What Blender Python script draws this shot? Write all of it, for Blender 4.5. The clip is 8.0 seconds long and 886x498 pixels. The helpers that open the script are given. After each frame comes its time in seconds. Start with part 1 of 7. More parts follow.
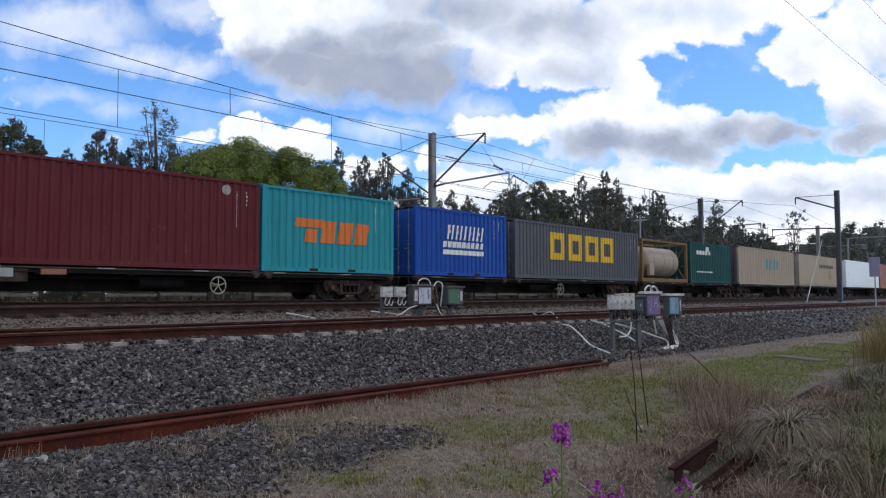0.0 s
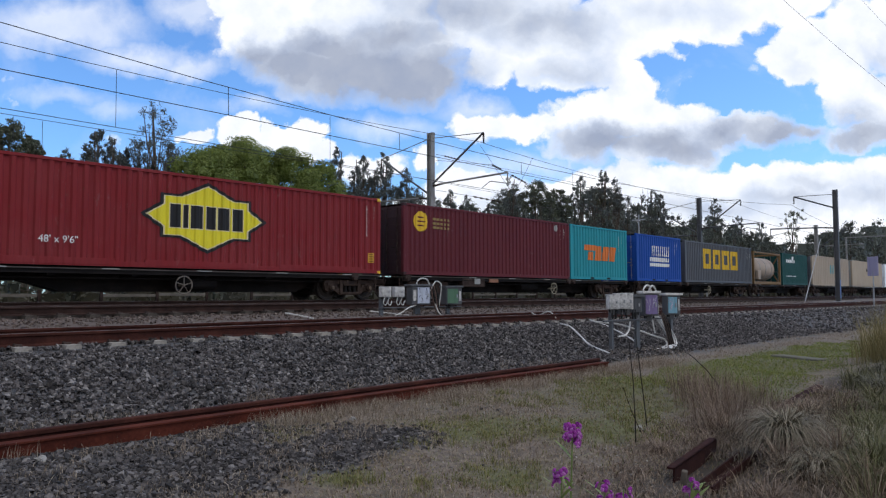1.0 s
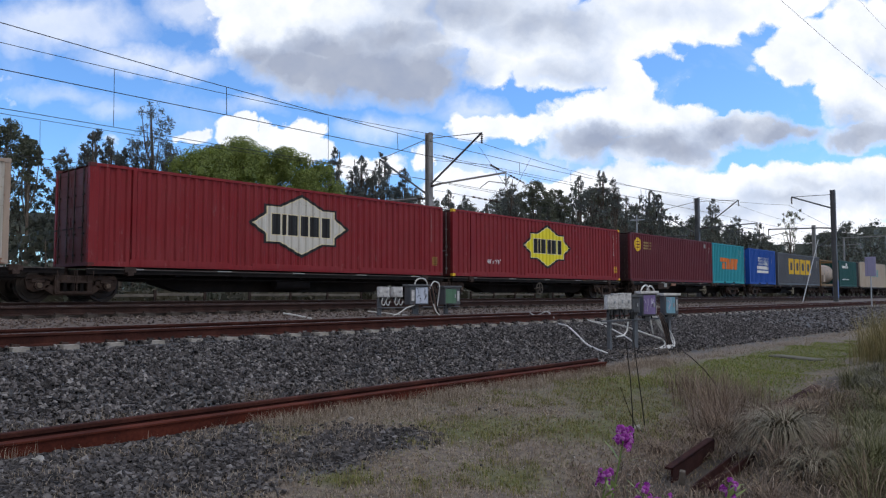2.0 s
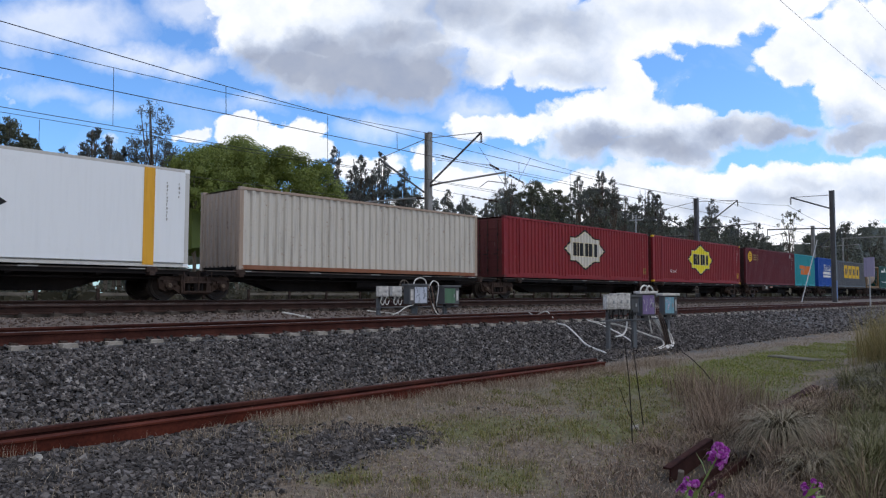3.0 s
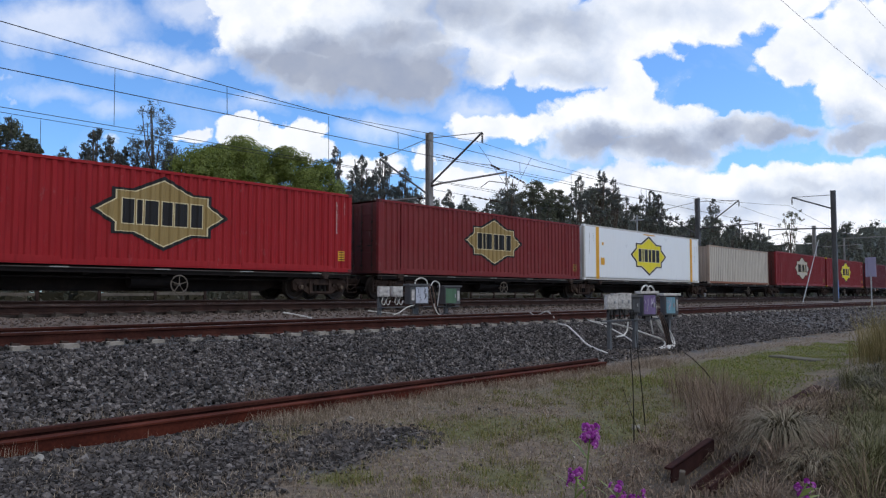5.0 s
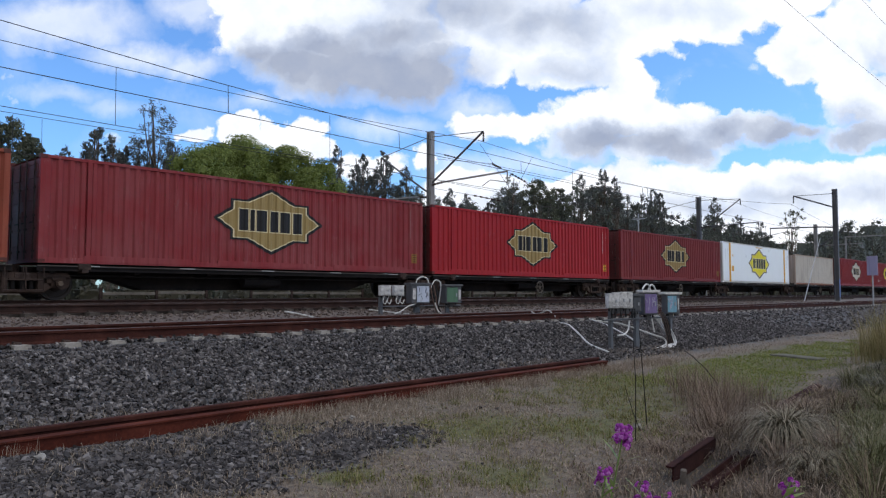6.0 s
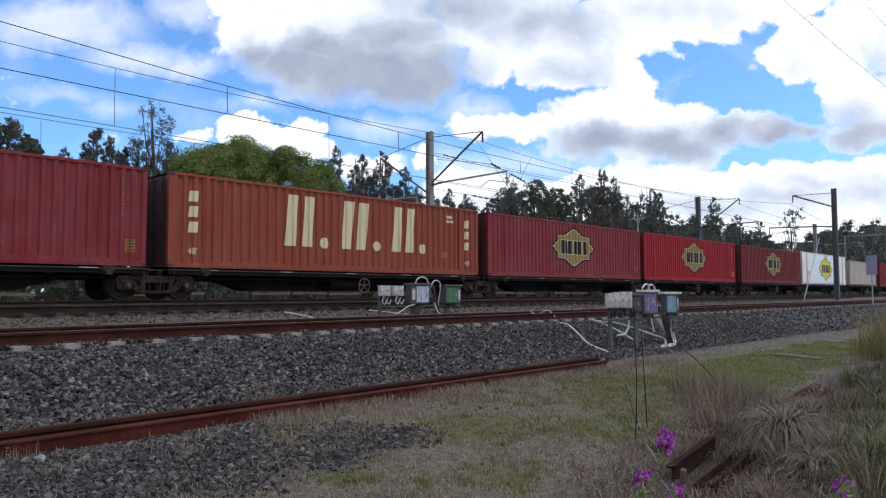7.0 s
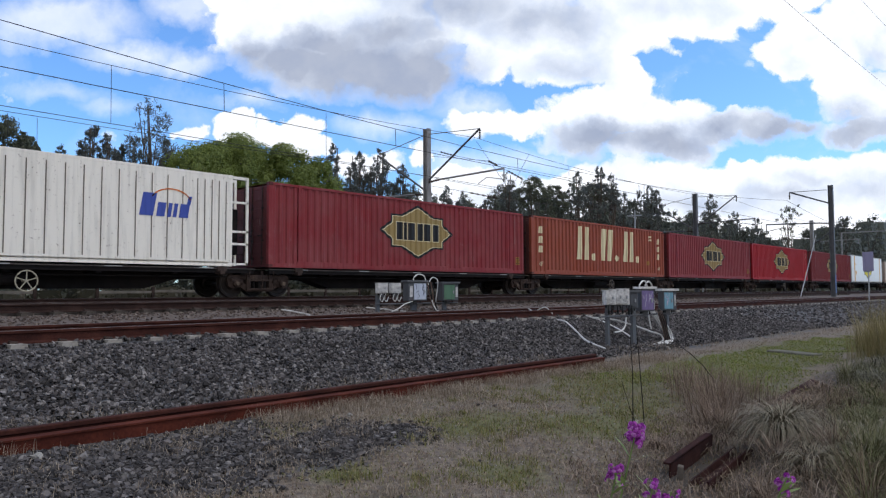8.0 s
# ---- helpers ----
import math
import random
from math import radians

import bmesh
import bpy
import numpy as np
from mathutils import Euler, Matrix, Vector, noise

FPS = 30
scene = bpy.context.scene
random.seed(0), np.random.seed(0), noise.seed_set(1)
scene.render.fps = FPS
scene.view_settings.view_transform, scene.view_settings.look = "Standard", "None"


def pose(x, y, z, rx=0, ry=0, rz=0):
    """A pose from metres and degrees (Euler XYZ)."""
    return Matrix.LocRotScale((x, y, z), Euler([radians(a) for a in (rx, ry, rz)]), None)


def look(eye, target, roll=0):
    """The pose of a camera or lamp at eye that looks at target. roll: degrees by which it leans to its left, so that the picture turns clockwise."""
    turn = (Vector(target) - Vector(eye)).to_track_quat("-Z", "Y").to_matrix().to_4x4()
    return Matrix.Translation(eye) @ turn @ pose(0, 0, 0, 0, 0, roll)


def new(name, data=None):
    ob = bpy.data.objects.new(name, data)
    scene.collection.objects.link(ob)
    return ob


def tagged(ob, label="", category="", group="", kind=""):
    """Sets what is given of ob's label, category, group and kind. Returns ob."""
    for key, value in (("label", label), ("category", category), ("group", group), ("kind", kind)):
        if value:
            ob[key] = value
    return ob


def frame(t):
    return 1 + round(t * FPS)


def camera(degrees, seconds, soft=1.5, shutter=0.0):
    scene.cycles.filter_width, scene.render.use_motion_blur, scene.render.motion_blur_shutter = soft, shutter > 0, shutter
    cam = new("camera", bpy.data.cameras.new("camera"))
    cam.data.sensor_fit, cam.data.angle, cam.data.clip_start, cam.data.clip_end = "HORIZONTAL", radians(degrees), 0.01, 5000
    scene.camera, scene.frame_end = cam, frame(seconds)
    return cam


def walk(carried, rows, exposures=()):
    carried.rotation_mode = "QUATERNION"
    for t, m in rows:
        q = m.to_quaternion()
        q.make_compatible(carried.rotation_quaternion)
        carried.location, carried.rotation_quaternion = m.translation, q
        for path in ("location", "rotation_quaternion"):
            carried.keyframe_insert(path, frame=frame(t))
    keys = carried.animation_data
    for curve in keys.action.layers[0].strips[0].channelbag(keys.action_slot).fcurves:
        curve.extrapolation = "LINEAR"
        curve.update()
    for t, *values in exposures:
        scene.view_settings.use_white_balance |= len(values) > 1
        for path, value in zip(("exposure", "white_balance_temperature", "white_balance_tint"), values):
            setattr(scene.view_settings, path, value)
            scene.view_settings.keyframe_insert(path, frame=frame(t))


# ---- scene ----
# The camera stands still on the grass beside the line and turns a little in the hand.
EYE = Vector((0.0, 0.0, 1.4))


def aim(yaw, pitch, roll):
    """Looks from EYE; yaw from the line's direction (x) towards the train (y)."""
    c = math.cos(radians(pitch))
    way = Vector((c * math.cos(radians(yaw)), c * math.sin(radians(yaw)), math.sin(radians(pitch))))
    return look(EYE, EYE + way, roll)


cam = camera(62.0, 8.0, soft=1.25)
walk(cam, [(t, aim(a, b, c)) for t, a, b, c in (
    (0.0, 42.220, 3.530, 0.0), (0.5, 42.185, 3.530, -0.015), (1.0, 42.116, 3.513, -0.074), (1.5, 42.025, 3.521, -0.126),
    (3.0, 41.910, 3.487, 0.066), (3.5, 41.930, 3.471, 0.073), (4.0, 41.939, 3.486, 0.026), (4.5, 41.963, 3.511, 0.028),
    (6.0, 42.084, 3.411, 0.021), (6.5, 42.091, 3.438, -0.097), (7.0, 42.041, 3.428, -0.096), (7.5, 41.951, 3.337, -0.180),
    (8.0, 41.839, 3.210, -0.200))], exposures=((0.0, 0.0), (3.5, 0.0), (4.0, -0.07), (4.7, -0.07), (6.0, 0.06), (8.0, 0.11)))

TRAIN_SPEED = 18.97

# ---------------------------------------------------------------- light
SUN_AT = Vector((0.42, -0.50, 0.90)).normalized()
sun = new("sun", bpy.data.lights.new("sun", "SUN"))
sun.data.energy, sun.data.angle, sun.data.color = 1.1, radians(14), (1.0, 0.95, 0.88)
sun.matrix_world = look((0, 0, 60), Vector((0, 0, 60)) - SUN_AT)


def node(tree, kind, links=(), op="", **values):
    n = tree.nodes.new(kind)
    if op:
        n.operation = op
    for key, value in values.items():
        n.inputs[int(key[2:])].default_value = value
    for index, socket in links:
        tree.links.new(socket, n.inputs[index])
    return n


def calc(tree, op, a, b=None, clamp=False):
    n = tree.nodes.new("ShaderNodeMath")
    n.operation, n.use_clamp = op, clamp
    for i, v in enumerate((a, b)):
        if v is None:
            continue
        if isinstance(v, (int, float)):
            n.inputs[i].default_value = v
        else:
            tree.links.new(v, n.inputs[i])
    return n.outputs[0]


def blend(tree, fac, a, b, mode="MIX"):
    n = tree.nodes.new("ShaderNodeMix")
    n.data_type, n.blend_type = "RGBA", mode
    for i, v in ((0, fac), (6, a), (7, b)):
        if isinstance(v, (int, float)):
            n.inputs[i].default_value = v
        elif isinstance(v, tuple):
            n.inputs[i].default_value = (*v[:3], 1)
        else:
            tree.links.new(v, n.inputs[i])
    return n.outputs[2]


def ramp(tree, fac, stops):
    n = tree.nodes.new("ShaderNodeValToRGB")
    tree.links.new(fac, n.inputs[0])
    while len(n.color_ramp.elements) < len(stops):
        n.color_ramp.elements.new(0.5)
    for e, (p, c) in zip(n.color_ramp.elements, stops):
        e.position, e.color = p, (c, c, c, 1) if isinstance(c, (int, float)) else (*c, 1)
    return n.outputs[0]


def fbm(tree, vec, scale, detail=4.0, rough=0.55, warp=0.0):
    n = node(tree, "ShaderNodeTexNoise", [(0, vec)])
    n.inputs["Scale"].default_value, n.inputs["Detail"].default_value = scale, detail
    n.inputs["Roughness"].default_value, n.inputs["Distortion"].default_value = rough, warp
    return n.outputs[0]


def build_sky():
    """Blue sky with broken cumulus: masses of cloud, grey underneath, with ragged edges."""
    world = bpy.data.worlds.new("sky")
    scene.world = world
    world.use_nodes = True
    t = world.node_tree
    t.nodes.clear()
    air = node(t, "ShaderNodeTexSky")
    air.sky_type, air.sun_disc = "NISHITA", False
    air.sun_elevation, air.sun_rotation = math.asin(SUN_AT.z), math.atan2(SUN_AT.x, SUN_AT.y)
    air.air_density, air.dust_density, air.ozone_density = 1.0, 0.6, 2.0
    way = node(t, "ShaderNodeTexCoord").outputs["Generated"]
    a = radians(42.22)
    ahead = node(t, "ShaderNodeVectorMath", [(0, way)], op="DOT_PRODUCT", i_1=(math.cos(a), math.sin(a), 0)).outputs[1]
    right = node(t, "ShaderNodeVectorMath", [(0, way)], op="DOT_PRODUCT", i_1=(math.sin(a), -math.cos(a), 0)).outputs[1]
    up = node(t, "ShaderNodeSeparateXYZ", [(0, way)]).outputs[2]
    depth = calc(t, "MAXIMUM", calc(t, "ABSOLUTE", ahead), 0.15)
    flat = node(t, "ShaderNodeCombineXYZ", [(0, calc(t, "DIVIDE", right, depth)), (1, calc(t, "DIVIDE", up, depth))]).outputs[0]
    stir = node(t, "ShaderNodeTexNoise", [(0, flat)])
    stir.inputs["Scale"].default_value, stir.inputs["Detail"].default_value = 12.0, 7.0
    off = node(t, "ShaderNodeVectorMath", [(0, stir.outputs[1])], op="SUBTRACT", i_1=(0.5, 0.5, 0.5)).outputs[0]
    off = node(t, "ShaderNodeVectorMath", [(0, off)], op="MULTIPLY", i_1=(0.085, 0.06, 0.0)).outputs[0]
    bent = node(t, "ShaderNodeVectorMath", [(0, flat), (1, off)], op="ADD").outputs[0]
    crumb = node(t, "ShaderNodeTexNoise", [(0, flat)])
    crumb.inputs["Scale"].default_value, crumb.inputs["Detail"].default_value, crumb.inputs["Roughness"].default_value = 38.0, 6.0, 0.65
    off = node(t, "ShaderNodeVectorMath", [(0, crumb.outputs[1])], op="SUBTRACT", i_1=(0.5, 0.5, 0.5)).outputs[0]
    off = node(t, "ShaderNodeVectorMath", [(0, off)], op="MULTIPLY", i_1=(0.030, 0.026, 0.0)).outputs[0]
    bent = node(t, "ShaderNodeVectorMath", [(0, bent), (1, off)], op="ADD").outputs[0]
    puff = fbm(t, flat, 7.0, 9.0, 0.58, 0.35)
    curl = fbm(t, flat, 22.0, 6.0, 0.6)
    wander = calc(t, "ADD", calc(t, "MULTIPLY", puff, 0.75), calc(t, "MULTIPLY", curl, 0.25))

    def masses(rows):
        total = None
        for x, y, rx, ry, w in rows:
            m = node(t, "ShaderNodeMapping", [(0, bent)])
            m.inputs[1].default_value = (-x / rx, -y / ry, 0)
            m.inputs[3].default_value = (1 / rx, 1 / ry, 1)
            ball = node(t, "ShaderNodeTexGradient", [(0, m.outputs[0])])
            ball.gradient_type = "SPHERICAL"
            g = ball.outputs[1]
            g = calc(t, "MULTIPLY", g, w)
            total = g if total is None else calc(t, "MAXIMUM", total, g)
        return total

    def lobes(scale):
        n = node(t, "ShaderNodeTexVoronoi", [(0, bent)])
        n.feature = "SMOOTH_F1"
        n.inputs["Scale"].default_value, n.inputs["Smoothness"].default_value = scale, 0.35
        return calc(t, "SUBTRACT", 0.45, n.outputs[0])

    heap = calc(t, "ADD", calc(t, "MULTIPLY", lobes(17.0), 0.6), calc(t, "MULTIPLY", lobes(43.0), 0.4))
    # cloud overhead and behind, out of view, added to whiten the light
    over = ramp(t, up, ((0.42, 0.0), (0.62, 0.55)))
    behind = ramp(t, calc(t, "MULTIPLY", ahead, -1.0), ((0.0, 0.0), (0.3, 0.45)))
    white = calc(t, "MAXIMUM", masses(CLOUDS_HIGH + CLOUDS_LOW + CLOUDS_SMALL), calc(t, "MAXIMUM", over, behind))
    field = calc(t, "ADD", white, calc(t, "MULTIPLY", calc(t, "SUBTRACT", wander, 0.5), 1.0))
    field = calc(t, "ADD", field, calc(t, "MULTIPLY", heap, 0.35))
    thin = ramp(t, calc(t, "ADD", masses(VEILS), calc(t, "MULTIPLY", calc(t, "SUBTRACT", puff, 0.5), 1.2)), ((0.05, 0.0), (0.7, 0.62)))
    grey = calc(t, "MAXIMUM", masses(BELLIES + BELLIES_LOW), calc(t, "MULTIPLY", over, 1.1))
    shade = calc(t, "ADD", grey, calc(t, "MULTIPLY", calc(t, "SUBTRACT", puff, 0.5), 0.6))
    shade = calc(t, "SUBTRACT", shade, calc(t, "MULTIPLY", heap, 0.2))
    cover = blend(t, ramp(t, shade, ((0.15, 0.0), (0.5, 1.0))), ramp(t, field, ((0.12, 0.0), (0.25, 1.0))), ramp(t, field, ((0.02, 0.0), (0.42, 1.0))))
    shade = calc(t, "MULTIPLY", shade, ramp(t, field, ((0.1, 0.65), (0.4, 1.0))))
    cloud = ramp(t, shade, ((0.05, (0.98, 0.99, 1.02)), (0.32, (0.76, 0.815, 0.915)), (0.62, (0.53, 0.585, 0.70)), (1.0, (0.39, 0.435, 0.545))))
    relief = ramp(t, calc(t, "ADD", calc(t, "MULTIPLY", curl, 0.5), calc(t, "MULTIPLY", fbm(t, bent, 11.0, 6.0, 0.55), 0.5)), ((0.34, (0.76, 0.81, 0.90)), (0.60, (1.0, 1.0, 1.0))))
    cloud = blend(t, 0.85, cloud, relief, "MULTIPLY")
    blue = node(t, "ShaderNodeBackground", [(0, blend(t, 1.0, air.outputs[0], (0.64, 0.94, 1.30), "MULTIPLY"))], i_1=SKY_STRENGTH)
    lit = node(t, "ShaderNodeBackground", [(0, cloud)], i_1=CLOUD_STRENGTH)
    amount = calc(t, "MAXIMUM", cover, thin)
    mix = node(t, "ShaderNodeMixShader", [(0, amount), (1, blue.outputs[0]), (2, lit.outputs[0])])
    node(t, "ShaderNodeOutputWorld", [(0, mix.outputs[0])])


SKY_STRENGTH, CLOUD_STRENGTH = 0.16, 1.12
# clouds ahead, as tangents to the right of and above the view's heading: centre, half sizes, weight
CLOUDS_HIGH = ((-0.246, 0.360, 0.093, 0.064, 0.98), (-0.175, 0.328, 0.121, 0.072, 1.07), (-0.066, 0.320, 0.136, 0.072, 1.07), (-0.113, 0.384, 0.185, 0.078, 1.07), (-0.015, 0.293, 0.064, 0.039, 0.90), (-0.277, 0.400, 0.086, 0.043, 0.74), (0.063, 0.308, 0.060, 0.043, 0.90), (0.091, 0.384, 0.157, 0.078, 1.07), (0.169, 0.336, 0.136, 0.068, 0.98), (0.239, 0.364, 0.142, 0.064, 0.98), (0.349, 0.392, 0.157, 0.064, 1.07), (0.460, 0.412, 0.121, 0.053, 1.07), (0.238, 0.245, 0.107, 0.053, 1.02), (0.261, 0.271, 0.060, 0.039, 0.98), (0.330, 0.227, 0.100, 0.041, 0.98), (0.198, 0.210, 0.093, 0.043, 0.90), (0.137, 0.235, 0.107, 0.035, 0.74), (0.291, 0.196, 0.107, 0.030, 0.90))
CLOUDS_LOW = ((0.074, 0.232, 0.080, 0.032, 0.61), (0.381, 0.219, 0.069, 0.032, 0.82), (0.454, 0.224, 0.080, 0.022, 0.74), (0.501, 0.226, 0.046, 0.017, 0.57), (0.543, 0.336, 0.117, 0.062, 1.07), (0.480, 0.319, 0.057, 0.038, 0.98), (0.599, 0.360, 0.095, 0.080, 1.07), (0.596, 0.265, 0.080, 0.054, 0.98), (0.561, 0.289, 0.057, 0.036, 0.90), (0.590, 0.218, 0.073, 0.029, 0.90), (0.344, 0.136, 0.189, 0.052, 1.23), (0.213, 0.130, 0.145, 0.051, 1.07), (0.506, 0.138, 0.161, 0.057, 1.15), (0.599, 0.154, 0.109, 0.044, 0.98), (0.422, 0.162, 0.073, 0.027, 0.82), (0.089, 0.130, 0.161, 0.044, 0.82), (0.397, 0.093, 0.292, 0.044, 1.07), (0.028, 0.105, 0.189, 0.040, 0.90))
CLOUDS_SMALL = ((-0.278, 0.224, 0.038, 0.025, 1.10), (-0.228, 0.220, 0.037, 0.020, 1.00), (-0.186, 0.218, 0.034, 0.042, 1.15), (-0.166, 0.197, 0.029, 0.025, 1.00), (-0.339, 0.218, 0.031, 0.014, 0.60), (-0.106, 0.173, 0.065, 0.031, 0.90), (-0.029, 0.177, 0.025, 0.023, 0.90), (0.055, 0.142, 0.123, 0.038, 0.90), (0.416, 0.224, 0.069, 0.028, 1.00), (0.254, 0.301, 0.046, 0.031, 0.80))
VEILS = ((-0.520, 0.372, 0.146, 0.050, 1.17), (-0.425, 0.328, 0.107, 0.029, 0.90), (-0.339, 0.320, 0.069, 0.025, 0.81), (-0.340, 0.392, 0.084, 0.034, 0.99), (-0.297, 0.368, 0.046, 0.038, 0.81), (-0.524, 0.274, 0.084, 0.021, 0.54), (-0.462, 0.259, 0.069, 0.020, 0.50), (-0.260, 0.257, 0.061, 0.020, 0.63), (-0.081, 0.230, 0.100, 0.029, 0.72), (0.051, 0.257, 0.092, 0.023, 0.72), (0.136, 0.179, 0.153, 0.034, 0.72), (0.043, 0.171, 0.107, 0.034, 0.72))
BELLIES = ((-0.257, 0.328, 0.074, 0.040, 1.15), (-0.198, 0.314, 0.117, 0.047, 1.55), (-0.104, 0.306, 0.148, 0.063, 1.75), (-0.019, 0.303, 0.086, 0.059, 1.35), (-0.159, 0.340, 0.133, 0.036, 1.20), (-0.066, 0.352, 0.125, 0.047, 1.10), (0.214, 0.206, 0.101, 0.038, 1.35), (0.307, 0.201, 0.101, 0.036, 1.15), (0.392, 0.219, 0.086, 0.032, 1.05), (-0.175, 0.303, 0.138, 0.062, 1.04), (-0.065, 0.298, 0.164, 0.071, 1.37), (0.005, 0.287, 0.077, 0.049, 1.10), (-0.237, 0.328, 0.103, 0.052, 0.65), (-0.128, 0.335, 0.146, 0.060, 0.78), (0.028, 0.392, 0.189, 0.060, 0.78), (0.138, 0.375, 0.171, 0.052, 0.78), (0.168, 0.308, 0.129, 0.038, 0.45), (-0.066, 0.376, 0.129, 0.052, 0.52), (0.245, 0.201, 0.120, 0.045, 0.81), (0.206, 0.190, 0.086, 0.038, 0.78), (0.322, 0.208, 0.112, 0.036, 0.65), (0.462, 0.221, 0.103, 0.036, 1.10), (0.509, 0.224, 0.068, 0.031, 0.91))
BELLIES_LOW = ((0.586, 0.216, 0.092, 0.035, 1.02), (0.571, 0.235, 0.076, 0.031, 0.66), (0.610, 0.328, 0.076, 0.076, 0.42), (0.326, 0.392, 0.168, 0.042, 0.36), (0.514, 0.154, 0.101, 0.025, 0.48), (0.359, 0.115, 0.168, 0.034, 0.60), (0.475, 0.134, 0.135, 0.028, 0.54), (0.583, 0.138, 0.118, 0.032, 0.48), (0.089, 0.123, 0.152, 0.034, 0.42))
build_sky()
# ---------------------------------------------------------------- materials
def shader(name, rough=0.6, metal=0.0):
    m = bpy.data.materials.new(name)
    m.use_nodes = True
    t = m.node_tree
    b = t.nodes["Principled BSDF"]
    b.inputs["Roughness"].default_value, b.inputs["Metallic"].default_value = rough, metal
    return m, t, b, node(t, "ShaderNodeTexCoord").outputs["Object"]


def bump(t, b, height, strength, distance=0.01):
    n = node(t, "ShaderNodeBump", [(2, height)])
    n.inputs[0].default_value, n.inputs[1].default_value = strength, distance
    t.links.new(n.outputs[0], b.inputs["Normal"])


def stretch(t, vec, sx, sy, sz):
    m = node(t, "ShaderNodeMapping", [(0, vec)])
    m.inputs[3].default_value = (sx, sy, sz)
    return m.outputs[0]


def paint(name, colour, rust=0.25, fade=0.2, rough=0.6, streaks=0.55, rust_colour=(0.11, 0.045, 0.025)):
    """Weathered paint on steel: faded patches, streaks that run down, specks of rust."""
    m, t, b, at = shader(name, rough)
    b.inputs["Specular IOR Level"].default_value = 0.18
    patch = fbm(t, at, 0.9, 5)
    streak = fbm(t, stretch(t, at, 5.0, 5.0, 0.35), 1.6, 5, 0.6)
    speck = fbm(t, at, 9.0, 6, 0.65)
    pale = tuple(min(1.0, c * 0.9 + 0.045) for c in colour)
    dark = tuple(c * 0.62 for c in colour)
    c = blend(t, ramp(t, patch, ((0.35, 0.0), (0.75, fade * 2.2))), colour, pale)
    c = blend(t, ramp(t, streak, ((0.48, 0.0), (0.72, streaks))), c, dark)
    worn = calc(t, "MULTIPLY", ramp(t, speck, ((0.60, 0.0), (0.70, 1.0))), ramp(t, streak, ((0.35, 0.0), (0.62, 1.0))))
    c = blend(t, calc(t, "MULTIPLY", worn, min(1.0, rust * 2)), c, rust_colour)
    scuff = calc(t, "MULTIPLY", ramp(t, fbm(t, stretch(t, at, 2.2, 2.2, 0.9), 3.1, 8, 0.72), ((0.58, 0.0), (0.68, 1.0))), ramp(t, fbm(t, at, 0.7, 3), ((0.45, 0.0), (0.65, 0.5))))
    c = blend(t, scuff, c, tuple(min(1.0, v * 0.7 + 0.16) for v in colour))
    t.links.new(c, b.inputs["Base Color"])
    t.links.new(ramp(t, patch, ((0.3, rough - 0.1), (0.8, min(1.0, rough + 0.2)))), b.inputs["Roughness"])
    bump(t, b, calc(t, "ADD", speck, patch), 0.15, 0.006)
    return m


def matter(name, colours, scale=4.0, rough=0.8, metal=0.0, relief=0.3, depth=0.01, fine=40.0, per_piece=0.0):
    """A plain surface with two scales of variation between the given colours."""
    m, t, b, at = shader(name, rough, metal)
    big, small = fbm(t, at, scale, 5), fbm(t, at, fine, 4, 0.6)
    mixv = calc(t, "ADD", calc(t, "MULTIPLY", big, 0.6), calc(t, "MULTIPLY", small, 0.4))
    if per_piece:
        rnd = node(t, "ShaderNodeNewGeometry").outputs["Random Per Island"]
        mixv = calc(t, "ADD", calc(t, "MULTIPLY", mixv, 1 - per_piece), calc(t, "MULTIPLY", rnd, per_piece))
    b.inputs["Specular IOR Level"].default_value = 0.3 if metal or rough < 0.6 else 0.12
    n = len(colours)
    c = ramp(t, mixv, [(0.3 + 0.4 * i / max(1, n - 1), col) for i, col in enumerate(colours)])
    t.links.new(c, b.inputs["Base Color"])
    bump(t, b, small, relief, depth)
    return m


def pieces(name, colours, rough=0.85):
    """Loose pieces joined in one sheet: each island takes its own tone."""
    m, t, b, at = shader(name, rough)
    b.inputs["Specular IOR Level"].default_value = 0.25
    rnd = node(t, "ShaderNodeNewGeometry").outputs["Random Per Island"]
    n = len(colours)
    c = ramp(t, rnd, [(i / max(1, n - 1), col) for i, col in enumerate(colours)])
    c = blend(t, 0.5, c, ramp(t, fbm(t, at, 60.0, 3), ((0.3, 0.55), (0.7, 1.3))), "MULTIPLY")
    t.links.new(c, b.inputs["Base Color"])
    return m


def leafage(name, colours, patch=0.5, trans=0.25):
    m, t, b, at = shader(name, 0.6)
    rnd = node(t, "ShaderNodeNewGeometry").outputs["Random Per Island"]
    v = calc(t, "ADD", calc(t, "MULTIPLY", rnd, 0.55), calc(t, "MULTIPLY", fbm(t, at, patch, 3), 0.45))
    n = len(colours)
    c = ramp(t, v, [(0.2 + 0.6 * i / max(1, n - 1), col) for i, col in enumerate(colours)])
    t.links.new(c, b.inputs["Base Color"])
    thin = node(t, "ShaderNodeBsdfTranslucent", [(0, c)])
    mixer = node(t, "ShaderNodeMixShader", [(1, b.outputs[0]), (2, thin.outputs[0])], i_0=trans)
    t.links.new(mixer.outputs[0], t.nodes["Material Output"].inputs[0])
    return m


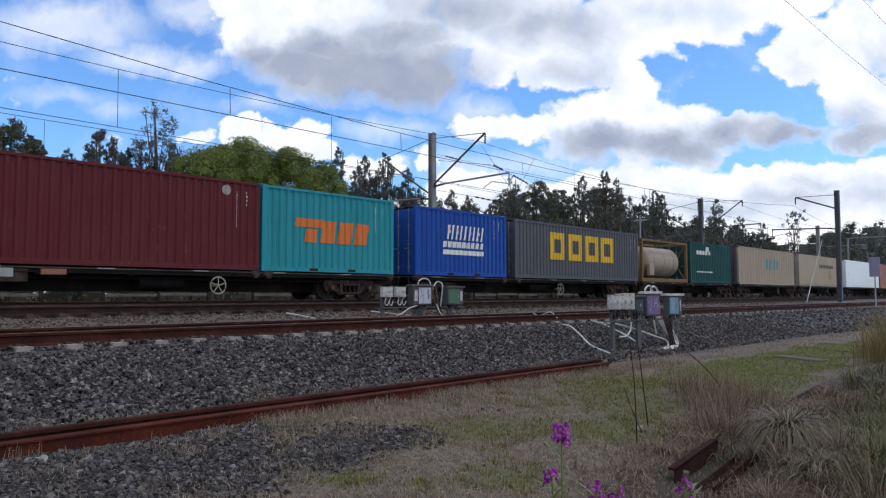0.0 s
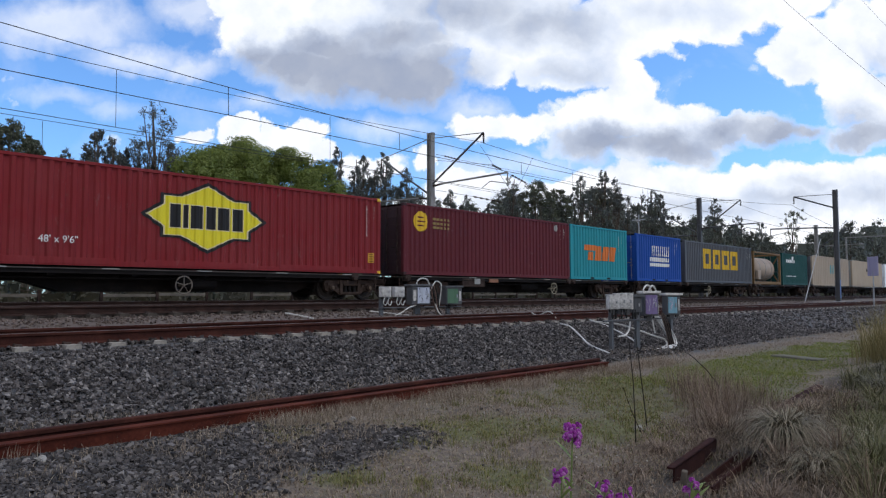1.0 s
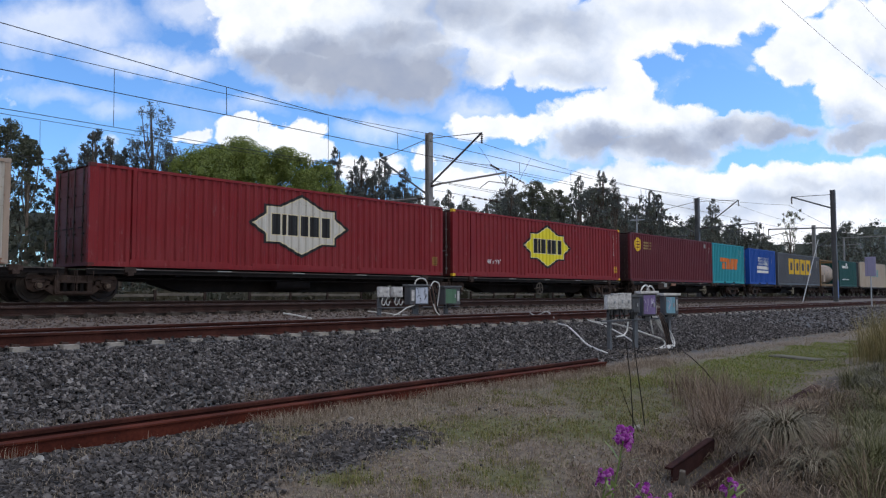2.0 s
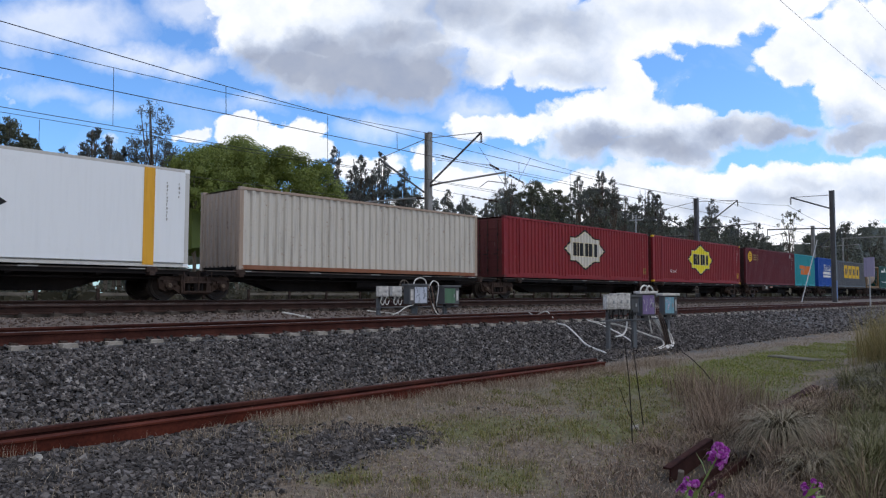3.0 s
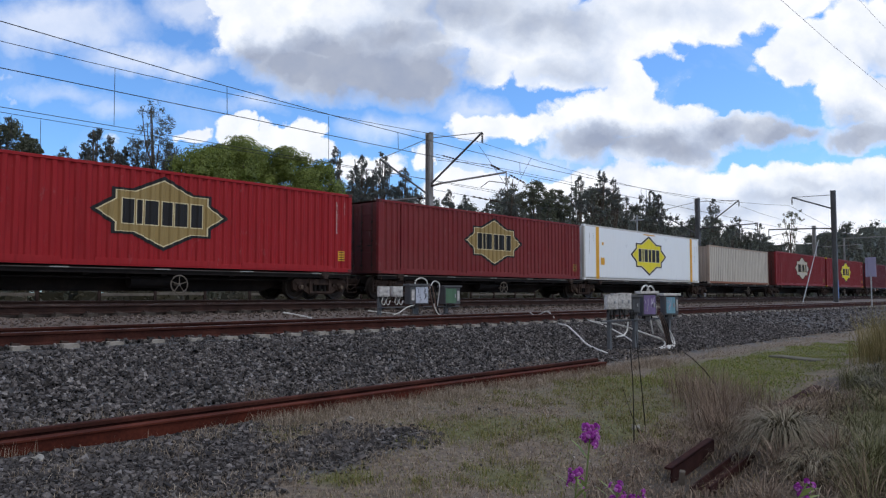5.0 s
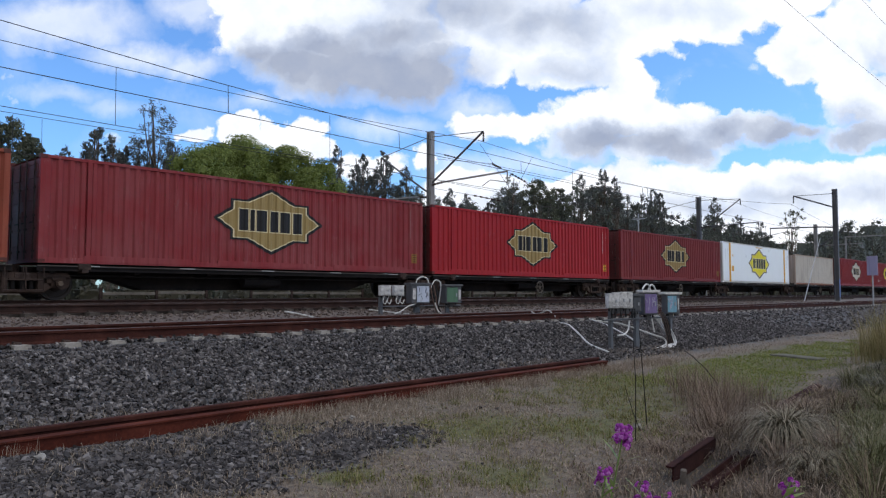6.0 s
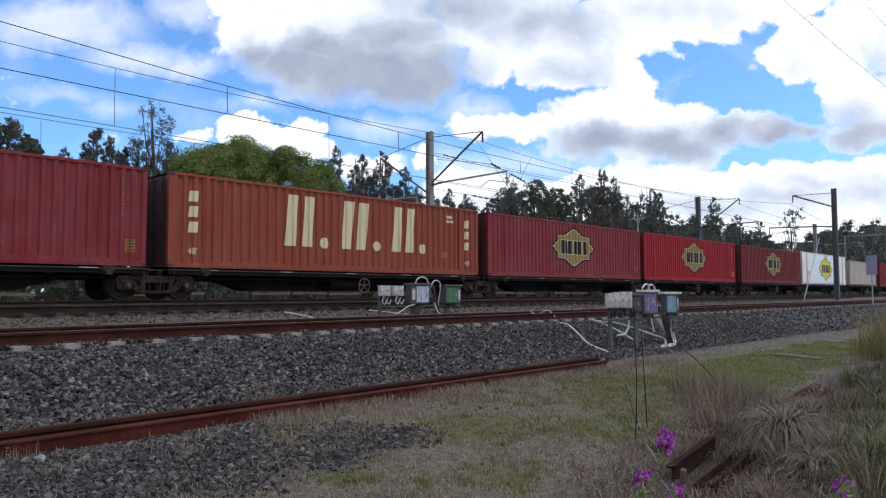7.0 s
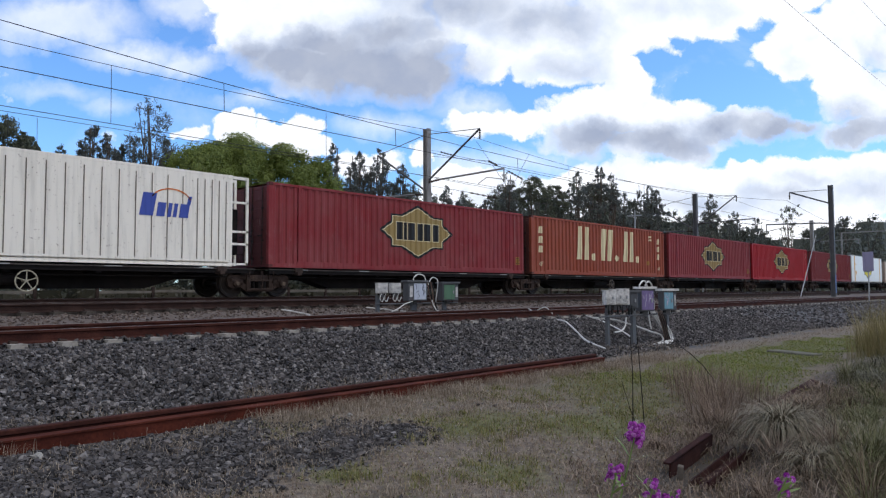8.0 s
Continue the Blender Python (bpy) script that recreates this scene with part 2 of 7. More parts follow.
BALLAST = pieces("ballast_stone", [(0.010, 0.009, 0.009), (0.062, 0.055, 0.055), (0.140, 0.125, 0.124), (0.016, 0.014, 0.015), (0.250, 0.229, 0.222)])
SPILTSTONE = pieces("dusty_spilt_stone", [(0.018, 0.016, 0.016), (0.056, 0.050, 0.050), (0.105, 0.094, 0.093), (0.026, 0.023, 0.024), (0.160, 0.146, 0.141)])
CESS = pieces("dirty_stone", [(0.040, 0.029, 0.026), (0.08, 0.058, 0.049), (0.135, 0.10, 0.084), (0.057, 0.041, 0.035), (0.21, 0.175, 0.15)])
RUST = matter("rusty_rail", [(0.024, 0.007, 0.005), (0.075, 0.018, 0.011), (0.125, 0.033, 0.020)], 3.0, 0.9, 0.0, 0.5, 0.004)
RAILSIDE = matter("brown_rail", [(0.018, 0.007, 0.006), (0.046, 0.015, 0.011), (0.080, 0.028, 0.020)], 3.0, 0.85, 0.0, 0.4, 0.003)
RAILTOP = matter("worn_railhead", [(0.16, 0.14, 0.13), (0.26, 0.235, 0.22)], 2.0, 0.45, 0.7, 0.1, 0.001)
CONCRETE = matter("sleeper_concrete", [(0.16, 0.145, 0.13), (0.26, 0.245, 0.225), (0.36, 0.34, 0.32)], 5.0, 0.9, 0, 0.4, 0.004)
WOOD = matter("old_timber", [(0.16, 0.13, 0.10), (0.30, 0.25, 0.20), (0.40, 0.35, 0.29)], 6.0, 0.9, 0, 0.5, 0.004)
GALV = matter("galvanised_steel", [(0.22, 0.23, 0.25), (0.33, 0.34, 0.36), (0.42, 0.43, 0.45)], 1.5, 0.55, 0.5, 0.15, 0.002)
DULLSTEEL = matter("weathered_mast_steel", [(0.14, 0.135, 0.13), (0.24, 0.235, 0.23), (0.33, 0.325, 0.32)], 1.2, 0.65, 0.3, 0.2, 0.003)
PALEWIRE = matter("dull_aluminium_wire", [(0.16, 0.16, 0.17), (0.20, 0.20, 0.21)], 2.0, 0.9, 0.0, 0.0)
DARKSTEEL = matter("dark_mast_steel", [(0.05, 0.052, 0.06), (0.09, 0.092, 0.10), (0.14, 0.14, 0.15)], 1.2, 0.65, 0.3, 0.2, 0.003)
WIRE = matter("wire_copper", [(0.03, 0.03, 0.035), (0.05, 0.05, 0.055)], 2.0, 0.6, 0.3, 0.0)
BLACKSTEEL = matter("grimy_black_steel", [(0.006, 0.005, 0.005), (0.012, 0.010, 0.010), (0.028, 0.021, 0.019)], 1.5, 0.85, 0.0, 0.3, 0.004)
GRIME = matter("brake_dust_steel", [(0.014, 0.010, 0.009), (0.042, 0.029, 0.025), (0.105, 0.074, 0.062)], 4.0, 0.9, 0.0, 0.4, 0.004)
WHEELSTEEL = matter("wheel_steel", [(0.016, 0.012, 0.011), (0.035, 0.027, 0.023)], 4.0, 0.7, 0.3, 0.2, 0.003)
WHITEPAINT = paint("white_mark_paint", (0.72, 0.72, 0.70), 0.1, 0.1)
GREYPAINT = paint("grey_steel_paint", (0.30, 0.30, 0.29), 0.25)
RUBBER = matter("black_rubber", [(0.012, 0.012, 0.012), (0.025, 0.025, 0.025)], 4.0, 0.8)
WHITEPIPE = matter("white_conduit", [(0.42, 0.41, 0.40), (0.66, 0.65, 0.63)], 6.0, 0.6)
BARK = matter("bark", [(0.05, 0.04, 0.035), (0.11, 0.09, 0.075), (0.18, 0.15, 0.125)], 3.0, 0.9, 0, 0.6, 0.02, 20.0)


# patches of green growth on the ground: centre and half sizes
GREENS = ((5.3, 4.35, 0.7, 0.5), (8.7, 4.7, 1.9, 0.9), (6.0, 3.75, 0.8, 0.5), (3.75, 5.1, 0.25, 0.2), (11.8, 4.2, 3.4, 1.1), (15.5, 4.6, 4.5, 1.0), (4.4, 3.3, 0.5, 0.4), (3.4, 4.0, 0.3, 0.25), (6.4, 3.55, 1.1, 0.5), (7.6, 4.0, 1.2, 0.6), (10.0, 3.6, 1.8, 0.8), (12.5, 4.9, 2.4, 0.7))


# shade painted dark into the soil under the rough growth: centre and half sizes
BANK_SHADE = ((5.4, 2.2, 1.5, 0.9), (4.2, 1.6, 1.2, 0.8), (6.4, 1.5, 2.0, 1.1), (8.6, 1.7, 2.6, 1.2), (11.5, 2.2, 2.5, 1.0))


# dark stone spilt from the line: centre and half sizes
SPILLS = ((2.2, 5.15, 1.75, 1.05), (3.85, 4.6, 0.85, 0.5), (0.5, 5.2, 2.0, 1.2))


def ground_matter():
    """Sandy soil with straw, moss-green patches, painted shade under the bank, and dark stone near the line."""
    m, t, b, at = shader("ground", 0.95)
    xyz = node(t, "ShaderNodeSeparateXYZ", [(0, at)])
    big, mid, small, grit = fbm(t, at, 0.35, 4), fbm(t, at, 1.6, 5, 0.6), fbm(t, at, 14.0, 5, 0.65), fbm(t, at, 70.0, 3, 0.6)
    soil = ramp(t, calc(t, "ADD", calc(t, "MULTIPLY", small, 0.6), calc(t, "MULTIPLY", grit, 0.4)), ((0.34, (0.040, 0.030, 0.023)), (0.46, (0.10, 0.077, 0.060)), (0.56, (0.165, 0.130, 0.101)), (0.68, (0.27, 0.222, 0.178))))
    green = ramp(t, small, ((0.3, (0.040, 0.045, 0.012)), (0.7, (0.125, 0.128, 0.040))))
    lush = None
    for px, py, rx, ry in GREENS:
        spot = node(t, "ShaderNodeMapping", [(0, at)])
        spot.inputs[1].default_value, spot.inputs[3].default_value = (-px / rx, -py / ry, 0), (1 / rx, 1 / ry, 0.001)
        ball = node(t, "ShaderNodeTexGradient", [(0, spot.outputs[0])])
        ball.gradient_type = "SPHERICAL"
        lush = ball.outputs[1] if lush is None else calc(t, "MAXIMUM", lush, ball.outputs[1])
    lush = calc(t, "MULTIPLY", lush, 0.40)
    c = blend(t, ramp(t, calc(t, "ADD", lush, calc(t, "ADD", calc(t, "MULTIPLY", big, 0.25), calc(t, "ADD", calc(t, "MULTIPLY", mid, 0.45), calc(t, "MULTIPLY", small, 0.30)))), ((0.50, 0.0), (0.60, 0.35), (0.78, 0.85))), soil, green)
    # the shade under the bank's growth, put into the soil colour
    bank_shade = None
    for px, py, rx, ry in BANK_SHADE:
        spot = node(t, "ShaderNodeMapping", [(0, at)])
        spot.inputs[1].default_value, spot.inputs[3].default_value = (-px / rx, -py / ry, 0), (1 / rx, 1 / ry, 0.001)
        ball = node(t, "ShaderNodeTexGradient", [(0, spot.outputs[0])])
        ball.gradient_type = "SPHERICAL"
        bank_shade = ball.outputs[1] if bank_shade is None else calc(t, "MAXIMUM", bank_shade, ball.outputs[1])
    bank_shade = calc(t, "ADD", bank_shade, calc(t, "MULTIPLY", calc(t, "SUBTRACT", mid, 0.5), 0.8))
    c = blend(t, ramp(t, bank_shade, ((0.10, 0.0), (0.40, 0.9))), c, blend(t, small, (0.010, 0.0075, 0.006), (0.045, 0.033, 0.025)))
    stone = ramp(t, grit, ((0.3, (0.022, 0.022, 0.025)), (0.55, (0.06, 0.06, 0.066)), (0.75, (0.13, 0.125, 0.12))))
    edge = calc(t, "ADD", xyz.outputs[1], calc(t, "MULTIPLY", calc(t, "SUBTRACT", mid, 0.5), 1.6))
    near = ramp(t, calc(t, "DIVIDE", edge, 20.0), ((0.285, 0.0), (0.315, 1.0)))
    for sx, sy, rx, ry in SPILLS:
        spilt = node(t, "ShaderNodeMapping", [(0, at)])
        spilt.inputs[1].default_value, spilt.inputs[3].default_value = (-sx / rx / 1.2, -sy / ry / 1.2, 0), (1 / rx / 1.2, 1 / ry / 1.2, 0.001)
        ball = node(t, "ShaderNodeTexGradient", [(0, spilt.outputs[0])])
        ball.gradient_type = "SPHERICAL"
        near = calc(t, "MAXIMUM", near, ramp(t, calc(t, "ADD", ball.outputs[1], calc(t, "MULTIPLY", calc(t, "SUBTRACT", mid, 0.5), 0.8)), ((0.12, 0.0), (0.26, 0.9))))
    brown = ramp(t, small, ((0.3, (0.040, 0.029, 0.024)), (0.7, (0.12, 0.088, 0.073))))
    stone = blend(t, ramp(t, calc(t, "DIVIDE", edge, 40.0), ((0.315, 0.0), (0.33, 1.0))), stone, brown)
    c = blend(t, near, c, stone)
    far = ramp(t, calc(t, "DIVIDE", edge, 100.0), ((0.29, 0.0), (0.33, 1.0)))
    c = blend(t, far, c, blend(t, big, (0.06, 0.075, 0.028), (0.16, 0.15, 0.08)))
    t.links.new(c, b.inputs["Base Color"])
    bump(t, b, calc(t, "ADD", small, grit), 0.6, 0.02)
    return m


# ---------------------------------------------------------------- building helpers
def part(name, bm, material, parent=None, label=""):
    """Links a bmesh as one mesh object under a thing or a part."""
    me = bpy.data.meshes.new(name)
    bm.to_mesh(me)
    bm.free()
    me.materials.append(material)
    ob = new(name, me)
    if parent is not None:
        ob.parent = parent
    if label:
        ob["label"] = label
    return ob


def again(ob, m, parent):
    """Another part on the same mesh."""
    o = new(ob.name.split(".")[0], ob.data)
    o.parent, o.matrix_basis = parent, m
    if ob.get("label"):
        o["label"] = ob["label"]
    return o


def thing(name, label, category, at=(0, 0, 0), turn=0, group="", kind=""):
    ob = new(name)
    ob.empty_display_size = 0.2
    ob.matrix_basis = pose(*at, 0, 0, turn)
    return tagged(ob, label, category, group, kind)


def sheet(name, verts, faces, material, parent=None, smooth=False):
    """One mesh from arrays: vertices and equal-sided faces."""
    me = bpy.data.meshes.new(name)
    verts, faces = np.asarray(verts, dtype=np.float32), np.asarray(faces, dtype=np.int32)
    k = faces.shape[1]
    me.vertices.add(len(verts))
    me.vertices.foreach_set("co", verts.ravel())
    me.loops.add(faces.size)
    me.loops.foreach_set("vertex_index", faces.ravel())
    me.polygons.add(len(faces))
    me.polygons.foreach_set("loop_start", np.arange(0, faces.size, k, dtype=np.int32))
    me.polygons.foreach_set("loop_total", np.full(len(faces), k, dtype=np.int32))
    me.polygons.foreach_set("use_smooth", np.full(len(faces), smooth, dtype=bool))
    me.update()
    me.validate()
    me.materials.append(material)
    ob = new(name, me)
    if parent is not None:
        ob.parent = parent
    return ob


def box(bm, x0, x1, y0, y1, z0, z1, bevel=0.0):
    made = bmesh.ops.create_cube(bm, size=1.0, matrix=Matrix.Translation(((x0 + x1) / 2, (y0 + y1) / 2, (z0 + z1) / 2))
                                 @ Matrix.Diagonal((x1 - x0, y1 - y0, z1 - z0, 1)))
    if bevel:
        edges = list({e for v in made["verts"] for e in v.link_edges})
        bmesh.ops.bevel(bm, geom=edges, offset=bevel, segments=1, affect="EDGES")
    return made["verts"]


def rod(bm, a, b, r, r2=None, sides=8):
    a, b = Vector(a), Vector(b)
    m = Matrix.Translation((a + b) / 2) @ (b - a).to_track_quat("Z", "Y").to_matrix().to_4x4()
    return bmesh.ops.create_cone(bm, cap_ends=True, segments=sides, radius1=r, radius2=r if r2 is None else r2, depth=(b - a).length, matrix=m)["verts"]


def tube(bm, points, r, sides=6, taper=1.0):
    """A bent pipe through the points."""
    pts = [Vector(p) for p in points]
    rings = []
    for i, p in enumerate(pts):
        d = (pts[min(i + 1, len(pts) - 1)] - pts[max(i - 1, 0)]).normalized()
        side = d.cross(Vector((0, 0, 1)) if abs(d.z) < 0.9 else Vector((1, 0, 0))).normalized()
        up = side.cross(d)
        rr = r * (1 + (taper - 1) * i / max(1, len(pts) - 1))
        rings.append([bm.verts.new(p + (side * math.cos(a) + up * math.sin(a)) * rr) for a in (2 * math.pi * k / sides for k in range(sides))])
    for q, w in zip(rings, rings[1:]):
        for k in range(sides):
            bm.faces.new((q[k], q[(k + 1) % sides], w[(k + 1) % sides], w[k]))
    bm.faces.new(rings[0][::-1])
    bm.faces.new(rings[-1])


def slab(bm, outline, y0, y1):
    """A plate: an outline in x and z, thick from y0 to y1."""
    front = [bm.verts.new((x, y0, z)) for x, z in outline]
    back = [bm.verts.new((x, y1, z)) for x, z in outline]
    bm.faces.new(front)
    bm.faces.new(back[::-1])
    for i in range(len(outline)):
        j = (i + 1) % len(outline)
        bm.faces.new((front[j], front[i], back[i], back[j]))


def extrude_x(bm, outline, x0, x1):
    """A bar along x: an outline in y and z."""
    a = [bm.verts.new((x0, y, z)) for y, z in outline]
    b = [bm.verts.new((x1, y, z)) for y, z in outline]
    bm.faces.new(a)
    bm.faces.new(b[::-1])
    for i in range(len(outline)):
        j = (i + 1) % len(outline)
        bm.faces.new((a[j], a[i], b[i], b[j]))


def tidy(bm):
    bmesh.ops.recalc_face_normals(bm, faces=bm.faces)
    return bm
# ---------------------------------------------------------------- ground
PROFILE_Y = (-3000, -60, -8, 0, 3.0, 5.2, 6.4, 7.2, 9.1, 10.03, 10.13, 12.9, 13.4, 14.3, 18.2, 20.0, 24.6, 30.0, 60.0, 120.0, 3000.0)
PROFILE_Z = (-0.5, -0.2, -0.05, 0.0, 0.08, 0.22, 0.27, 0.36, 0.62, 0.655, 0.69, 0.68, 0.86, 0.93, 0.93, 0.95, 0.95, 0.85, 0.7, 0.6, 0.4)
MOUNDS = ((10.2, 1.0, 2.6, 1.3, 0.42), (14.5, 1.6, 3.2, 1.5, 0.40), (6.2, 0.9, 1.6, 0.9, 0.15), (22.0, 2.5, 6.0, 1.6, 0.35), (6.17, 1.93, 0.20, 0.20, 0.16), (5.5, 1.5, 0.35, 0.25, 0.08))


def ground_z(x, y):
    """Height of the ground at arrays x, y."""
    z = np.interp(y, PROFILE_Y, PROFILE_Z)
    for cx, cy, rx, ry, h in MOUNDS:
        z = z + h * np.exp(-((x - cx) / rx) ** 2 - ((y - cy) / ry) ** 2)
    soft = np.clip((6.2 - y) / 2.0, 0.25, 1.0) * (np.abs(x) < 90)
    z = z + soft * 0.030 * (np.sin(1.9 * x + 0.7 * y) * np.sin(1.3 * y - 0.5 * x) + 0.6 * np.sin(4.1 * x - 2.3 * y))
    return z


def build_ground():
    xs = np.unique(np.concatenate([np.linspace(-3000, -60, 8), np.linspace(-60, -6, 19), np.arange(-6, 30, 0.22), np.arange(30, 90, 1.5), np.linspace(90, 3000, 14)]))
    ys = np.unique(np.concatenate([np.array(PROFILE_Y), np.arange(-8, 14.6, 0.2), np.linspace(14.6, 60, 24), np.linspace(60, 400, 6)]))
    gx, gy = np.meshgrid(xs, ys)
    gz = ground_z(gx, gy)
    verts = np.stack([gx, gy, gz], -1).reshape(-1, 3)
    nx, ny = len(xs), len(ys)
    i = (np.arange(ny - 1)[:, None] * nx + np.arange(nx - 1)[None]).ravel()
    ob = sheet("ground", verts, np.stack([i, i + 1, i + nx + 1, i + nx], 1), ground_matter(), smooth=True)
    return tagged(ob, "sandy ground with dry grass and dark stone beside the line", "ground", kind="structure")


def stones(name, label, n, xr, yr, size, material, lift=0.3, keep=None, density=None):
    """Broken stone strewn over the ground, joined in one sheet."""
    rng = np.random.default_rng(abs(len(label) * 131 + n))
    x = xr[0] + (xr[1] - xr[0]) * (rng.random(n) if density is None else rng.random(n) ** density)
    y = rng.uniform(*yr, n)
    if keep is not None:
        ok = keep(x, y, rng)
        x, y = x[ok], y[ok]
    n = len(x)
    s = size * rng.uniform(0.6, 1.35, n)
    z = ground_z(x, y) + s * rng.uniform(-0.15, lift, n)
    base = np.array([(-1, -1, -1), (1, -1, -1), (1, 1, -1), (-1, 1, -1), (-1, -1, 1), (1, -1, 1), (1, 1, 1), (-1, 1, 1)], dtype=np.float64) * 0.72
    tri = np.array([(4, 5, 6), (4, 6, 7), (0, 1, 5), (0, 5, 4), (1, 2, 6), (1, 6, 5), (2, 3, 7), (2, 7, 6), (3, 0, 4), (3, 4, 7)])
    v = base[None] * rng.uniform(0.45, 1.25, (n, 8, 3)) * np.stack([rng.uniform(0.8, 1.3, n), rng.uniform(0.55, 1.0, n), rng.uniform(0.4, 0.85, n)], -1)[:, None]
    a, b = rng.uniform(0, 6.28, n), rng.uniform(-1.2, 1.2, n)
    ca, sa, cb, sb = np.cos(a)[:, None], np.sin(a)[:, None], np.cos(b)[:, None], np.sin(b)[:, None]
    vx, vz = v[..., 0] * cb - v[..., 2] * sb, v[..., 0] * sb + v[..., 2] * cb
    v = np.stack([vx * ca - v[..., 1] * sa, vx * sa + v[..., 1] * ca, vz], -1) * s[:, None, None] + np.stack([x, y, z], -1)[:, None]
    f = tri[None] + 8 * np.arange(n)[:, None, None]
    return tagged(sheet(name, v.reshape(-1, 3), f.reshape(-1, 3), material), label, "ballast", kind="stuff")


# ---------------------------------------------------------------- tracks
RAIL_SHAPE = [(-0.073, 0.0), (0.073, 0.0), (0.073, 0.012), (0.012, 0.034), (0.010, 0.115), (0.034, 0.128), (0.035, 0.152), (0.028, 0.160),
              (-0.028, 0.160), (-0.035, 0.152), (-0.034, 0.128), (-0.010, 0.115), (-0.012, 0.034), (-0.073, 0.012)]


DARKRAIL = matter("dark_brown_rail", [(0.013, 0.008, 0.007), (0.030, 0.016, 0.013), (0.055, 0.030, 0.025)], 3.0, 0.85, 0.0, 0.4, 0.003)


def rail(parent, x0, x1, y, top, material, head=None):
    bm = bmesh.new()
    extrude_x(bm, [(a, b * 1.06) for a, b in RAIL_SHAPE], x0, x1)
    ob = part("rail", tidy(bm), material, parent)
    ob.location = (0, y, top - 0.17)
    if head:
        bm = bmesh.new()
        box(bm, x0, x1, -0.026, 0.026, 0.1696, 0.1716)
        part("running_band", bm, head, ob, "worn bright running surface")
    return ob


def track(name, label, y, top, x0, x1, sleepers, sleeper_mat):
    t = thing(name, label, "railway track", kind="structure")
    for side in (-0.752, 0.752):
        rail(t, x0, x1, y + side, top, RAILSIDE if name == "track_near" else DARKRAIL, RAILTOP)
    bm = bmesh.new()
    extrude_x(bm, [(-0.125, -0.2), (0.125, -0.2), (0.095, 0.0), (-0.095, 0.0)], -1.08, 1.25)
    for v in bm.verts:
        v.co.x, v.co.y = v.co.y, v.co.x
    tidy(bm)
    first = None
    for k in range(*sleepers):
        m = pose(0.37 + 0.6 * k, y, top - 0.158, 0, 0, random.uniform(-0.6, 0.6))
        if first is None:
            first = part("sleeper", bm, sleeper_mat, t)
            first.matrix_basis = m
        else:
            again(first, m, t)
    clip = None
    for k in range(*sleepers):
        for side in (-0.752,):
            m = pose(0.37 + 0.6 * k, y + side - 0.09, top - 0.18)
            if clip is None:
                bm = bmesh.new()
                box(bm, -0.05, 0.05, -0.05, 0.03, 0, 0.05, 0.01)
                rod(bm, (-0.03, -0.03, 0.05), (-0.03, 0.04, 0.05), 0.012, sides=6)
                clip = part("rail_clip", bm, GRIME, t)
                clip.matrix_basis = m
            else:
                again(clip, m, t)
    return t


PALECONCRETE = matter("pale_sleeper_concrete", [(0.17, 0.152, 0.132), (0.27, 0.245, 0.218), (0.37, 0.34, 0.305)], 5.0, 0.9, 0, 0.4, 0.004)
OILY = matter("oily_sleeper", [(0.035, 0.028, 0.024), (0.06, 0.05, 0.043), (0.10, 0.085, 0.074)], 5.0, 0.9, 0, 0.4, 0.004)
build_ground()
TRAIN_Y = 22.07
track("track_near", "railway track with brown rails on concrete sleepers in ballast", 11.21, 0.90, -80, 400, (-4, 135), PALECONCRETE)
track("track_middle", "railway track with brown rails between the other lines", 16.3, 1.165, -80, 400, (-4, 110), OILY)
track("track_train", "railway track under the freight train", TRAIN_Y, 1.20, -300, 500, (4, 110), OILY)
track("track_far", "railway track beyond the freight train", 27.9, 1.15, -80, 400, (4, 90), OILY)
siding = thing("siding", "rust-red disused rail on old fastenings beside the ballast", "rail", kind="structure")
bm = bmesh.new()
extrude_x(bm, [(0.0, -0.05), (0.07, -0.05), (0.07, 0.172), (-0.045, 0.172), (-0.045, 0.158), (-0.03, 0.15), (-0.024, 0.0), (0.0, -0.005)], -14.0, 10.2)
part("rail", tidy(bm), RUST, siding, "rust-red rail with a flat web").location = (0, 5.82, 0.185)
rail(siding, -14.0, 10.2, 5.965, 0.405, RAILSIDE)

# ---------------------------------------------------------------- ballast
shoulder = stones("ballast", "dark grey crushed basalt ballast of the shoulder", 62000, (-1.0, 24.0), (6.2, 10.03), 0.0265, BALLAST, 1.3, density=1.2)
stones("ballast", "dark grey crushed basalt ballast further along the line", 7500, (24.0, 75.0), (5.9, 10.02), 0.05, BALLAST, density=1.3)
stones("ballast", "dark ballast between the sleepers of the near track", 5000, (-1.0, 40.0), (9.96, 12.6), 0.034, BALLAST, 0.2, density=1.3)
stones("cess_gravel", "brownish dirty gravel between the tracks", 7000, (2.0, 50.0), (12.6, 15.2), 0.034, CESS, density=1.4)
stones("cess_gravel", "brownish dirty gravel beside the middle track", 2500, (4.0, 60.0), (15.2, 20.8), 0.04, CESS, density=1.4)


def between(x, y, rng):
    return (np.abs((x - 0.37) / 0.6 - np.round((x - 0.37) / 0.6)) * 0.6 > 0.13) | (y > 10.24)


stones("ballast", "dark ballast packed round the sleeper ends", 4200, (-1.0, 60.0), (10.11, 10.38), 0.034, BALLAST, 1.4, keep=between, density=1.2)


def spilt(x, y):
    """Nearness to the heart of the spilt stone: 0 in the middle, 1 at its ragged edge."""
    q = np.min([np.hypot((x - a) / rx, (y - b) / ry) for a, b, rx, ry in SPILLS], axis=0)
    return q + 0.14 * np.sin(3.1 * x + 2.0 * y) + 0.10 * np.sin(7 * x - 5 * y) + 0.06 * np.sin(17 * x + 11 * y)


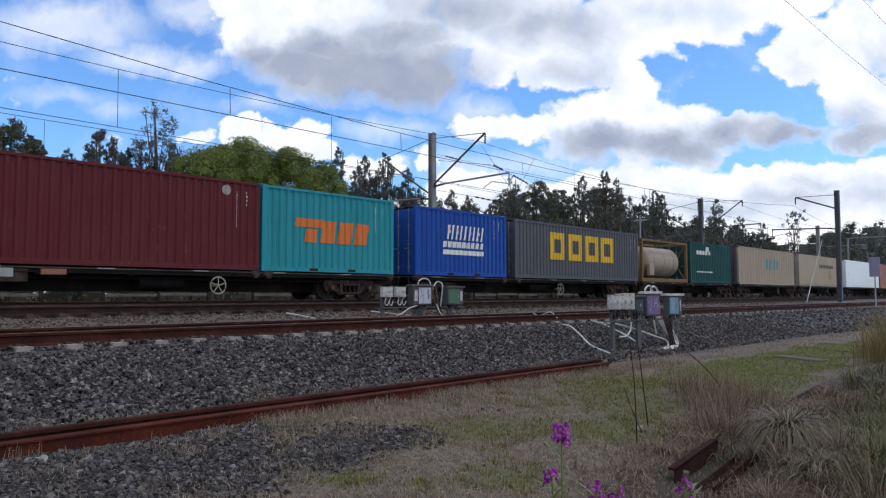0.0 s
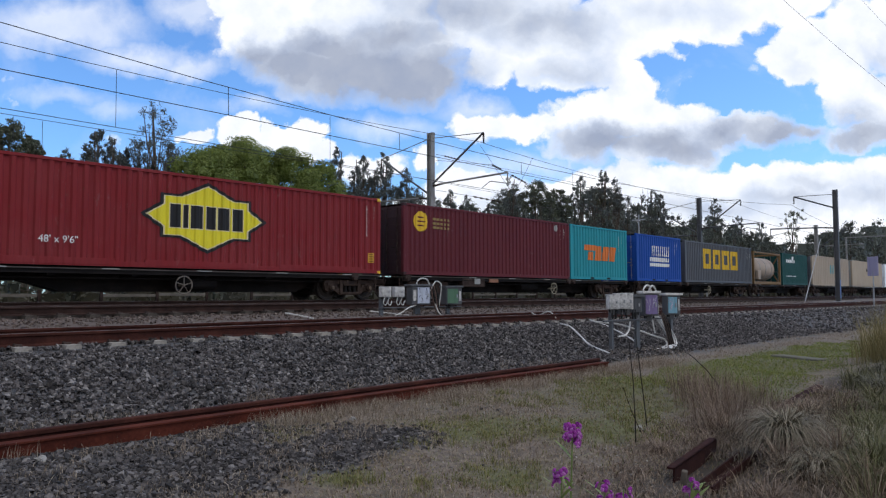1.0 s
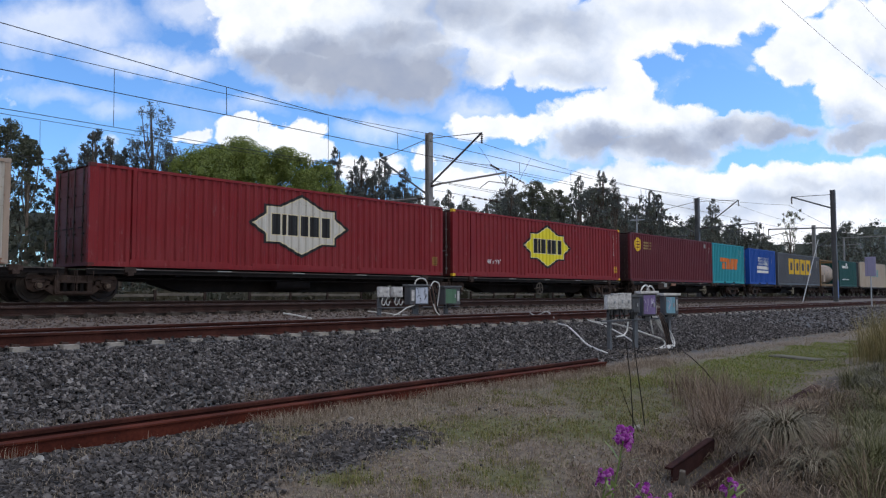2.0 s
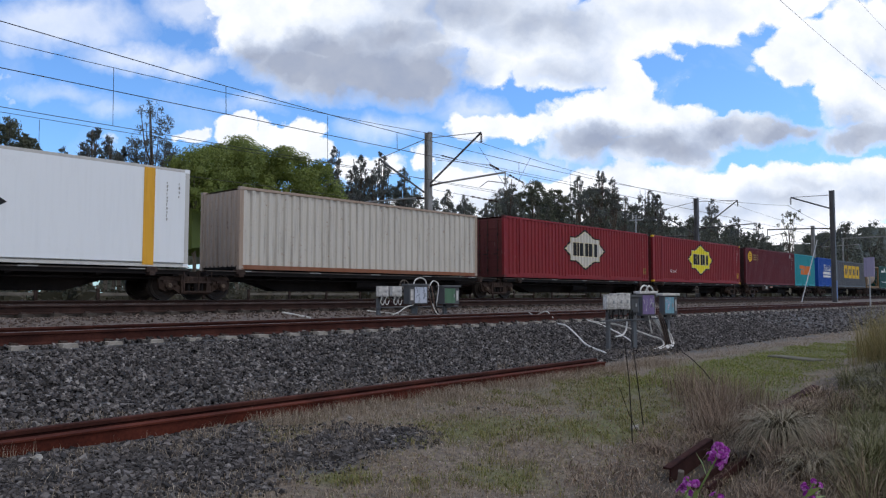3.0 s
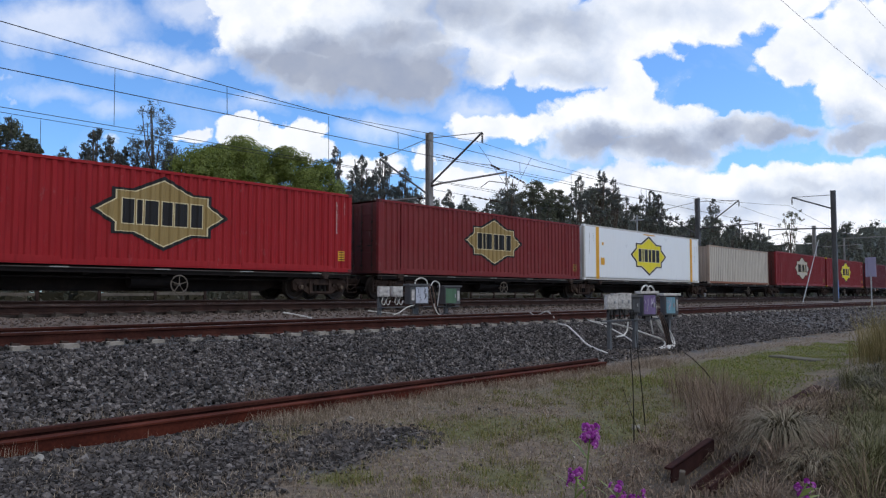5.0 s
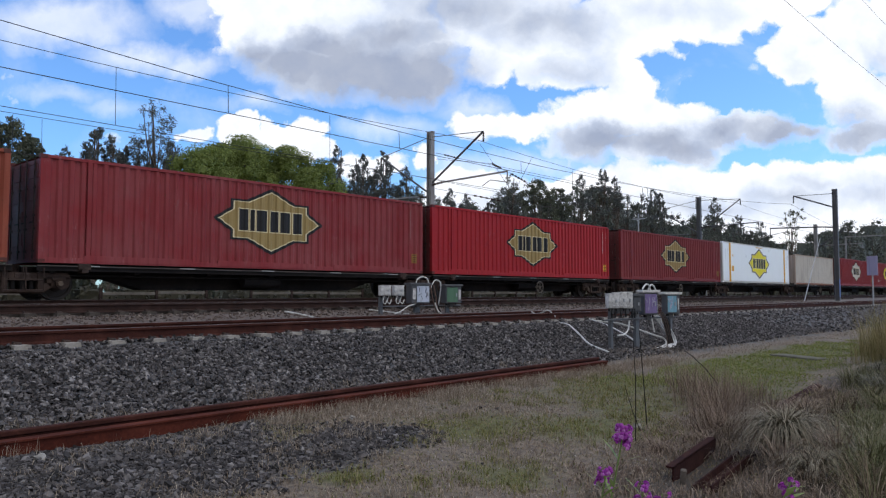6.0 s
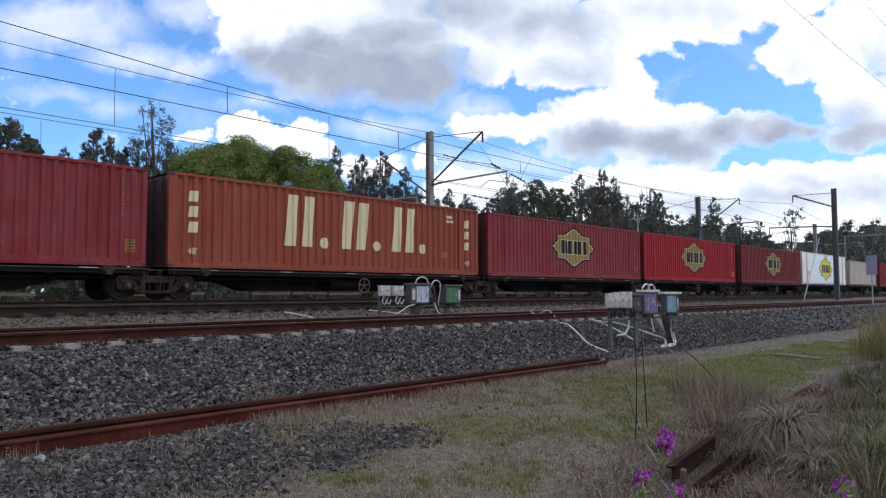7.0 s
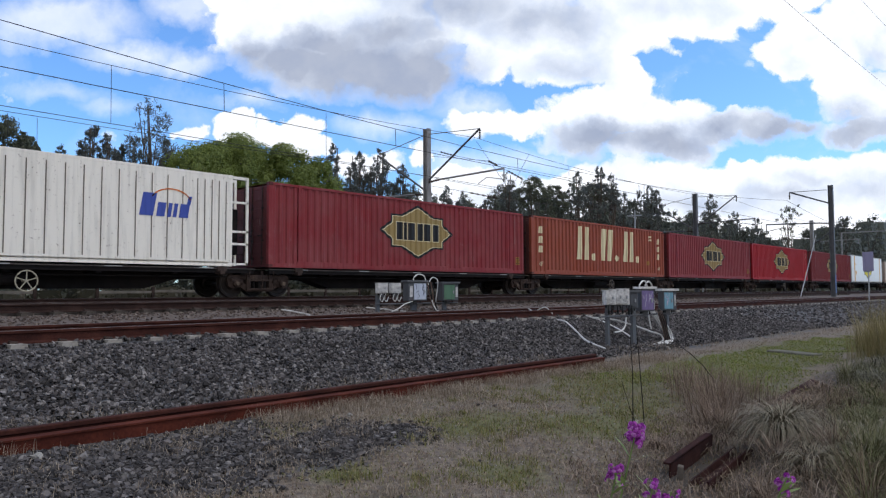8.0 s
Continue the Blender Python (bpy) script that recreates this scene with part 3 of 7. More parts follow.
def spill(x, y, rng):
    return rng.random(len(x)) < np.clip(1.0 - (spilt(x, y) - 0.45) / 0.8, 0.004, 0.85) ** 1.4


spilt_heap = stones("spilt_ballast", "dark stones spilt over the grass near the siding", 42000, (0.2, 7.0), (3.2, 5.74), 0.021, SPILTSTONE, 0.5, keep=spill)

PALEGRAVEL = pieces("pale_gravel", [(0.10, 0.088, 0.075), (0.18, 0.16, 0.14), (0.28, 0.255, 0.23), (0.14, 0.125, 0.11), (0.38, 0.355, 0.33)])
stones("cess_gravel", "small pale gravel scattered over the sandy soil", 2400, (3.4, 9.5), (2.6, 5.5), 0.011, PALEGRAVEL, 0.3, keep=lambda x, y, rng: np.sin(2.3 * x + y) + np.sin(3.1 * y - 1.3 * x) > -0.2)


def single_matter():
    m, t, b, at = shader("single_ballast_stone", 0.85)
    b.inputs["Specular IOR Level"].default_value = 0.25
    rnd = node(t, "ShaderNodeObjectInfo").outputs["Random"]
    c = ramp(t, rnd, ((0.0, (0.010, 0.009, 0.009)), (0.3, (0.062, 0.055, 0.055)), (0.6, (0.140, 0.125, 0.124)), (0.8, (0.016, 0.014, 0.015)), (1.0, (0.250, 0.229, 0.222))))
    c = blend(t, 0.5, c, ramp(t, fbm(t, at, 45.0, 4), ((0.3, 0.5), (0.7, 1.4))), "MULTIPLY")
    t.links.new(c, b.inputs["Base Color"])
    return m


SINGLE = single_matter()


def single_stones(parent, n, xr, yr, size, seed, keep=None):
    """Loose stones on top of the rest, each a piece of its own on one of ten shared shapes."""
    rng = np.random.default_rng(seed)
    shapes = []
    for k in range(10):
        bm = bmesh.new()
        box(bm, -0.7, 0.7, -0.6, 0.6, -0.45, 0.45)
        for v in bm.verts:
            v.co = Vector(tuple(v.co[i] * rng.uniform(0.5, 1.3) for i in range(3)))
        bmesh.ops.triangulate(bm, faces=bm.faces)
        me = bpy.data.meshes.new("stone")
        bm.to_mesh(me)
        bm.free()
        me.materials.append(SINGLE)
        shapes.append(me)
    made = 0
    while made < n:
        x, y = rng.uniform(*xr), rng.uniform(*yr)
        if keep is not None and not keep(x, y):
            continue
        ob = new("stone", shapes[made % 10])
        ob.parent = parent
        s = size * rng.uniform(0.7, 1.3)
        z = float(ground_z(np.array(x), np.array(y))) + s * 0.55
        ob.matrix_basis = pose(x, y, z, rng.uniform(-30, 30), rng.uniform(-30, 30), rng.uniform(0, 360)) @ Matrix.Scale(s, 4)
        made += 1


single_stones(spilt_heap, 300, (1.7, 4.4), (4.1, 5.6), 0.027, 91, lambda x, y: float(spilt(np.array(x), np.array(y))) < 0.8)
single_stones(shoulder, 300, (2.2, 7.0), (6.35, 8.2), 0.026, 92)
# ---------------------------------------------------------------- the train
CW = 2.44
FLOOR_Z = 2.185
MOVERS, WHEELS = [], []


def wave(length, pitch, depth, margin):
    """The corrugation of a side: places along x and their depths, between the posts."""
    n = max(1, round((length - 2 * margin) / pitch))
    p = (length - 2 * margin) / n
    xs, ds = [], []
    for k in range(n):
        a = margin + k * p
        for f, d in ((0.0, 0.0), (0.32, 0.0), (0.48, depth * 1.2), (0.84, depth * 1.2)):
            xs.append(a + f * p)
            ds.append(d)
    xs.append(length - margin)
    ds.append(0.0)
    return xs, ds


def fold(xs, ds, x):
    return float(np.interp(x, xs, ds))


def corrugated(bm, xs, ds, z0, z1, y):
    low = [bm.verts.new((x, y + d, z0)) for x, d in zip(xs, ds)]
    high = [bm.verts.new((x, y + d, z1)) for x, d in zip(xs, ds)]
    for i in range(len(xs) - 1):
        bm.faces.new((low[i], low[i + 1], high[i + 1], high[i]))


def decal(parent, name, shapes, material, xs, ds, length, label="", off=0.004):
    """Painted shapes (outlines in metres from the left end and the floor) that follow the folds of the side."""
    bm = bmesh.new()
    for outline in shapes:
        bm.faces.new([bm.verts.new((x, 0, z)) for x, z in outline]).normal_update()
    bmesh.ops.triangulate(bm, faces=bm.faces, ngon_method="EAR_CLIP")
    lo, hi = min(v.co.x for v in bm.verts), max(v.co.x for v in bm.verts)
    for x in xs:
        if lo < x < hi:
            bmesh.ops.bisect_plane(bm, geom=bm.verts[:] + bm.edges[:] + bm.faces[:], plane_co=(x, 0, 0), plane_no=(1, 0, 0), dist=1e-5)
    for v in bm.verts:
        v.co.y = -CW / 2 + fold(xs, ds, v.co.x) - off
        v.co.x -= length / 2
    bmesh.ops.recalc_face_normals(bm, faces=bm.faces)
    return part(name, bm, material, parent, label)


def bar(x, z, w, h, lean=0.0):
    """A plain block, its foot at x, z."""
    return [(x, z), (x + w, z), (x + w + lean, z + h), (x + lean, z + h)]


def disc(x, z, r, rz=None, n=14):
    return [(x + r * math.cos(2 * math.pi * k / n), z + (rz or r) * math.sin(2 * math.pi * k / n)) for k in range(n)]


def hoop(x, z, w, h, s):
    """Four bars round a hole."""
    return [bar(x, z, w, s), bar(x, z + h - s, w, s), bar(x, z + s, s, h - 2 * s), bar(x + w - s, z + s, s, h - 2 * s)]


def specks(x, z, n, step, w, h, down=True):
    """A column or row of small unreadable marks."""
    return [bar(x + 0.004 * (k * 7 % 3), z - k * step, w * (0.6 + 0.2 * (k * 5 % 3)), h * (1.0 + 0.12 * (k * 3 % 4))) if down else bar(x + k * step, z, w, h) for k in range(n)]


def container(label, length, height, material, at, pitch=0.29, depth=0.036, door="rods", posts40=False, forks=False, ribbed=True, rail_mat=None, end_mat=None, cast_mat=None, sill_mat=None):
    """A freight container; its origin is the middle of its floor."""
    c = thing("freight_container", label, "container", (at + length / 2, TRAIN_Y, FLOOR_Z), group="containers on the train")
    rail_mat, end_mat = rail_mat or material, end_mat or material
    h, w, margin = length / 2, CW / 2, 0.15
    if ribbed:
        xs, ds = wave(length, pitch, depth, margin)
    else:
        xs, ds = [0.0, length], [0.0, 0.0]
    bm = bmesh.new()
    if ribbed:
        corrugated(bm, [x - h for x in xs], [d + 0.012 for d in ds], 0.15, height - 0.09, -w)
    else:
        box(bm, -h + 0.04, h - 0.04, -w + 0.004, -w + 0.06, 0.1, height - 0.06)
    side = part("side_panel", bm, material, c)
    again(side, pose(0, 0, 0, 0, 0, 180), c)
    for y in (-w, w - 0.08):
        bm = bmesh.new()
        box(bm, -h + 0.1, h - 0.1, y, y + 0.08, height - 0.10, height - 0.01, 0.008)
        part("top_rail", bm, rail_mat, c)
        bm = bmesh.new()
        box(bm, -h + 0.1, h - 0.1, y + 0.004, y + 0.08, 0.015, 0.155, 0.006)
        box(bm, -h + 0.1, h - 0.1, y - 0.012, y + 0.07, 0.012, 0.035)
        part("bottom_rail", bm, sill_mat or rail_mat, c)
    for x in (-h, h - 0.15):
        for y in (-w, w - 0.15):
            bm = bmesh.new()
            box(bm, x, x + 0.15, y + 0.002, y + 0.148, 0.11, height - 0.11, 0.01)
            part("corner_post", bm, rail_mat, c)
    cast = None
    for x in (-h - 0.003, h - 0.177):
        for y in (-w - 0.003, w - 0.16):
            for z in (0.0, height - 0.118):
                if cast is None:
                    bm = bmesh.new()
                    box(bm, 0, 0.18, 0, 0.163, 0, 0.118, 0.01)
                    cast = part("corner_casting", bm, cast_mat or end_mat, c)
                    cast.location = (x, y, z)
                else:
                    again(cast, pose(x, y, z), c)
    if posts40:
        k = (length - 12.19) / 2
        for x in (-h + k, h - k - 0.1):
            bm = bmesh.new()
            box(bm, x, x + 0.12, -w - 0.008, -w + 0.05, 0.02, height - 0.02, 0.006)
            part("lifting_post", bm, rail_mat, c)
        for a, b in ((0.08, 0.30), (0.36, 0.62), (0.68, 0.93)):
            bm = bmesh.new()
            box(bm, -h + a * length, -h + b * length, -w - 0.006, -w + 0.05, 0.05, 0.23, 0.006)
            part("sill_plate", bm, rail_mat, c)
    bm = bmesh.new()
    n = int(length / 0.5)
    vs = [[bm.verts.new((-h + 0.1 + (length - 0.2) * k / n, y, height - 0.03 + 0.015 * (k % 2))) for k in range(n + 1)] for y in (-w + 0.06, w - 0.06)]
    for k in range(n):
        bm.faces.new((vs[0][k], vs[0][k + 1], vs[1][k + 1], vs[1][k]))
    part("roof", bm, rail_mat, c)
    bm = bmesh.new()
    box(bm, -h + 0.06, h - 0.06, -w + 0.06, w - 0.06, 0.04, 0.14)
    part("floor_panel", bm, BLACKSTEEL, c)
    # ends: doors behind, a corrugated front
    bm = bmesh.new()
    exs, eds = wave(CW, 0.26, 0.04, 0.14)
    low = [bm.verts.new((h - 0.02 - d, x - w, 0.1)) for x, d in zip(exs, eds)]
    high = [bm.verts.new((h - 0.02 - d, x - w, height - 0.1)) for x, d in zip(exs, eds)]
    for i in range(len(exs) - 1):
        bm.faces.new((low[i], low[i + 1], high[i + 1], high[i]))
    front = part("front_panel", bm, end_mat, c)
    if door == "plain":
        again(front, pose(0, 0, 0, 0, 0, 180), c)
    else:
        for y in (-w + 0.14, 0.01):
            bm = bmesh.new()
            box(bm, -h + 0.025, -h + 0.07, y, y + w - 0.15, 0.14, height - 0.12, 0.006)
            for z in (0.5, 1.1, 1.7, 2.3):
                if z < height - 0.3:
                    box(bm, -h + 0.008, -h + 0.03, y + 0.06, y + w - 0.21, z, z + 0.34, 0.008)
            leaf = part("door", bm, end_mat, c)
            for k in (0.22, 0.78):
                bm = bmesh.new()
                yy = y + (w - 0.15) * k
                rod(bm, (-h - 0.015, yy, 0.12), (-h - 0.015, yy, height - 0.1), 0.017, sides=6)
                for z in (0.3, 0.9, 1.25, 2.0):
                    box(bm, -h - 0.03, -h + 0.02, yy - 0.05, yy + 0.05, z, z + 0.06)
                box(bm, -h - 0.035, -h - 0.015, yy - 0.02, yy + 0.26, 1.08, 1.12)
                # darker rods on ends with their own paint, as on the shade-darkened ones
                part("lock_rod", bm, GRIME if end_mat is not material and not cast_mat else DULLSTEEL, leaf)
        for z in (0.12, height - 0.14):
            bm = bmesh.new()
            box(bm, -h + 0.01, -h + 0.14, -w + 0.14, w - 0.14, z - 0.1, z + 0.02, 0.005)
            part("door_beam", bm, end_mat, c)
    if forks:
        # black blocks imitate the shaded openings of the fork pockets
        for x in (-1.05, 0.70):
            bm = bmesh.new()
            box(bm, x, x + 0.36, -w - 0.008, -w + 0.06, 0.02, 0.135)
            part("pocket_shade", bm, RUBBER, c, "black block for a fork pocket's shaded opening")
    MOVERS.append(c)
    return c, xs, ds


def bogie_side(bm, y, dy):
    """A cast truss: a long flat top bar, drooping ends over the bearings, struts and a spring seat with open windows between."""
    for outline in ([(-1.20, 0.17), (-1.12, 0.27), (1.12, 0.27), (1.20, 0.17), (1.16, 0.12), (-1.16, 0.12)],
                    [(-1.21, 0.15), (-0.60, 0.15), (-0.60, 0.0), (-0.72, -0.12), (-1.0, -0.18), (-1.16, -0.10)],
                    [(1.21, 0.15), (1.16, -0.10), (1.0, -0.18), (0.72, -0.12), (0.60, 0.0), (0.60, 0.15)],
                    [(-0.70, 0.0), (-0.72, -0.12), (-0.48, -0.28), (-0.34, -0.16), (-0.56, 0.0)],
                    [(0.70, 0.0), (0.56, 0.0), (0.34, -0.16), (0.48, -0.28), (0.72, -0.12)],
                    [(-0.48, -0.28), (0.48, -0.28), (0.42, -0.17), (-0.42, -0.17)]):
        slab(bm, outline, y, y + dy)


GREYFLANGE = matter("grey_wagon_flange", [(0.035, 0.030, 0.028), (0.07, 0.060, 0.055), (0.12, 0.105, 0.095)], 2.0, 0.85, 0.0, 0.2, 0.003)
BOGIECAST = matter("dusty_bogie_casting", [(0.018, 0.012, 0.010), (0.042, 0.028, 0.023), (0.080, 0.056, 0.046)], 4.0, 0.9, 0.0, 0.4, 0.004)
TANCAP = matter("dusty_bearing_cap", [(0.06, 0.045, 0.035), (0.14, 0.105, 0.08)], 6.0, 0.85)


def bogie(w, x):
    """A three-piece bogie at x of the wagon: cast side frames, bolster, springs, two wheelsets that turn."""
    z = 1.20 + 0.46 - FLOOR_Z
    for s in (-1, 1):
        bm = bmesh.new()
        bogie_side(bm, s * 1.0 - 0.05, 0.1)
        for k in (-0.9, 0.9):
            rod(bm, (k, s * 1.0 - 0.1 * s, -0.02), (k, s * 1.16, -0.02), 0.11, sides=12)
            rod(bm, (k, s * 1.16, -0.02), (k, s * 1.19, -0.02), 0.07, sides=10)
            box(bm, k - 0.17, k + 0.17, s * 1.0 - 0.09, s * 1.0 + 0.09, 0.06, 0.15, 0.01)
        box(bm, -0.5, 0.5, s * 1.0 - 0.11, s * 1.0 + 0.11, -0.25, -0.17, 0.01)
        box(bm, -0.34, 0.34, s * 1.0 - 0.12, s * 1.0 + 0.12, 0.06, 0.13, 0.01)
        box(bm, -0.5, -0.36, s * 1.0 - 0.10, s * 1.0 + 0.10, -0.2, 0.28, 0.01)
        box(bm, 0.36, 0.5, s * 1.0 - 0.10, s * 1.0 + 0.10, -0.2, 0.28, 0.01)
        ob = part("bogie_frame", tidy(bm), BOGIECAST, w)
        ob.location = (x, 0, z)
        if s < 0:
            for k in (-0.9, 0.9):
                bm = bmesh.new()
                rod(bm, (k, -1.19, -0.02), (k, -1.21, -0.02), 0.075, 0.06, 10)
                part("bearing_cap", bm, TANCAP, ob, "dusty tan bearing cap")
        for k in (-0.22, 0.0, 0.22):
            bm = bmesh.new()
            for q in range(5):
                rod(bm, (k, s * 0.96, -0.17 + 0.06 * q), (k, s * 0.96, -0.135 + 0.06 * q), 0.070, sides=10)
            rod(bm, (k, s * 1.03, -0.17), (k, s * 1.03, 0.1), 0.06, sides=8)
            part("spring", bm, BLACKSTEEL, ob)
    bm = bmesh.new()
    box(bm, -0.2, 0.2, -1.08, 1.08, 0.05, 0.26, 0.02)
    rod(bm, (0, 0, 0.2), (0, 0, 0.5), 0.25, sides=14)
    ob = part("bolster", bm, GRIME, w)
    ob.location = (x, 0, z)
    for k in (-0.9, 0.9):
        wheelset(w, x + k, z)


WHEEL_DATA = []


def wheelset(w, x, z):
    if not WHEEL_DATA:
        bm = bmesh.new()
        rod(bm, (0, -0.95, 0), (0, 0.95, 0), 0.075, sides=10)
        shape = ((0.09, 0.12), (0.09, 0.20), (0.04, 0.22), (0.02, 0.36), (0.055, 0.39), (0.06, 0.455), (-0.06, 0.462), (-0.066, 0.488), (-0.085, 0.485), (-0.085, 0.40), (-0.02, 0.37), (0.0, 0.22), (-0.07, 0.19), (-0.07, 0.12))
        n = 24
        for s in (-1, 1):
            rings = [[bm.verts.new((r * math.cos(2 * math.pi * k / n), s * (0.752 + a), r * math.sin(2 * math.pi * k / n))) for k in range(n)] for a, r in shape]
            for q, u in zip(rings, rings[1:] + rings[:1]):
                for k in range(n):
                    bm.faces.new((q[k], q[(k + 1) % n], u[(k + 1) % n], u[k]))
        ob = part("wheelset", tidy(bm), WHEELSTEEL, w)
        WHEEL_DATA.append(ob.data)
    else:
        ob = new("wheelset", WHEEL_DATA[0])
        ob.parent = w
    ob.location = (x, 0, z)
    WHEELS.append((ob, x, z))


def handwheel(w, x, material):
    bm = bmesh.new()
    z, y, r = -0.50, -1.22, 0.27
    ring = [(x + r * math.cos(a), y, z + r * math.sin(a)) for a in (2 * math.pi * k / 20 for k in range(21))]
    tube(bm, ring, 0.02, 6)
    for k in range(5):
        a = 2 * math.pi * k / 5 + 0.3
        rod(bm, (x, y, z), (x + r * math.cos(a), y, z + r * math.sin(a)), 0.016, sides=5)
    rod(bm, (x, y - 0.03, z), (x, y + 0.35, z), 0.035, sides=8)
    part("brake_wheel", tidy(bm), material, w, "spoked brake wheel")


def wagon(at, length, bogies, brake=None, brake_mat=None, deep=0.70, fittings=()):
    """A skeletal container wagon; its origin is the middle of its floor line."""
    w = thing("container_wagon", "grimy black skeletal container wagon with a low frame", "wagon", (at + length / 2, TRAIN_Y, FLOOR_Z), group="wagons of the train")
    h = length / 2
    bm = bmesh.new()
    slab(bm, [(-h + 0.2, -0.08), (h - 0.2, -0.08), (h - 0.2, -0.36), (h - 2.6, -0.40), (h - 3.6, -deep), (-h + 3.6, -deep), (-h + 2.6, -0.40), (-h + 0.2, -0.36)], -0.32, 0.32)
    part("centre_sill", tidy(bm), BLACKSTEEL, w)
    for s in (-1, 1):
        bm = bmesh.new()
        y = s * 1.16
        box(bm, -h + 0.3, h - 0.3, y - 0.05, y + 0.05, -0.20, -0.17)
        box(bm, -h + 0.3, h - 0.3, y - 0.012, y + 0.012, -0.17, -0.07)
        sill = part("side_sill", bm, BLACKSTEEL, w)
        bm = bmesh.new()
        box(bm, -h + 0.3, h - 0.3, y - 0.06, y + 0.06, -0.08, -0.05)
        part("sill_flange", bm, GREYFLANGE, sill, "grey flange, lighter than the sill below it")
        if s < 0:
            k = -h + 1.4
            while k < h - 1.4:
                bm = bmesh.new()
                box(bm, k, k + 0.5, y - 0.066, y - 0.058, -0.072, -0.042)
                part("reflector", bm, GREYPAINT, sill, "white reflective strip")
                k += 2.9
    n = max(2, int(length / 2.4))
    for k in range(n + 1):
        x = -h + 0.7 + (length - 1.4) * k / n
        bm = bmesh.new()
        box(bm, x - 0.09, x + 0.09, -1.15, 1.15, -0.26, -0.1, 0.01)
        part("cross_bearer", bm, BLACKSTEEL, w)
    for x in fittings:
        for s in (-1, 1):
            bm = bmesh.new()
            box(bm, x - 0.17 - h, x + 0.17 - h, s * 1.13 - 0.12, s * 1.13 + 0.12, -0.16, -0.004, 0.015)
            box(bm, x - 0.09 - h, x + 0.09 - h, s * 1.13 - 0.15, s * 1.13 + 0.15, -0.25, -0.12, 0.01)
            part("container_pedestal", bm, GRIME, w)
    bm = bmesh.new()
    rod(bm, (-0.9, -0.75, -0.42), (0.5, -0.75, -0.42), 0.2, sides=12)
    part("air_tank", bm, BLACKSTEEL, w)
    bm = bmesh.new()
    rod(bm, (-h + 0.4, -0.95, -0.32), (h - 0.4, -0.95, -0.32), 0.025, sides=6)
    part("brake_pipe", bm, BLACKSTEEL, w)
    for s in (-1, 1):
        bm = bmesh.new()
        box(bm, s * h - 0.35, s * h + 0.35, -0.12, 0.12, -0.38, -0.18, 0.02)
        tube(bm, [(s * (h - 0.1), -0.35, -0.2), (s * (h + 0.05), -0.4, -0.45), (s * (h + 0.3), -0.3, -0.62), (s * (h + 0.45), -0.1, -0.55)], 0.025)
        part("coupler", bm, GRIME, w)
        bm = bmesh.new()
        e = s * (h - 0.25)
        tube(bm, [(e - 0.22, -1.2, -0.12), (e - 0.22, -1.22, -0.72), (e + 0.22, -1.22, -0.72), (e + 0.22, -1.2, -0.12)], 0.02, 6)
        tube(bm, [(e - 0.22, -1.22, -0.45), (e + 0.22, -1.22, -0.45)], 0.014, 5)
        part("end_step", bm, GRIME, w, "bent steel shunter's step")
    for x in bogies:
        bogie(w, x - h)
    if brake is not None:
        handwheel(w, brake - h, brake_mat or DUSTYWHEEL)
    MOVERS.append(w)
    return w


RED = paint("faded_red_paint", (0.19, 0.012, 0.016), 0.35, 0.18)
DEEPRED = paint("dark_red_paint", (0.165, 0.017, 0.018), 0.35, 0.22)
BRIGHTRED = paint("bright_red_paint", (0.297, 0.011, 0.016), 0.15, 0.10)
MAROON = paint("maroon_paint", (0.100, 0.012, 0.018), 0.12, 0.10)
TEAL = paint("teal_paint", (0.018, 0.25, 0.30), 0.35, 0.15)
BLUE = paint("blue_paint", (0.010, 0.065, 0.32), 0.15, 0.1)
SLATE = paint("slate_grey_paint", (0.085, 0.09, 0.105), 0.15, 0.15)
GREEN = paint("bottle_green_paint", (0.006, 0.055, 0.05), 0.1, 0.1)
DIRTYWHITE = paint("dirty_white_paint", (0.34, 0.27, 0.20), 1.0, 0.2)
CREAM = paint("cream_paint", (0.37, 0.29, 0.205), 0.3, 0.2)
BEIGE = paint("chalky_beige_paint", (0.51, 0.475, 0.425), 0.5, 0.3, streaks=0.75, rust_colour=(0.24, 0.13, 0.075))
RUSTEDGE = paint("rust_freckled_beige_edge", (0.33, 0.25, 0.195), 1.0, 0.3)
RUSTBEIGE = paint("rust_stained_beige_paint", (0.33, 0.265, 0.22), 1.0, 0.3, streaks=0.9, rust_colour=(0.12, 0.05, 0.03))
RUSTSILL = paint("rusted_sill_paint", (0.20, 0.075, 0.035), 0.8, 0.4)
BROWNEDGE = paint("rust_brown_paint", (0.24, 0.11, 0.065), 0.6, 0.2)
REEFER = paint("clean_white_paint", (0.74, 0.76, 0.79), 0.02, 0.05, 0.35, 0.10)
OLDWHITE = paint("aged_white_paint", (0.80, 0.75, 0.67), 0.7, 0.3)
SEAM = paint("brown_seam_grime", (0.13, 0.105, 0.085), 0.3, 0.2)
CHALKRED = paint("chalky_red_paint", (0.205, 0.021, 0.025), 0.45, 0.42)
FADEDCODE = paint("faded_code_paint", (0.27, 0.15, 0.135), 0.4, 0.3)
DULLNOTICE = paint("faded_yellow_notice_paint", (0.30, 0.15, 0.03), 0.4, 0.2)
ALUMINIUM = paint("dirty_aluminium_edge", (0.50, 0.49, 0.47), 0.35, 0.3)
DUSTYWHEEL = paint("dusty_wheel_paint", (0.13, 0.11, 0.095), 0.4, 0.2)
# orange darkened to paint in the shade on that container's ends
SHADEDORANGE = paint("shaded_orange_end_paint", (0.085, 0.03, 0.024), 0.5, 0.1)
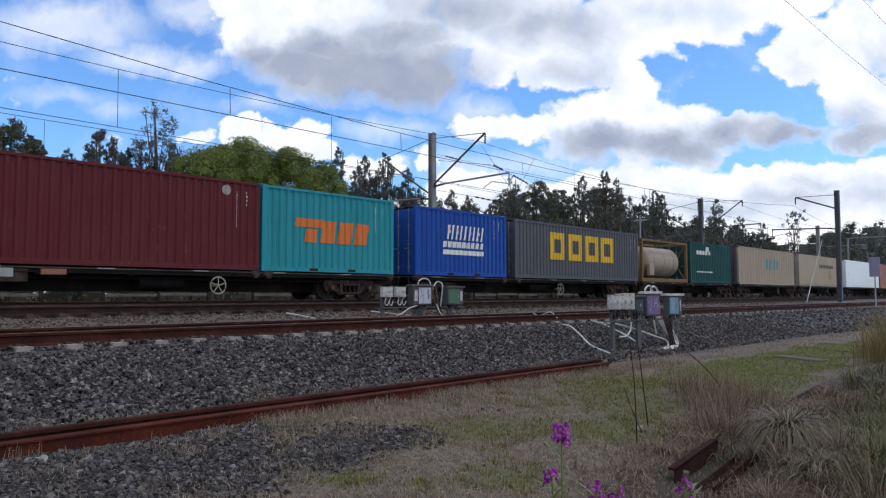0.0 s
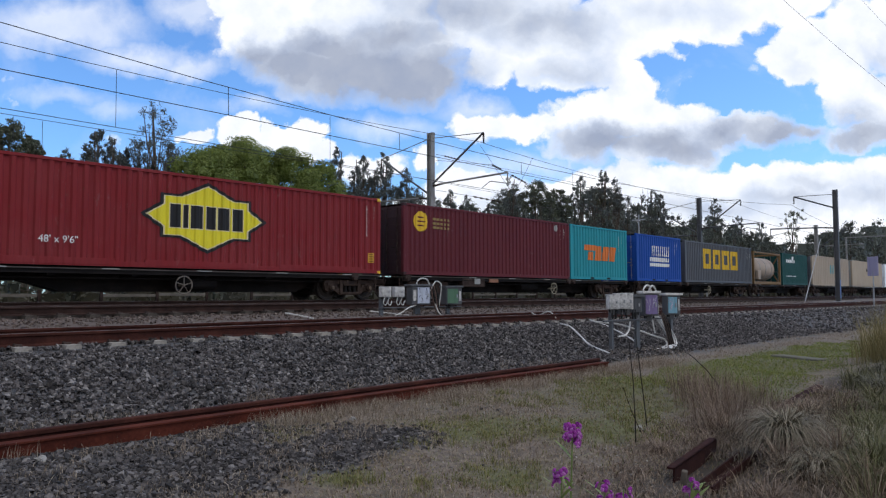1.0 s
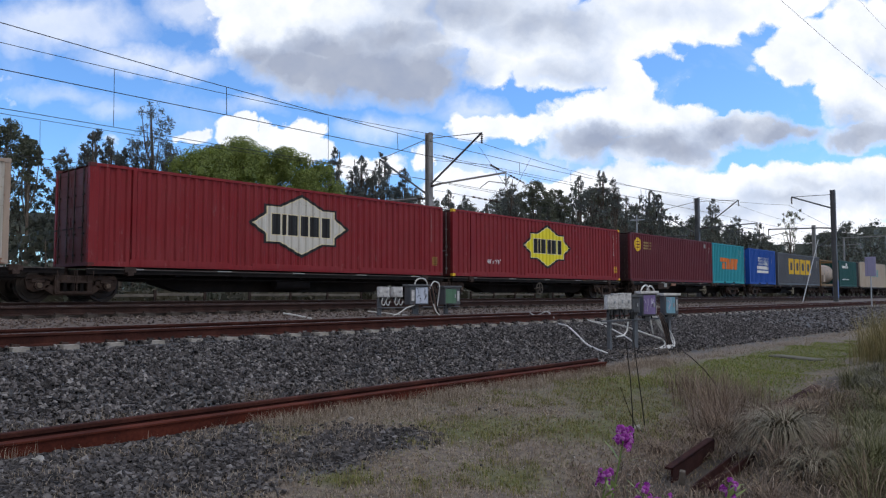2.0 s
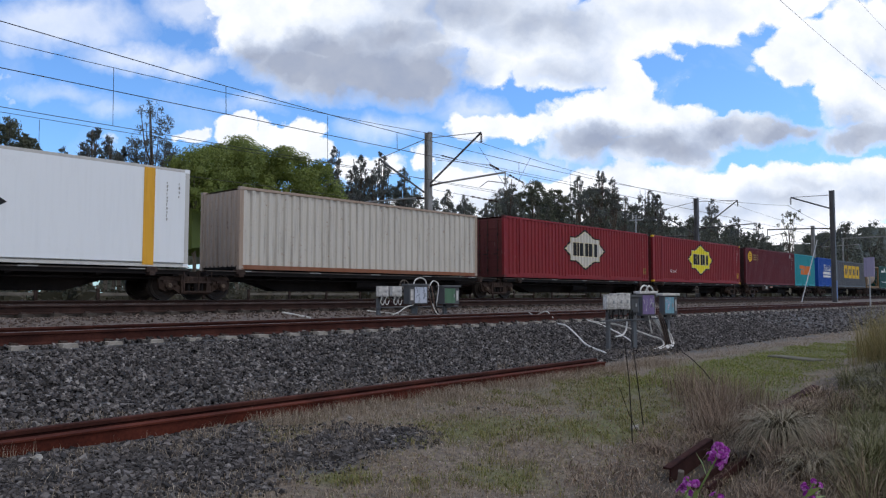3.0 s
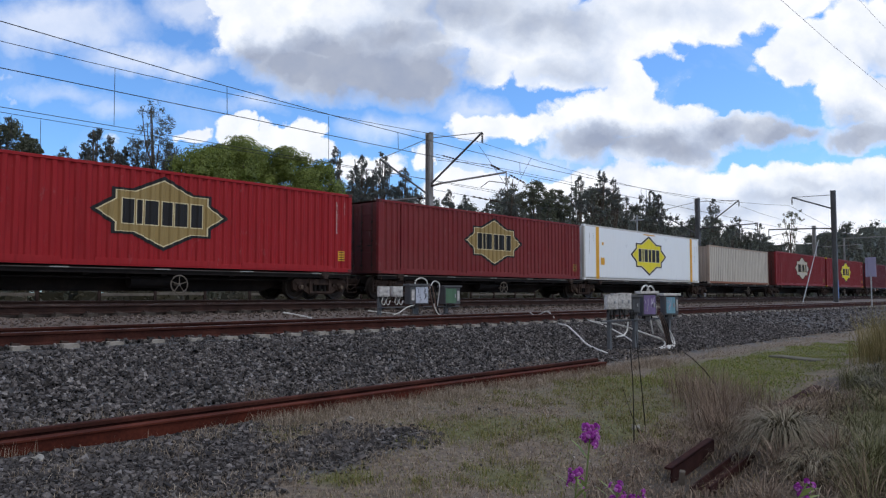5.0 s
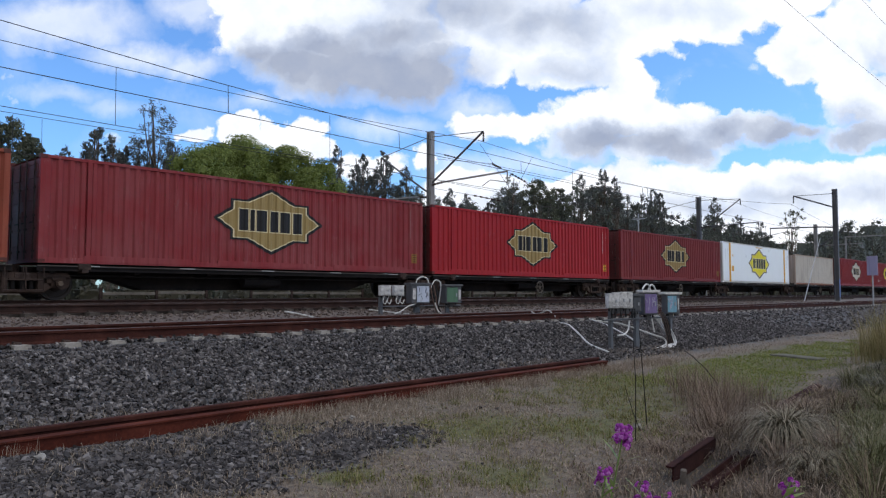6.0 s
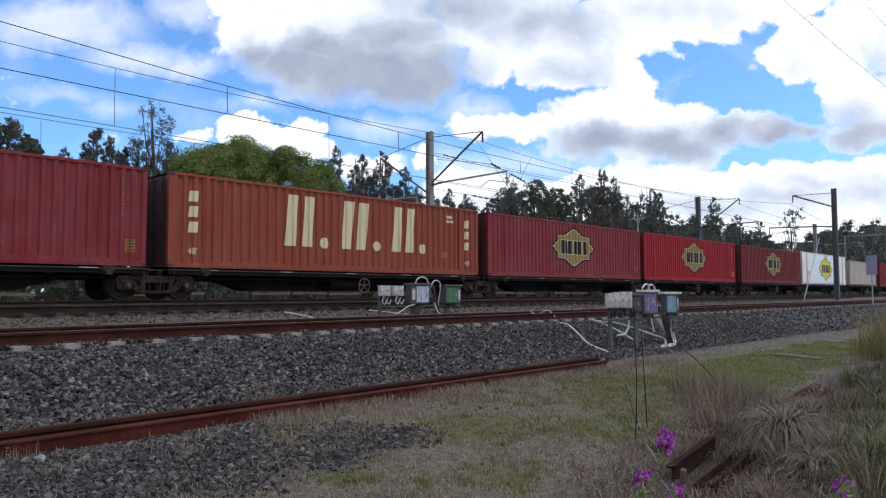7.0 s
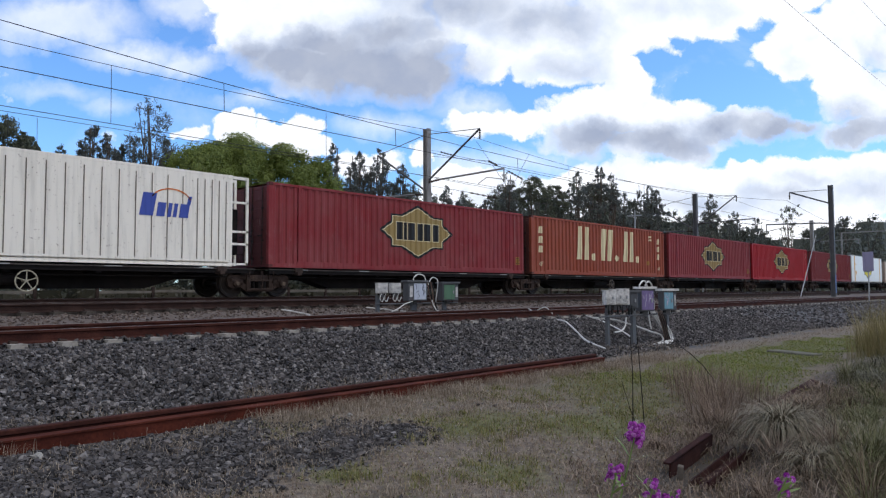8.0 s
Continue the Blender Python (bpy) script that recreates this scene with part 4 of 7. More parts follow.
ORANGE = paint("faded_orange_red_paint", (0.25, 0.052, 0.026), 0.42, 0.3)
PINK = paint("pale_red_paint", (0.40, 0.20, 0.15), 0.2, 0.2)
YELLOW = paint("yellow_logo_paint", (0.72, 0.62, 0.03), 0.05, 0.1)
WARMYELLOW = paint("warm_yellow_logo_paint", (0.68, 0.43, 0.03), 0.08, 0.1)
GOLD = paint("dull_gold_logo_paint", (0.29, 0.205, 0.078), 0.3, 0.15)
SILVER = paint("dirty_white_logo_paint", (0.52, 0.49, 0.44), 0.5, 0.2)
BLACKPAINT = paint("black_logo_paint", (0.018, 0.018, 0.02), 0.05, 0.05)
CREAMPAINT = paint("cream_logo_paint", (0.66, 0.57, 0.36), 0.08, 0.1)
ORANGEPAINT = paint("orange_logo_paint", (0.62, 0.17, 0.04), 0.1, 0.1)
AMBER = paint("amber_band_paint", (0.66, 0.34, 0.035), 0.05, 0.05)
LOGOBLUE = paint("blue_logo_paint", (0.05, 0.08, 0.34), 0.1, 0.15)
LOGOTEAL = paint("teal_logo_paint", (0.10, 0.26, 0.27), 0.3, 0.2)
TANKWHITE = paint("tank_shell_paint", (0.34, 0.27, 0.215), 1.0, 0.2)
BRASSY = paint("yellow_brown_frame_paint", (0.17, 0.098, 0.038), 0.5, 0.2)


def badge(c, xs, ds, length, cx, cz, fill, k=1.0):
    """The pointed six-cornered badge with a dark edge and a row of dark blocks."""
    half = [(-2.3, 0), (-1.66, 0.40), (-1.66, 0.70), (-1.02, 0.70), (0, 1.18), (1.02, 0.70), (1.66, 0.70), (1.66, 0.40), (2.3, 0)]
    ring = half + [(x, -z) for x, z in half[-2:0:-1]]
    decal(c, "badge_edge", [[(cx + x * k, cz + z * k) for x, z in ring]], BLACKPAINT, xs, ds, length, "dark edge of a badge", 0.004)
    decal(c, "badge_line", [[(cx + x * k * 0.92, cz + z * k * 0.90) for x, z in ring]], CREAMPAINT, xs, ds, length, "pale line inside the edge", 0.006)
    decal(c, "badge_field", [[(cx + x * k * 0.89, cz + z * k * 0.865) for x, z in ring]], fill, xs, ds, length, "coloured field of a badge", 0.008)
    x = -1.33
    for wd in (0.36, 0.15, 0.42, 0.34, 0.42, 0.42):
        for name, o, paint_mat, words, off in (("bar_edge", bar(x - 0.03, -0.40, wd + 0.06, 0.80), CREAMPAINT, "pale edge of a bar", 0.010), ("badge_bar", bar(x, -0.37, wd, 0.74), BLACKPAINT, "plain dark bar", 0.012)):
            decal(c, name, [[(cx + p * k, cz + q * k) for p, q in o]], paint_mat, xs, ds, length, words, off)
        x += wd + 0.11


def blocks(c, name, shapes, material, xs, ds, length, label, off=0.006):
    for o in shapes:
        decal(c, name, [o], material, xs, ds, length, label, off)


def lettering(c, words, size, x, z, length, material):
    """Painted size marks that can be read."""
    curve = bpy.data.curves.new("length_mark", "FONT")
    curve.body, curve.size = words, size
    holder = bpy.data.objects.new("length_mark", curve)
    flat = bpy.data.meshes.new_from_object(holder)
    bpy.data.objects.remove(holder)
    bm = bmesh.new()
    bm.from_mesh(flat)
    for v in bm.verts:
        v.co = Vector((x + v.co.x - length / 2, -CW / 2 - 0.004, z + v.co.y))
    return part("length_mark", bm, material, c, "painted size in feet")


def codes(c, xs, ds, length, x, height, mat=None, n=11):
    """Unreadable code marks in columns near the end."""
    marks = decal(c, "code_panel", specks(x, height - 0.4, n, 0.11, 0.045, 0.06) + specks(x + 0.38, height - 0.4, 4, 0.13, 0.05, 0.06), mat or SILVER, xs, ds, length, "small pale code marks")
    tagged(marks, kind="stuff")


# side colours darkened: the shade on the container ends is in the paint
SHADEDRED = paint("shaded_red_end_paint", (0.095, 0.022, 0.021), 0.5, 0.1)
SHADEDMAROON = paint("shaded_maroon_end_paint", (0.04, 0.018, 0.020), 0.5, 0.1)
CHALK = paint("chalky_wheel_paint", (0.34, 0.31, 0.24), 0.4, 0.2)
H96, H86 = 2.896, 2.72


def red48(at, material, fill, words, height=2.91, cx=7.27, cast_mat=None):
    L = 14.63
    c, xs, ds = container(words, L, height, material, at, 0.305, 0.036, posts40=True, forks=False, end_mat=SHADEDRED, cast_mat=cast_mat)
    badge(c, xs, ds, L, cx, 1.6, fill, 0.95)
    fresh = material is BRIGHTRED or cast_mat
    codes(c, xs, ds, L, L - 0.75, height, None if fresh else FADEDCODE)
    decal(c, "notice", [bar(L - 0.62, 0.42, 0.3, 0.36)], AMBER if fresh else DULLNOTICE, xs, ds, L, "yellow notice")
    blocks(c, "notice_bar", [bar(L - 0.58, 0.46 + 0.085 * k, 0.22 - 0.03 * (k % 2), 0.03) for k in range(4)], BLACKPAINT, xs, ds, L, "dark bar on the notice", 0.009)
    return c, xs, ds


# first wagons of the view, from the front
L = 12.19
c, xs, ds = container("pale red-brown container far along the train", L, H96, PINK, 102.0)
c, xs, ds = container("plain white refrigerated container", 14.6, 2.9, REEFER, 86.46, ribbed=False)
c, xs, ds = container("cream smooth container with a gold tick mark", 14.2, 2.9, CREAM, 70.7, ribbed=False, end_mat=GREYPAINT)
blocks(c, "lettering_bar", [bar(6.2 + 0.52 * k, 1.75, 0.36, 0.34) for k in range(9)], BLACKPAINT, xs, ds, 14.2, "row of dark bars")
decal(c, "tick_mark", [[(9.0, 1.1), (9.6, 0.5), (10.2, 1.1), (9.85, 1.1), (9.85, 1.6), (9.35, 1.6), (9.35, 1.1)]], GOLD, xs, ds, 14.2, "gold arrow shape", 0.006)
c, xs, ds = container("dirty white container streaked with rust, teal blocks on it", L + 0.9, 2.9, DIRTYWHITE, 56.2, 0.6, 0.02, end_mat=SLATE)
blocks(c, "lettering_bar", [bar(5.9 + 0.85 * k, 1.25, 0.5, 0.85, 0.12) for k in range(4)], LOGOTEAL, xs, ds, L + 0.9, "row of teal blocks")
c, xs, ds = container("bottle green container with small white marks", 7.0, 2.75, GREEN, 47.6, 0.28, 0.02)
blocks(c, "lettering_bar", [bar(1.0 + 0.5 * k, 1.95, 0.36, 0.26) for k in range(5)] + [bar(2.6, 2.2, 0.5, 0.3)] + [bar(1.0 + 0.34 * k, 0.72, 0.25, 0.09) for k in range(8)], WHITEPAINT, xs, ds, 7.0, "rows of white bars")


def tank_container(at, L=6.4, H=2.6):
    c = thing("tank_container", "dirty white tank in a yellow-brown steel frame", "tank container", (at + L / 2, TRAIN_Y, FLOOR_Z), group="containers on the train")
    h, w = L / 2, CW / 2
    bm = bmesh.new()
    n, prof = 28, ((-1.95, 0.0), (-1.92, 0.55), (-1.8, 0.82), (-1.6, 0.95), (2.4, 0.95), (2.6, 0.82), (2.72, 0.55), (2.75, 0.0))
    rings = [[bm.verts.new((x, r * math.cos(2 * math.pi * k / n), 1.28 + r * math.sin(2 * math.pi * k / n))) for k in range(n)] for x, r in prof[1:-1]]
    for q, u in zip(rings, rings[1:]):
        for k in range(n):
            bm.faces.new((q[k], q[(k + 1) % n], u[(k + 1) % n], u[k]))
    bm.faces.new(rings[0][::-1]), bm.faces.new(rings[-1])
    for f in bm.faces:
        f.smooth = True
    tank = part("tank_shell", tidy(bm), TANKWHITE, c)
    for x in (-1.0, 0.35, 1.7):
        bm = bmesh.new()
        rod(bm, (x, 0, 1.28), (x + 0.07, 0, 1.28), 0.968, sides=28)
        part("tank_band", bm, GREYPAINT, tank)
    for x in (-h, h - 0.16):
        for y in (-w, w - 0.16):
            bm = bmesh.new()
            box(bm, x, x + 0.16, y, y + 0.16, 0, H, 0.01)
            part("corner_post", bm, BRASSY, c)
        bm = bmesh.new()
        for z in (0.0, H - 0.16):
            box(bm, x + 0.01, x + 0.15, -w + 0.16, w - 0.16, z, z + 0.15, 0.01)
        for s in (-1, 1):
            rod(bm, (x + 0.08, s * (w - 0.16), 0.15), (x + 0.08, s * 0.4, 1.2), 0.05)
            rod(bm, (x + 0.08, s * (w - 0.16), H - 0.16), (x + 0.08, s * 0.4, 1.4), 0.05)
        part("end_frame", bm, BRASSY, c)
    for y in (-w, w - 0.14):
        for z, q in ((0.0, 0.22), (H - 0.13, 0.12)):
            bm = bmesh.new()
            box(bm, -h + 0.16, h - 0.16, y + 0.01, y + 0.13, z, z + q, 0.01)
            part("side_beam", bm, BRASSY, c)
    bm = bmesh.new()
    box(bm, -2.1, -1.5, -1.16, -0.95, 0.4, 1.1, 0.02)
    part("saddle", bm, TANKWHITE, c)
    MOVERS.append(c)


tank_container(40.75)
c, xs, ds = container("slate grey corrugated container with yellow block letters shape", L, H96 - 0.1, SLATE, 28.06, 0.28)
q = []
for x in (2.95, 4.65, 6.3, 7.95):
    q += hoop(x, 0.98, 1.3, 1.38, 0.34)
blocks(c, "lettering_block", q, WARMYELLOW, xs, ds, L, "row of yellow blocks")
codes(c, xs, ds, L, L - 0.8, H96 - 0.1, n=7)
c, xs, ds = container("bright blue corrugated container with white blocks", 6.06, H96 - 0.05, BLUE, 21.32, 0.285, forks=True)
blocks(c, "lettering_block", [o for x, wd in ((1.9, 0.42), (2.45, 0.42), (3.0, 0.16), (3.3, 0.42), (3.85, 0.45)) for o in ([bar(x, 1.57, 0.15, 0.62, 0.12), bar(x + wd - 0.15, 1.57, 0.15, 0.62, 0.12), bar(x + 0.16, 1.84, wd - 0.32, 0.12)] if wd > 0.2 else [bar(x, 1.57, 0.16, 0.62, 0.12)])]
      + [bar(1.65 + 0.31 * k, 1.22, 0.22, 0.26, 0.05) for k in range(9)], WHITEPAINT, xs, ds, 6.06, "rows of white blocks")
decal(c, "lettering_band", [bar(1.65, 0.92, 2.75, 0.2, 0.03)], WHITEPAINT, xs, ds, 6.06, "white band", 0.006)
codes(c, xs, ds, 6.06, 5.1, H96, n=8)
c, xs, ds = container("teal corrugated container with a slanting orange mark", 6.06, H96, TEAL, 14.04, 0.285, forks=True)
blocks(c, "lettering_block", [bar(1.3, 1.58, 1.2, 0.3, 0.08), bar(1.75, 1.05, 0.5, 0.46, 0.08)] + [bar(2.42 + 0.79 * k, 1.05, 0.64, 0.8, 0.14) for k in range(3)], ORANGEPAINT, xs, ds, 6.06, "slanting orange blocks")
codes(c, xs, ds, 6.06, 5.05, H96, n=9)
c, xs, ds = container("dark maroon corrugated container with a gold disc", L, H96, MAROON, 1.75, 0.278, 0.030, end_mat=SHADEDMAROON)
decal(c, "disc_mark", [disc(1.0, 2.2, 0.42)], WARMYELLOW, xs, ds, L, "gold disc", 0.006)
blocks(c, "disc_bar", [bar(0.78, 2.0, 0.42, 0.06, 0.0), bar(0.78, 2.17, 0.46, 0.06), bar(0.82, 2.34, 0.36, 0.06)], MAROON, xs, ds, L, "maroon bar on the disc", 0.009)
tagged(decal(c, "code_panel", [bar(1.75 + 0.22 * k, z, 0.15, 0.1) for z in (1.95, 2.12, 2.3) for k in range(5)], GOLD, xs, ds, L, "small gold marks"), kind="stuff")
codes(c, xs, ds, L, 11.3, H96)
decal(c, "disc_mark", [disc(10.95, 2.56, 0.16)], GREYPAINT, xs, ds, L, "small grey disc", 0.006)

# first five-unit wagon
c, xs, ds = red48(-14.13, RED, YELLOW, "red corrugated container with a bright yellow pointed badge", cx=7.27, cast_mat=WARMYELLOW)
lettering(c, "48' x 9'6\"", 0.27, 2.35, 0.62, 14.63, WHITEPAINT)
red48(-29.4, RED, SILVER, "weathered red container with a dirty white pointed badge", cx=7.27)
c, xs, ds = container("chalky beige corrugated container with rust-brown edges", L, H86, BEIGE, -43.57, 0.33, 0.045, door="plain", rail_mat=RUSTEDGE, end_mat=RUSTBEIGE, sill_mat=RUSTSILL)
LW = 15.0
c, xs, ds = container("clean white refrigerated container with amber bands and a yellow badge", LW, 3.01, REEFER, -60.35, ribbed=False, rail_mat=ALUMINIUM)
badge(c, xs, ds, LW, 7.58, 1.56, YELLOW, 1.03)
for x in (1.25, LW - 1.45):
    decal(c, "amber_band", [bar(x, 0.06, 0.34, 2.88)], AMBER, xs, ds, LW, "amber vertical band", 0.006)
blocks(c, "notice", [bar(1.75, 0.85, 0.42, 0.4), bar(1.9, 1.95, 0.18, 0.16)], AMBER, xs, ds, LW, "amber notice")
decal(c, "roof_edge_mark", [bar(6.85, 2.80, 1.5, 0.07)], AMBER, xs, ds, LW, "amber strip", 0.006)
codes(c, xs, ds, LW, 0.55, 2.9, GREYPAINT)
codes(c, xs, ds, LW, LW - 0.75, 2.9, GREYPAINT)
red48(-75.4, DEEPRED, GOLD, "dull dark red container with a gold pointed badge")
# second five-unit wagon
red48(-91.4, BRIGHTRED, GOLD, "bright red container with a gold pointed badge", cx=7.27)
red48(-106.6, CHALKRED, GOLD, "chalky red ribbed container with a gold pointed badge")
c, xs, ds = container("faded orange-red container with large cream blocks", 14.63, 2.91, ORANGE, -121.95, 0.34, 0.045, posts40=True, end_mat=SHADEDORANGE)
cream = []
for x in (4.2, 6.75, 9.3):
    cream += [bar(x, 0.85, 0.46, 1.78, 0.14), bar(x + 0.72, 0.85, 0.46, 1.78, 0.14), disc(x + 1.75, 1.02, 0.2)]
blocks(c, "lettering_block", cream, CREAMPAINT, xs, ds, 14.63, "large cream blocks")
for x in (0.65, 13.7):
    blocks(c, "end_block", [bar(x, 2.05 - 0.48 * k, 0.3, 0.34, 0.05) for k in range(3)], CREAMPAINT, xs, ds, 14.63, "small cream blocks")
for x in (0.62, 13.68):
    lettering(c, "48'", 0.3, x, 0.42, 14.63, CREAMPAINT)
blocks(c, "notice", [bar(12.5, 2.4, 0.36, 0.12), bar(12.5, 2.22, 0.5, 0.1)], CREAMPAINT, xs, ds, 14.63, "pale notice")
decal(c, "notice", [bar(12.3, 0.72, 0.3, 0.24)], DULLNOTICE, xs, ds, 14.63, "yellow notice", 0.006)
red48(-137.25, CHALKRED, GOLD, "worn red container with a gold pointed badge", cx=7.27)
LR = 14.3
c, xs, ds = container("aged white insulated container with dark seams and a ladder frame", LR, 2.95, OLDWHITE, -152.94, ribbed=False)
k = 0.3
while k < LR - 0.2:
    decal(c, "seam", [bar(k, 0.22, 0.03, 2.5)], SEAM, xs, ds, LR, "dark vertical seam", 0.005)
    k += 0.49 if k < LR - 1.6 else 0.25
R0 = 11.2
blocks(c, "lettering_block", [bar(R0, 1.45, 0.42, 0.68, 0.12), bar(R0 + 0.52, 1.45, 0.26, 0.42, 0.06), bar(R0 + 0.86, 1.45, 0.12, 0.42, 0.06), bar(R0 + 1.04, 1.45, 0.12, 0.42, 0.06), bar(R0 + 1.24, 1.45, 0.3, 0.42, 0.06), bar(R0 + 1.5, 1.86, 0.12, 0.26, 0.05)], LOGOBLUE, xs, ds, LR, "row of blue blocks", 0.007)
arc = [(R0 + 1.0 + 0.68 * math.cos(a), 1.86 + 0.46 * math.sin(a)) for a in (0.35 + 2.4 * q / 10 for q in range(11))] + [(R0 + 1.0 + 0.64 * math.cos(a), 1.86 + 0.42 * math.sin(a)) for a in (2.75 - 2.4 * q / 10 for q in range(11))]
decal(c, "arc_mark", [arc], ORANGEPAINT, xs, ds, LR, "thin orange arc", 0.007)
bm = bmesh.new()
for y in (-1.21, -0.5, 0.5, 1.15):
    box(bm, LR / 2, LR / 2 + 0.6, y, y + 0.06, 2.84, 2.93)
    box(bm, LR / 2 + 0.52, LR / 2 + 0.6, y, y + 0.06, 0.05, 2.84)
for z in (0.05, 0.7, 1.1, 2.05):
    box(bm, LR / 2, LR / 2 + 0.6, -1.21, -1.15, z, z + 0.07)
part("end_frame", bm, OLDWHITE, c)
bm = bmesh.new()
box(bm, LR / 2 + 0.05, LR / 2 + 0.4, -0.9, 0.9, 0.4, 1.9, 0.02)
part("cooling_unit", bm, BLACKSTEEL, c)

# wagons
wagon(86.2, 30.0, (1.6, 13.0, 16.5, 28.4), fittings=(0.6, 14.5, 16.1, 27.8))
wagon(70.5, 15.2, (1.5, 13.7), 9.0, fittings=(0.5, 14.3))
wagon(55.9, 14.2, (1.5, 12.8), 9.0, fittings=(0.5, 13.2))
wagon(40.4, 14.9, (1.6, 13.2), fittings=(0.6, 6.5, 7.5, 14.0))
wagon(20.9, 19.2, (1.9, 17.2), 11.0, CHALK, fittings=(0.6, 6.3, 7.4, 19.0))
w = wagon(1.5, 18.9, (1.9, 16.5), 10.95, CHALK, fittings=(0.5, 12.3, 12.8, 18.4))
for a, b, high, mat, words in ((-5.55, -4.0, 0.34, GRIME, "grimy equipment box"), (-4.75, -4.35, 0.22, GREYPAINT, "pale valve cover"), (-3.7, -3.05, 0.14, BROWNEDGE, "small brown bracket plate")):
    bm = bmesh.new()
    box(bm, a, b, -1.19 if mat is GRIME else -1.215, -0.9, -0.12 - high, -0.10, 0.015)
    part("equipment_box", bm, mat, w, words)
for name, at, end, both, brake, bm_mat in (("a", -14.4, 0.7, "front", 6.77, DUSTYWHEEL), ("b", -29.7, -14.4, "", None, None), ("c", -45.0, -29.7, "", 9.0, None), ("d", -60.2, -45.0, "", None, None), ("e", -75.7, -60.2, "rear", 8.24, DUSTYWHEEL),
                                         ("f", -91.6, -76.5, "front", 8.0, None), ("g", -106.9, -91.6, "", None, None), ("h", -122.2, -106.9, "", 8.1, DUSTYWHEEL), ("i", -137.5, -122.2, "", None, None), ("j", -152.8, -137.5, "", 8.1, CHALK)):
    n = end - at
    spots = ([1.5] if both == "rear" else [0.0]) + ([n - 1.6] if both == "front" else [])
    wagon(at, n, spots, brake, bm_mat, fittings=(1.5, n - 1.5))
# ---------------------------------------------------------------- overhead line
def h_column(bm, x, y, z0, z1, w=0.32, t=0.03):
    for s in (-1, 1):
        box(bm, x - w / 2, x + w / 2, y + s * w / 2 - t / 2, y + s * w / 2 + t / 2, z0, z1)
    box(bm, x - t / 2, x + t / 2, y - w / 2 + t / 2, y + w / 2 - t / 2, z0, z1)


def insulator(m, a, b, r=0.07):
    bm = bmesh.new()
    a, b = Vector(a), Vector(b)
    n = 5
    rod(bm, a, b, r * 0.35, sides=6)
    for k in range(n):
        p = a.lerp(b, (k + 0.3) / n)
        rod(bm, p, a.lerp(b, (k + 0.75) / n), r, r * 0.5, sides=8)
    part("insulator", bm, GRIME, m, "ribbed brown insulator")


def mast(label, x, y, z0, z1, arms, width=0.36, base=None, steel=None):
    steel = steel or DULLSTEEL
    # arms: (tip y, tip z, root z, drop) of slanting brackets over a track
    m = thing("overhead_mast", label, "mast", (x, y, z0), group="overhead line masts")
    bm = bmesh.new()
    h_column(bm, 0, 0, 0.05, z1 - z0, width)
    part("column", bm, steel, m)
    bm = bmesh.new()
    box(bm, -0.35, 0.35, -0.35, 0.35, -0.4, 0.06, 0.03)
    part("footing", bm, CONCRETE, m)
    if base:
        bm = bmesh.new()
        for s in (-1, 1):
            box(bm, -width / 2 - 0.003, width / 2 + 0.003, s * (width / 2 + 0.017), s * (width / 2 + 0.021), 0.3, 1.5)
        part("painted_band", bm, base, m, "blue painted base")
    for tip_y, tip_z, root_z, reach_y, reach_z in arms:
        s = 1 if tip_y > y else -1
        bm = bmesh.new()
        rod(bm, (0, s * width / 2, root_z - z0), (0, tip_y - y, tip_z - z0), 0.05)
        part("raking_arm", bm, DARKSTEEL, m)
        bm = bmesh.new()
        rod(bm, (0, s * width / 2, z1 - z0 - 0.3), (0, tip_y - y, tip_z - z0), 0.020)
        part("tie_rod", bm, steel, m)
        insulator(m, (0, tip_y - y, tip_z - z0 - 0.05), (0, tip_y - y, tip_z - z0 - 0.5))
        insulator(m, (0, s * width / 2, reach_z - z0 - 0.12), (0, s * (width / 2 + 0.7), reach_z - z0 - 0.05))
        bm = bmesh.new()
        rod(bm, (0, s * (width / 2 + 0.7), reach_z - z0 - 0.05), (0, reach_y - y, reach_z - z0 + 0.05), 0.045)
        rod(bm, (0, reach_y - y, reach_z - z0 + 0.08), (0, reach_y - y, reach_z - z0 - 0.5), 0.03)
        rod(bm, (0, reach_y - y, reach_z - z0 - 0.45), (0, reach_y - y + s * -1.0, reach_z - z0 - 0.25), 0.020)
        rod(bm, (0, reach_y - y + s * -1.0, reach_z - z0 - 0.25), (0, reach_y - y + s * -1.5, reach_z - z0 - 0.5), 0.020)
        part("registration_arm", bm, steel, m)
    return m


mast("grey steel overhead line mast with raking bracket arms", 26.75, 25.0, 0.93, 9.5, ((21.6, 9.0, 6.9, 20.2, 6.9), (28.6, 8.6, 6.4, 29.6, 6.3)), 0.27)
mast("grey steel overhead line mast beyond the train", 59.3, 25.0, 0.93, 9.35, ((21.6, 8.9, 6.6, 20.2, 6.9), (28.6, 8.5, 6.4, 29.6, 6.3)), 0.30, None, DARKSTEEL)
mast("grey steel overhead line mast with a blue painted foot", 53.9, 13.4, 0.83, 8.35, ((16.0, 8.1, 7.15, 17.6, 5.9),), 0.26, paint("faded_blue_paint", (0.10, 0.16, 0.33), 0.3), DARKSTEEL)
mast("grey steel overhead line mast far along the line", 92.0, 25.0, 0.93, 9.35, ((21.6, 8.9, 6.6, 20.2, 6.9),), 0.33)
mast("grey steel overhead line mast further down the line", 104.0, 13.4, 0.83, 8.35, ((16.0, 8.1, 7.15, 17.6, 5.9),), 0.30)


